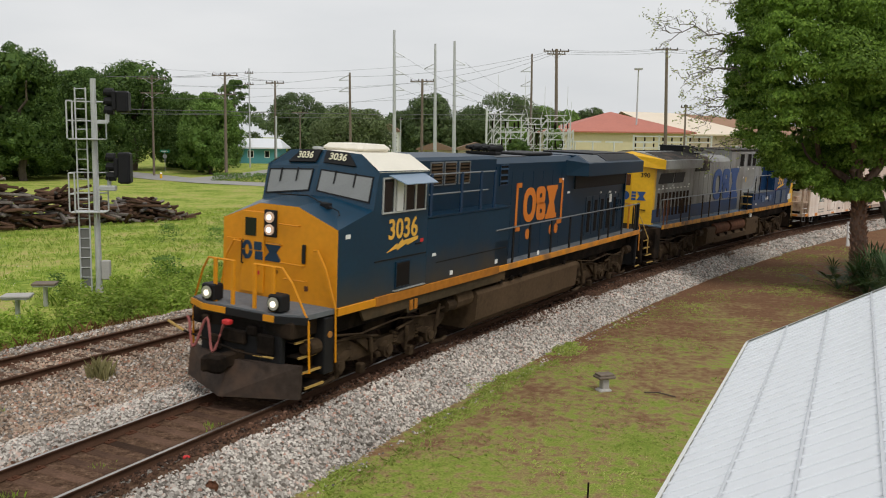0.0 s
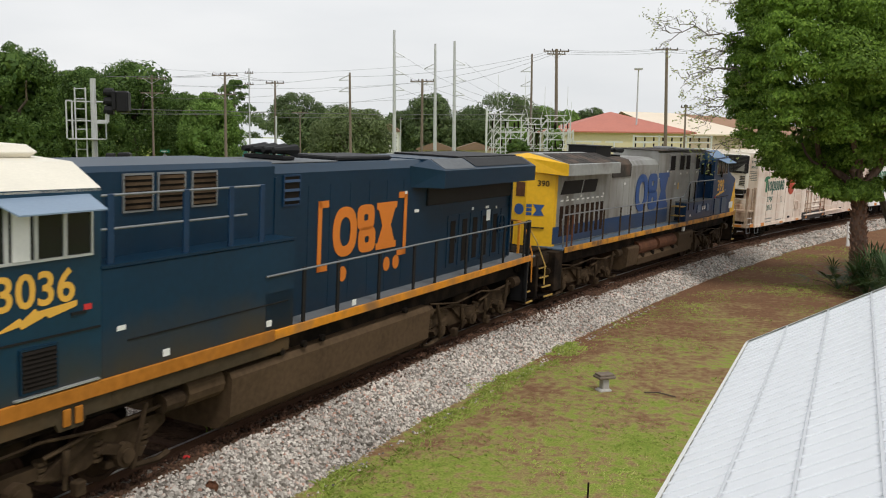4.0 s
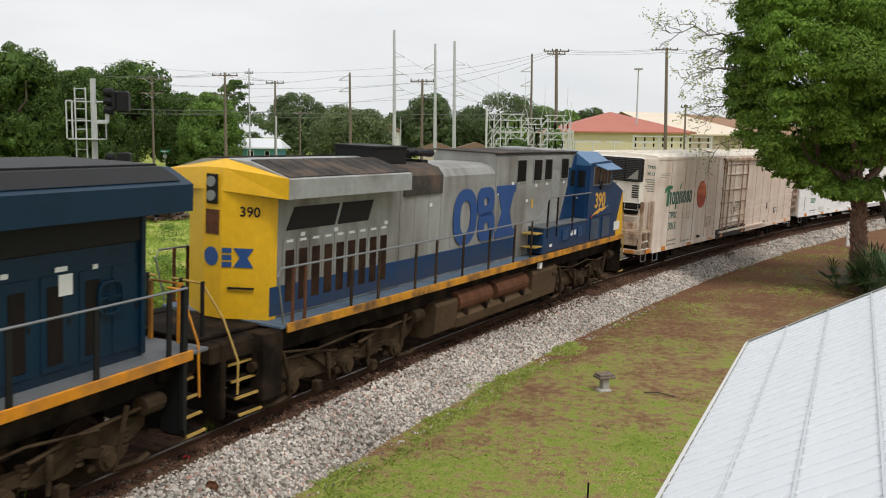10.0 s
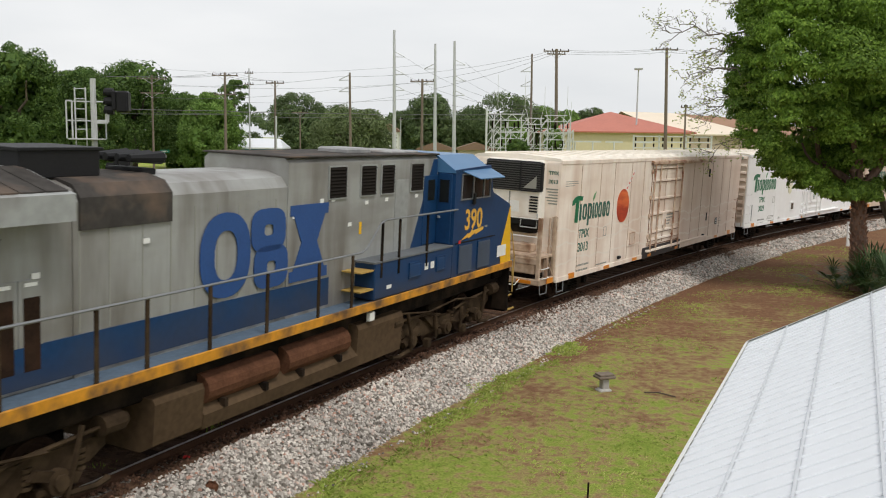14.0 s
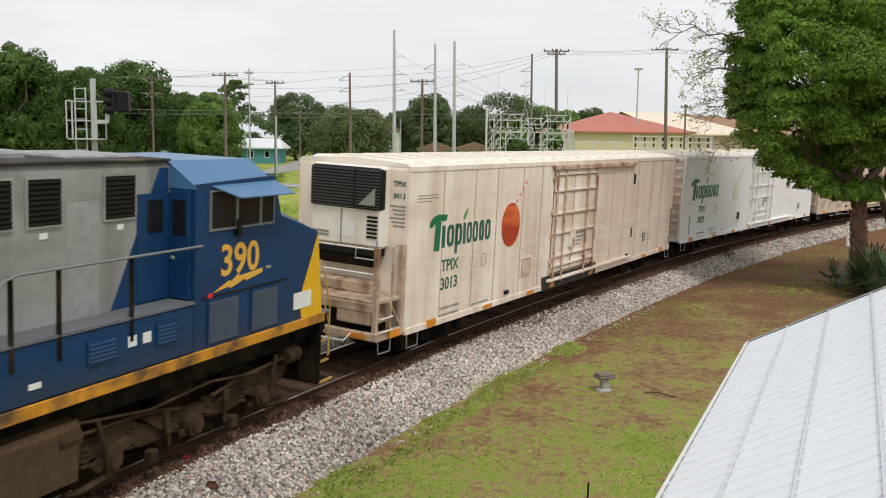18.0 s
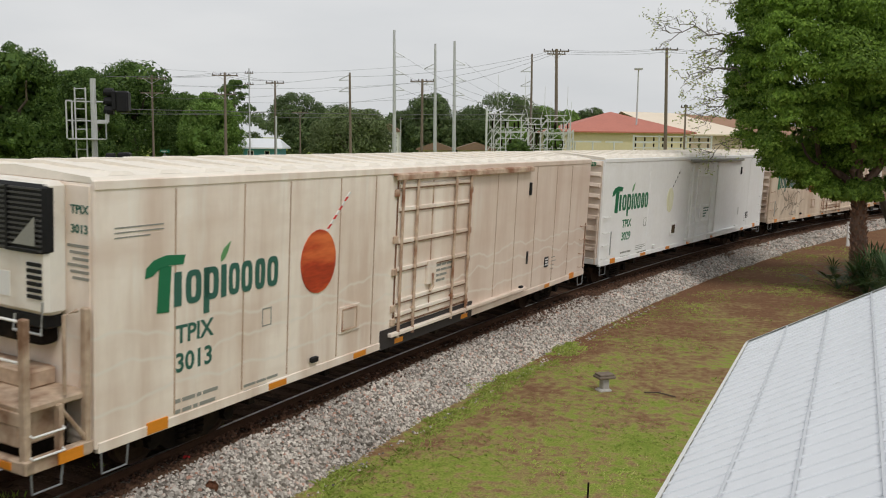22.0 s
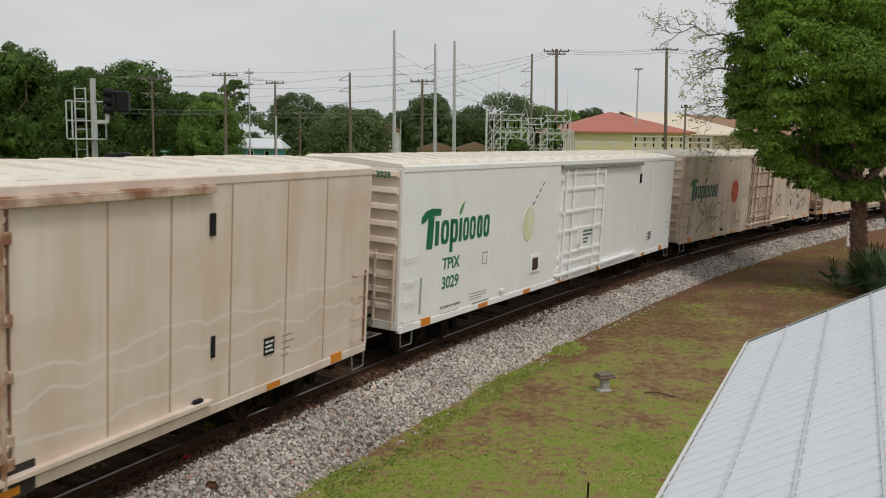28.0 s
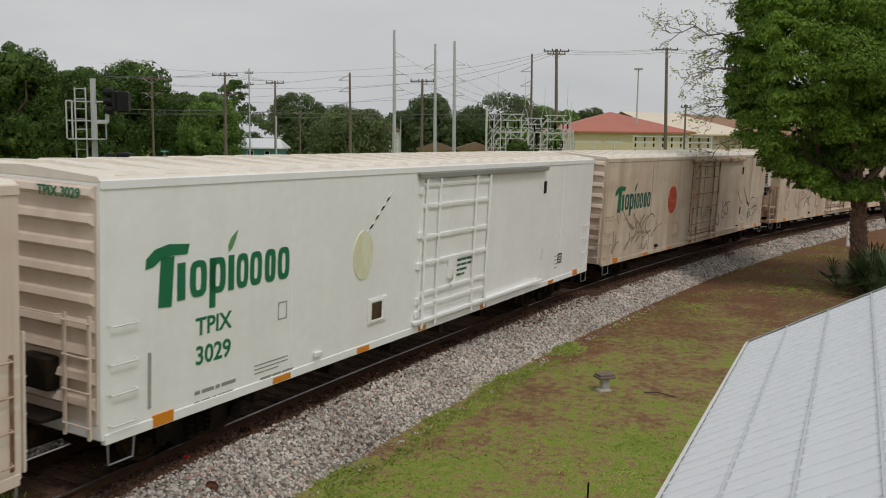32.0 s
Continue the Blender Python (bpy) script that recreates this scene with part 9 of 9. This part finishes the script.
def substation():
    e = thing("substation_frame", "grey galvanised lattice switchyard structure with insulators", "substation")
    y = 122
    for x in (7.0, 10.6, 13.2, 16.2):
        c = part("lattice_column", lattice_column(Geo(), x, y, GROUND, 8.0, 0.9), M["galv_far"], e)
        part("peak", Geo().tube([(x - 0.45, y, 8.0), (x, y, 9.8), (x + 0.45, y, 8.0)], 0.06, 4), M["galv_far"], c)
        part("lightning_rod", Geo().tube([(x, y, 9.8), (x, y, 13.6 if x in (7.0, 10.6) else 12.2)], 0.035, 4), M["galv_far"], c)
    part("end_post", Geo().tube([(5.55, y, GROUND), (5.55, y, 9.2)], 0.14, 6), M["galv_far"], e)
    for x0, x1, z in ((5.5, 10.6, 7.7), (7.0, 10.6, 5.3), (13.2, 16.2, 7.6), (13.2, 16.2, 5.2), (10.6, 13.2, 7.2)):
        b = part("lattice_beam", lattice_beam(Geo(), x0, x1, y, z, 0.8), M["galv_far"], e)
        for k in range(3):
            u = x0 + (x1 - x0) * (k + 0.5) / 3
            part("insulator", Geo().tube([(u, y - 0.2, z - 0.1), (u, y - 0.2, z - 1.0)], 0.1, 6), M["under"], b)
    for x in (6.2, 8.8, 12.0, 14.6, 17.4):
        c = part("lattice_column", lattice_column(Geo(), x, y + 5, GROUND, 6.6, 0.7), M["galv_far"], e)
        part("lightning_rod", Geo().tube([(x, y + 5, 6.6), (x, y + 5, 10.4 if x > 9 else 8.4)], 0.03, 4), M["galv_far"], c)
    for x0, x1, z in ((6.2, 12.0, 6.3), (12.0, 17.4, 6.2), (6.2, 17.4, 4.0), (7.0, 16.2, 3.0)):
        b = part("lattice_beam", lattice_beam(Geo(), x0, x1, y + 5, z, 0.55), M["galv_far"], e)
        for k in range(6):
            u = x0 + (x1 - x0) * (k + 0.5) / 6
            part("insulator", Geo().tube([(u, y + 4.8, z + 0.5), (u, y + 4.8, z + 1.2)], 0.09, 6), M["under" if k % 2 else "galv_far"], b)
    for k in range(7):
        x = 6.6 + k * 1.5
        part("switch_blade", Geo().tube([(x, y + 1, 5.4), (x + 0.5, y + 1.5, 6.5), (x + 1.1, y + 2, 5.6)], 0.035, 4), M["galv_far"], e)
    for x in (18.5, 21.0, 24.0, 28.2):
        part("switch_stand", Geo().tube([(x, y + 8, GROUND), (x, y + 8, 5.0)], 0.1, 5).box(x - 1.2, x + 1.2, y + 7.9, y + 8.1, 4.9, 5.1), M["galv_far"], e)
    for k in range(9):
        x = 28.5 + k * 1.35
        for z in (3.4, 4.3, 5.2):
            part("bus_insulator", Geo().tube([(x, y + 15, z), (x, y + 15, z + 0.55)], 0.12, 5), M["under"], e)
    for z in (3.3, 4.2, 5.1, 5.9):
        part("bus_bar", Geo().box(28.2, 39.8, y + 14.9, y + 15.1, z - 0.08, z + 0.06), M["galv_far"], e)
    for x in (28.2, 32.0, 36.0, 39.8):
        part("rack_post", Geo().box(x - 0.1, x + 0.1, y + 14.9, y + 15.1, GROUND, 6.1), M["galv_far"], e)
    part("transformer", Geo().box(9.2, 11.6, y - 3, y - 0.8, GROUND, 3.4, 0.15).tube([(9.8, y - 2, 3.4), (9.8, y - 2, 4.5)], 0.15, 6), mat("dark_green_box", (0.03, 0.06, 0.05), 0.6, 0, 0.2), e)


substation()
thing("lamp_mast", "slim white pole in front of the trees", "pole", geo=Geo().tube([(-23.7, 129.5, GROUND), (-23.7, 129.5, 8.0)], 0.13, 6), material=M["steel_pole"])


# ---- buildings far behind the line ----
def house(name, label, x0, x1, y0, y1, wall_z, ridge_z, wall_mat, roof_mat, along="x", windows=(), over=0.5, hip=0.0, group="houses behind the line"):
    e = thing(name, label, "house", group=group)
    part("wall", Geo().box(x0, x1, y0, y1, GROUND - 0.2, wall_z), wall_mat, e)
    t = 0.18
    a0, a1, b0, b1 = x0 - over, x1 + over, y0 - over, y1 + over
    ym, xm = (y0 + y1) / 2, (x0 + x1) / 2
    if along == "x":
        top = [(a0 + hip, ym), (a1 - hip, ym)]
    else:
        top = [(xm, b0 + hip), (xm, b1 - hip)]
    low = [(a0, b0), (a1, b0), (a1, b1), (a0, b1)]
    vs = [(x, y, wall_z - 0.1) for x, y in low] + [(x, y, wall_z + t) for x, y in low] + [(x, y, ridge_z) for x, y in top]
    fs = [(0, 3, 2, 1), (0, 1, 5, 4), (1, 2, 6, 5), (2, 3, 7, 6), (3, 0, 4, 7)]
    fs += [(4, 5, 9, 8), (5, 6, 9), (6, 7, 8, 9), (7, 4, 8)] if along == "x" else [(4, 5, 8), (5, 6, 9, 8), (6, 7, 9), (7, 4, 8, 9)]
    part("roof", Geo().add(vs, fs), roof_mat, e)
    for wx, wz, ww, wh in windows:
        w = part("window", frame_bars(Geo(), wx, wx + ww, wz, wz + wh, 0.12, y0 - 0.06, y0), M["white"], e)
        part("pane", Geo().box(wx + 0.12, wx + ww - 0.12, y0 - 0.03, y0 - 0.005, wz + 0.12, wz + wh - 0.12), M["glass"], w)
    return e


teal = mat("teal_siding", (0.09, 0.3, 0.34), 0.7, 0, 0.08)
redroof = mat("terracotta_roof", (0.45, 0.16, 0.115), 0.7, 0, 0.1, 2, 0.2)
pale = mat("pale_yellow_wall", (0.62, 0.55, 0.36), 0.85, 0, 0.06, 2, 0.2)
tan = mat("tan_wall", (0.5, 0.41, 0.31), 0.85, 0, 0.06, 2, 0.2)
creamr = mat("cream_metal_roof", (0.72, 0.62, 0.49), 0.6, 0, 0.05, 2, 0.2)
brownr = mat("brown_shingle", (0.2, 0.13, 0.09), 0.9, 0, 0.15, 4, 0.4)
tanwall = mat("house_beige", (0.52, 0.45, 0.36), 0.85, 0, 0.06)
house("teal_house", "turquoise bungalow with a bright white metal roof", -45.2, -35.2, 196, 204, 2.6, 4.7, teal, M["tin"], "x", [(-42.0, 0.6, 1.3, 1.5), (-38.4, 0.6, 1.1, 1.5)], 0.9, 1.5)
house("porch_house", "small white-roofed lean-to beside the bungalow", -47.8, -45.0, 193, 197, 2.0, 2.6, teal, M["tin"], "x", [], 0.5)
house("white_house", "narrow white two-storey house with brown roof", -14.9, -10.4, 206, 215, 6.6, 8.4, M["white"], brownr, "y", [(-14.2, 3.9, 0.8, 1.4), (-12.2, 3.9, 0.8, 1.4)], 0.4)
house("brown_house", "low beige house with a brown gabled roof", -5.0, 1.6, 178, 187, 3.0, 4.5, tanwall, brownr, "y", [], 0.5)
house("brown_house", "low beige house with a wide brown gabled roof", 2.6, 9.6, 178, 187, 3.1, 4.55, tanwall, brownr, "y", [], 0.5)
house("red_roof_building", "large pale yellow hall with a red hipped roof", 23.6, 50.8, 190, 228, 6.9, 11.6, pale, redroof, "y", [], 1.0, 18.0, "halls behind the substation")
e = thing("cream_roof_hall", "tan hall with a broad cream metal roof beside the red one", "house", group="halls behind the substation")
part("wall", Geo().box(51.8, 84.0, 206, 258, GROUND, 6.7), tan, e)
part("roof", Geo().add([(50.5, 205, 6.9), (70.5, 205, 6.9), (57.5, 231, 12.2), (44.0, 231, 12.5), (50.5, 205, 6.6), (70.5, 205, 6.6), (44.0, 262, 6.9), (70, 262, 6.9)], [(0, 1, 2, 3), (0, 4, 5, 1), (3, 2, 7, 6)]), creamr, e)
part("side_roof", Geo().add([(70.5, 205, 6.9), (86.0, 205, 6.9), (82.0, 231, 10.6), (57.5, 231, 12.2), (70.5, 205, 6.6), (86, 205, 6.6), (82, 262, 6.9), (58, 262, 6.9)], [(0, 1, 2, 3), (0, 4, 5, 1), (3, 2, 6, 7)]), mat("brown_metal_roof", (0.3, 0.17, 0.1), 0.8, 0, 0.1, 2, 0.2), e, "brown sloping roof")


def parked_car(x, y, turn, paint, label):
    e = thing("parked_car", label, "car", pose(x, y, GROUND, 0, 0, turn), group="parked cars")
    part("body", Geo().prism([(-2.2, 0.35), (-2.25, 0.75), (-1.3, 0.92), (2.1, 0.95), (2.25, 0.4)], "y", -0.88, 0.88), paint, e)
    part("cabin", Geo().prism([(-1.2, 0.9), (-0.6, 1.45), (1.1, 1.48), (1.9, 0.95)], "y", -0.76, 0.76), M["glass"], e)
    part("roof", Geo().box(-0.55, 1.05, -0.74, 0.74, 1.45, 1.52, 0.03), paint, e)
    for px_ in (-1.35, 1.35):
        for sy in (-0.85, 0.85):
            w = part("wheel", Geo().tube([(px_, sy - 0.1, 0.33), (px_, sy + 0.1, 0.33)], 0.33, 12), M["black"], e)
            part("rim", Geo().tube([(px_, sy - 0.11, 0.33), (px_, sy + 0.11, 0.33)], 0.19, 10), M["galv"], w)


parked_car(-17.0, 150, 5, M["white"], "white parked car beyond the field")
parked_car(-11.5, 152, -8, mat("silver_car", (0.4, 0.41, 0.42), 0.35, 0.4, 0.05), "silver parked car beyond the field")
parked_car(-58, 121, 20, mat("dark_car", (0.03, 0.035, 0.04), 0.3, 0.2, 0.05), "dark parked car under the oaks")


# ---- the outbuilding with the white metal roof, below the camera ----
M["tin_seam"] = mat("seam_tin", (0.5, 0.52, 0.55), 0.45, 0, 0.08)


def outbuilding():
    e = thing("outbuilding", "low outbuilding with a white ribbed metal roof", "outbuilding")
    c = Vector((4.02, 11.72, 2.6))                     # far corner of the eaves
    along = Vector((-0.4125, -0.911, 0)).normalized()    # along the eaves, towards the camera
    up = Vector((0.911, -0.4125, 0)).normalized()
    rise = Vector((0, 0, 0.54))
    run, length = 4.2, 9.2
    slope = up + rise
    nrm = along.cross(slope).normalized()
    if nrm.z < 0:
        nrm = -nrm

    def at(k, d, h=0.0):
        return c + slope * k + along * d + nrm * h

    g = Geo()
    pts = [at(0, 0), at(run, 0), at(run, length), at(0, length)]
    g.add([p for p in pts] + [p - nrm * 0.06 for p in pts], [(0, 1, 2, 3), (7, 6, 5, 4), (0, 4, 5, 1), (1, 5, 6, 2), (2, 6, 7, 3), (3, 7, 4, 0)])
    back = [at(run, 0), at(run, length), at(run, length) + up * run - rise * run, at(run, 0) + up * run - rise * run]
    g.add(back + [p - Vector((0, 0, 0.06)) for p in back], [(0, 1, 2, 3), (7, 6, 5, 4), (0, 4, 5, 1), (1, 5, 6, 2), (2, 6, 7, 3), (3, 7, 4, 0)])
    roof = part("roof", g, M["tin"], e, "white ribbed metal roofing")
    n = int(length / 0.23)
    # lapped ribbed sheets: each one rises to a folded edge that stands free over the next
    prof = [(0.0, 0.002), (0.1, 0.005), (0.19, 0.003), (0.204, 0.014), (0.224, 0.014), (0.232, 0.003)]
    rib = Geo()
    m_ = len(prof)
    rib.add([at(0.005, d, h) - c for d, h in prof] + [at(run, d, h) - c for d, h in prof], [(i_, i_ + 1, i_ + 1 + m_, i_ + m_) for i_ in range(m_ - 1)] + [tuple(range(m_))])
    me = rib.mesh("roof_sheet", M["tin"])
    for k in range(n):
        part("roof_sheet", me, None, roof, m=Matrix.Translation(c + along * (0.02 + k * 0.23)))
    for k in range(1, 9):
        s = Geo().add([at(k * 0.47 - 0.01, 0, 0.012), at(k * 0.47 + 0.01, 0, 0.012), at(k * 0.47 + 0.01, length, 0.012), at(k * 0.47 - 0.01, length, 0.012), at(k * 0.47 - 0.006, 0, 0.022), at(k * 0.47 - 0.006, length, 0.022)], [(0, 4, 5, 3), (4, 1, 2, 5)])
        part("roof_seam", s, M["tin_seam"], roof)
    part("eave_trim", Geo().add([at(-0.03, -0.02, 0.02), at(-0.03, length, 0.02), at(-0.03, length, -0.13), at(-0.03, -0.02, -0.13), at(0.01, -0.02, 0.02), at(0.01, length, 0.02)], [(0, 1, 2, 3), (0, 4, 5, 1)]), M["white"], e)
    part("rake_trim", Geo().add([at(-0.03, -0.03, 0.02), at(run, -0.03, 0.02), at(run, -0.03, -0.13), at(-0.03, -0.03, -0.13), at(-0.03, 0.03, 0.025), at(run, 0.03, 0.025)], [(0, 1, 2, 3), (0, 4, 5, 1)]), M["white"], e)
    w = [c + up * 0.35 + along * 0.3, c + up * (2 * run - 0.35) + along * 0.3, c + up * (2 * run - 0.35) + along * (length - 0.1), c + up * 0.35 + along * (length - 0.1)]
    wz = 2.6 + 0.54 * 0.35 - 0.05
    r0, r1 = (w[0] + w[1]) / 2, (w[2] + w[3]) / 2
    rz = 2.6 + 0.54 * run - 0.1
    part("wall", Geo().add([(p.x, p.y, GROUND - 0.2) for p in w] + [(p.x, p.y, wz) for p in w] + [(r0.x, r0.y, rz), (r1.x, r1.y, rz)], [(0, 1, 5, 8, 4), (1, 2, 6, 5), (2, 3, 7, 9, 6), (3, 0, 4, 7)]), M["white"], e, "white outbuilding walls with gables")


outbuilding()


# ---- what moves ----
def vehicle_pose(mid, half, t):
    d = mid - travelled(t)
    p, q = Vector(off(d - half, 0)), Vector(off(d + half, 0))
    c, w = (p + q) / 2, q - p
    return Matrix.Translation(c) @ Matrix.Rotation(math.atan2(w.y, w.x), 4, "Z") @ Matrix.Rotation(radians(BANK), 4, "X")


def motions():
    for ob, mid, half in VEHICLES:
        walk(ob, [(t, vehicle_pose(mid, half, t)) for t in range(33)])
    times = [0.3 * k for k in range(107)] + [32.0]
    for ob, x, r in WHEELS:
        walk(ob, [(t, pose(x, 0, r, 0, -math.degrees(travelled(t) / r) % 360 - 360, 0)) for t in times])


motions()
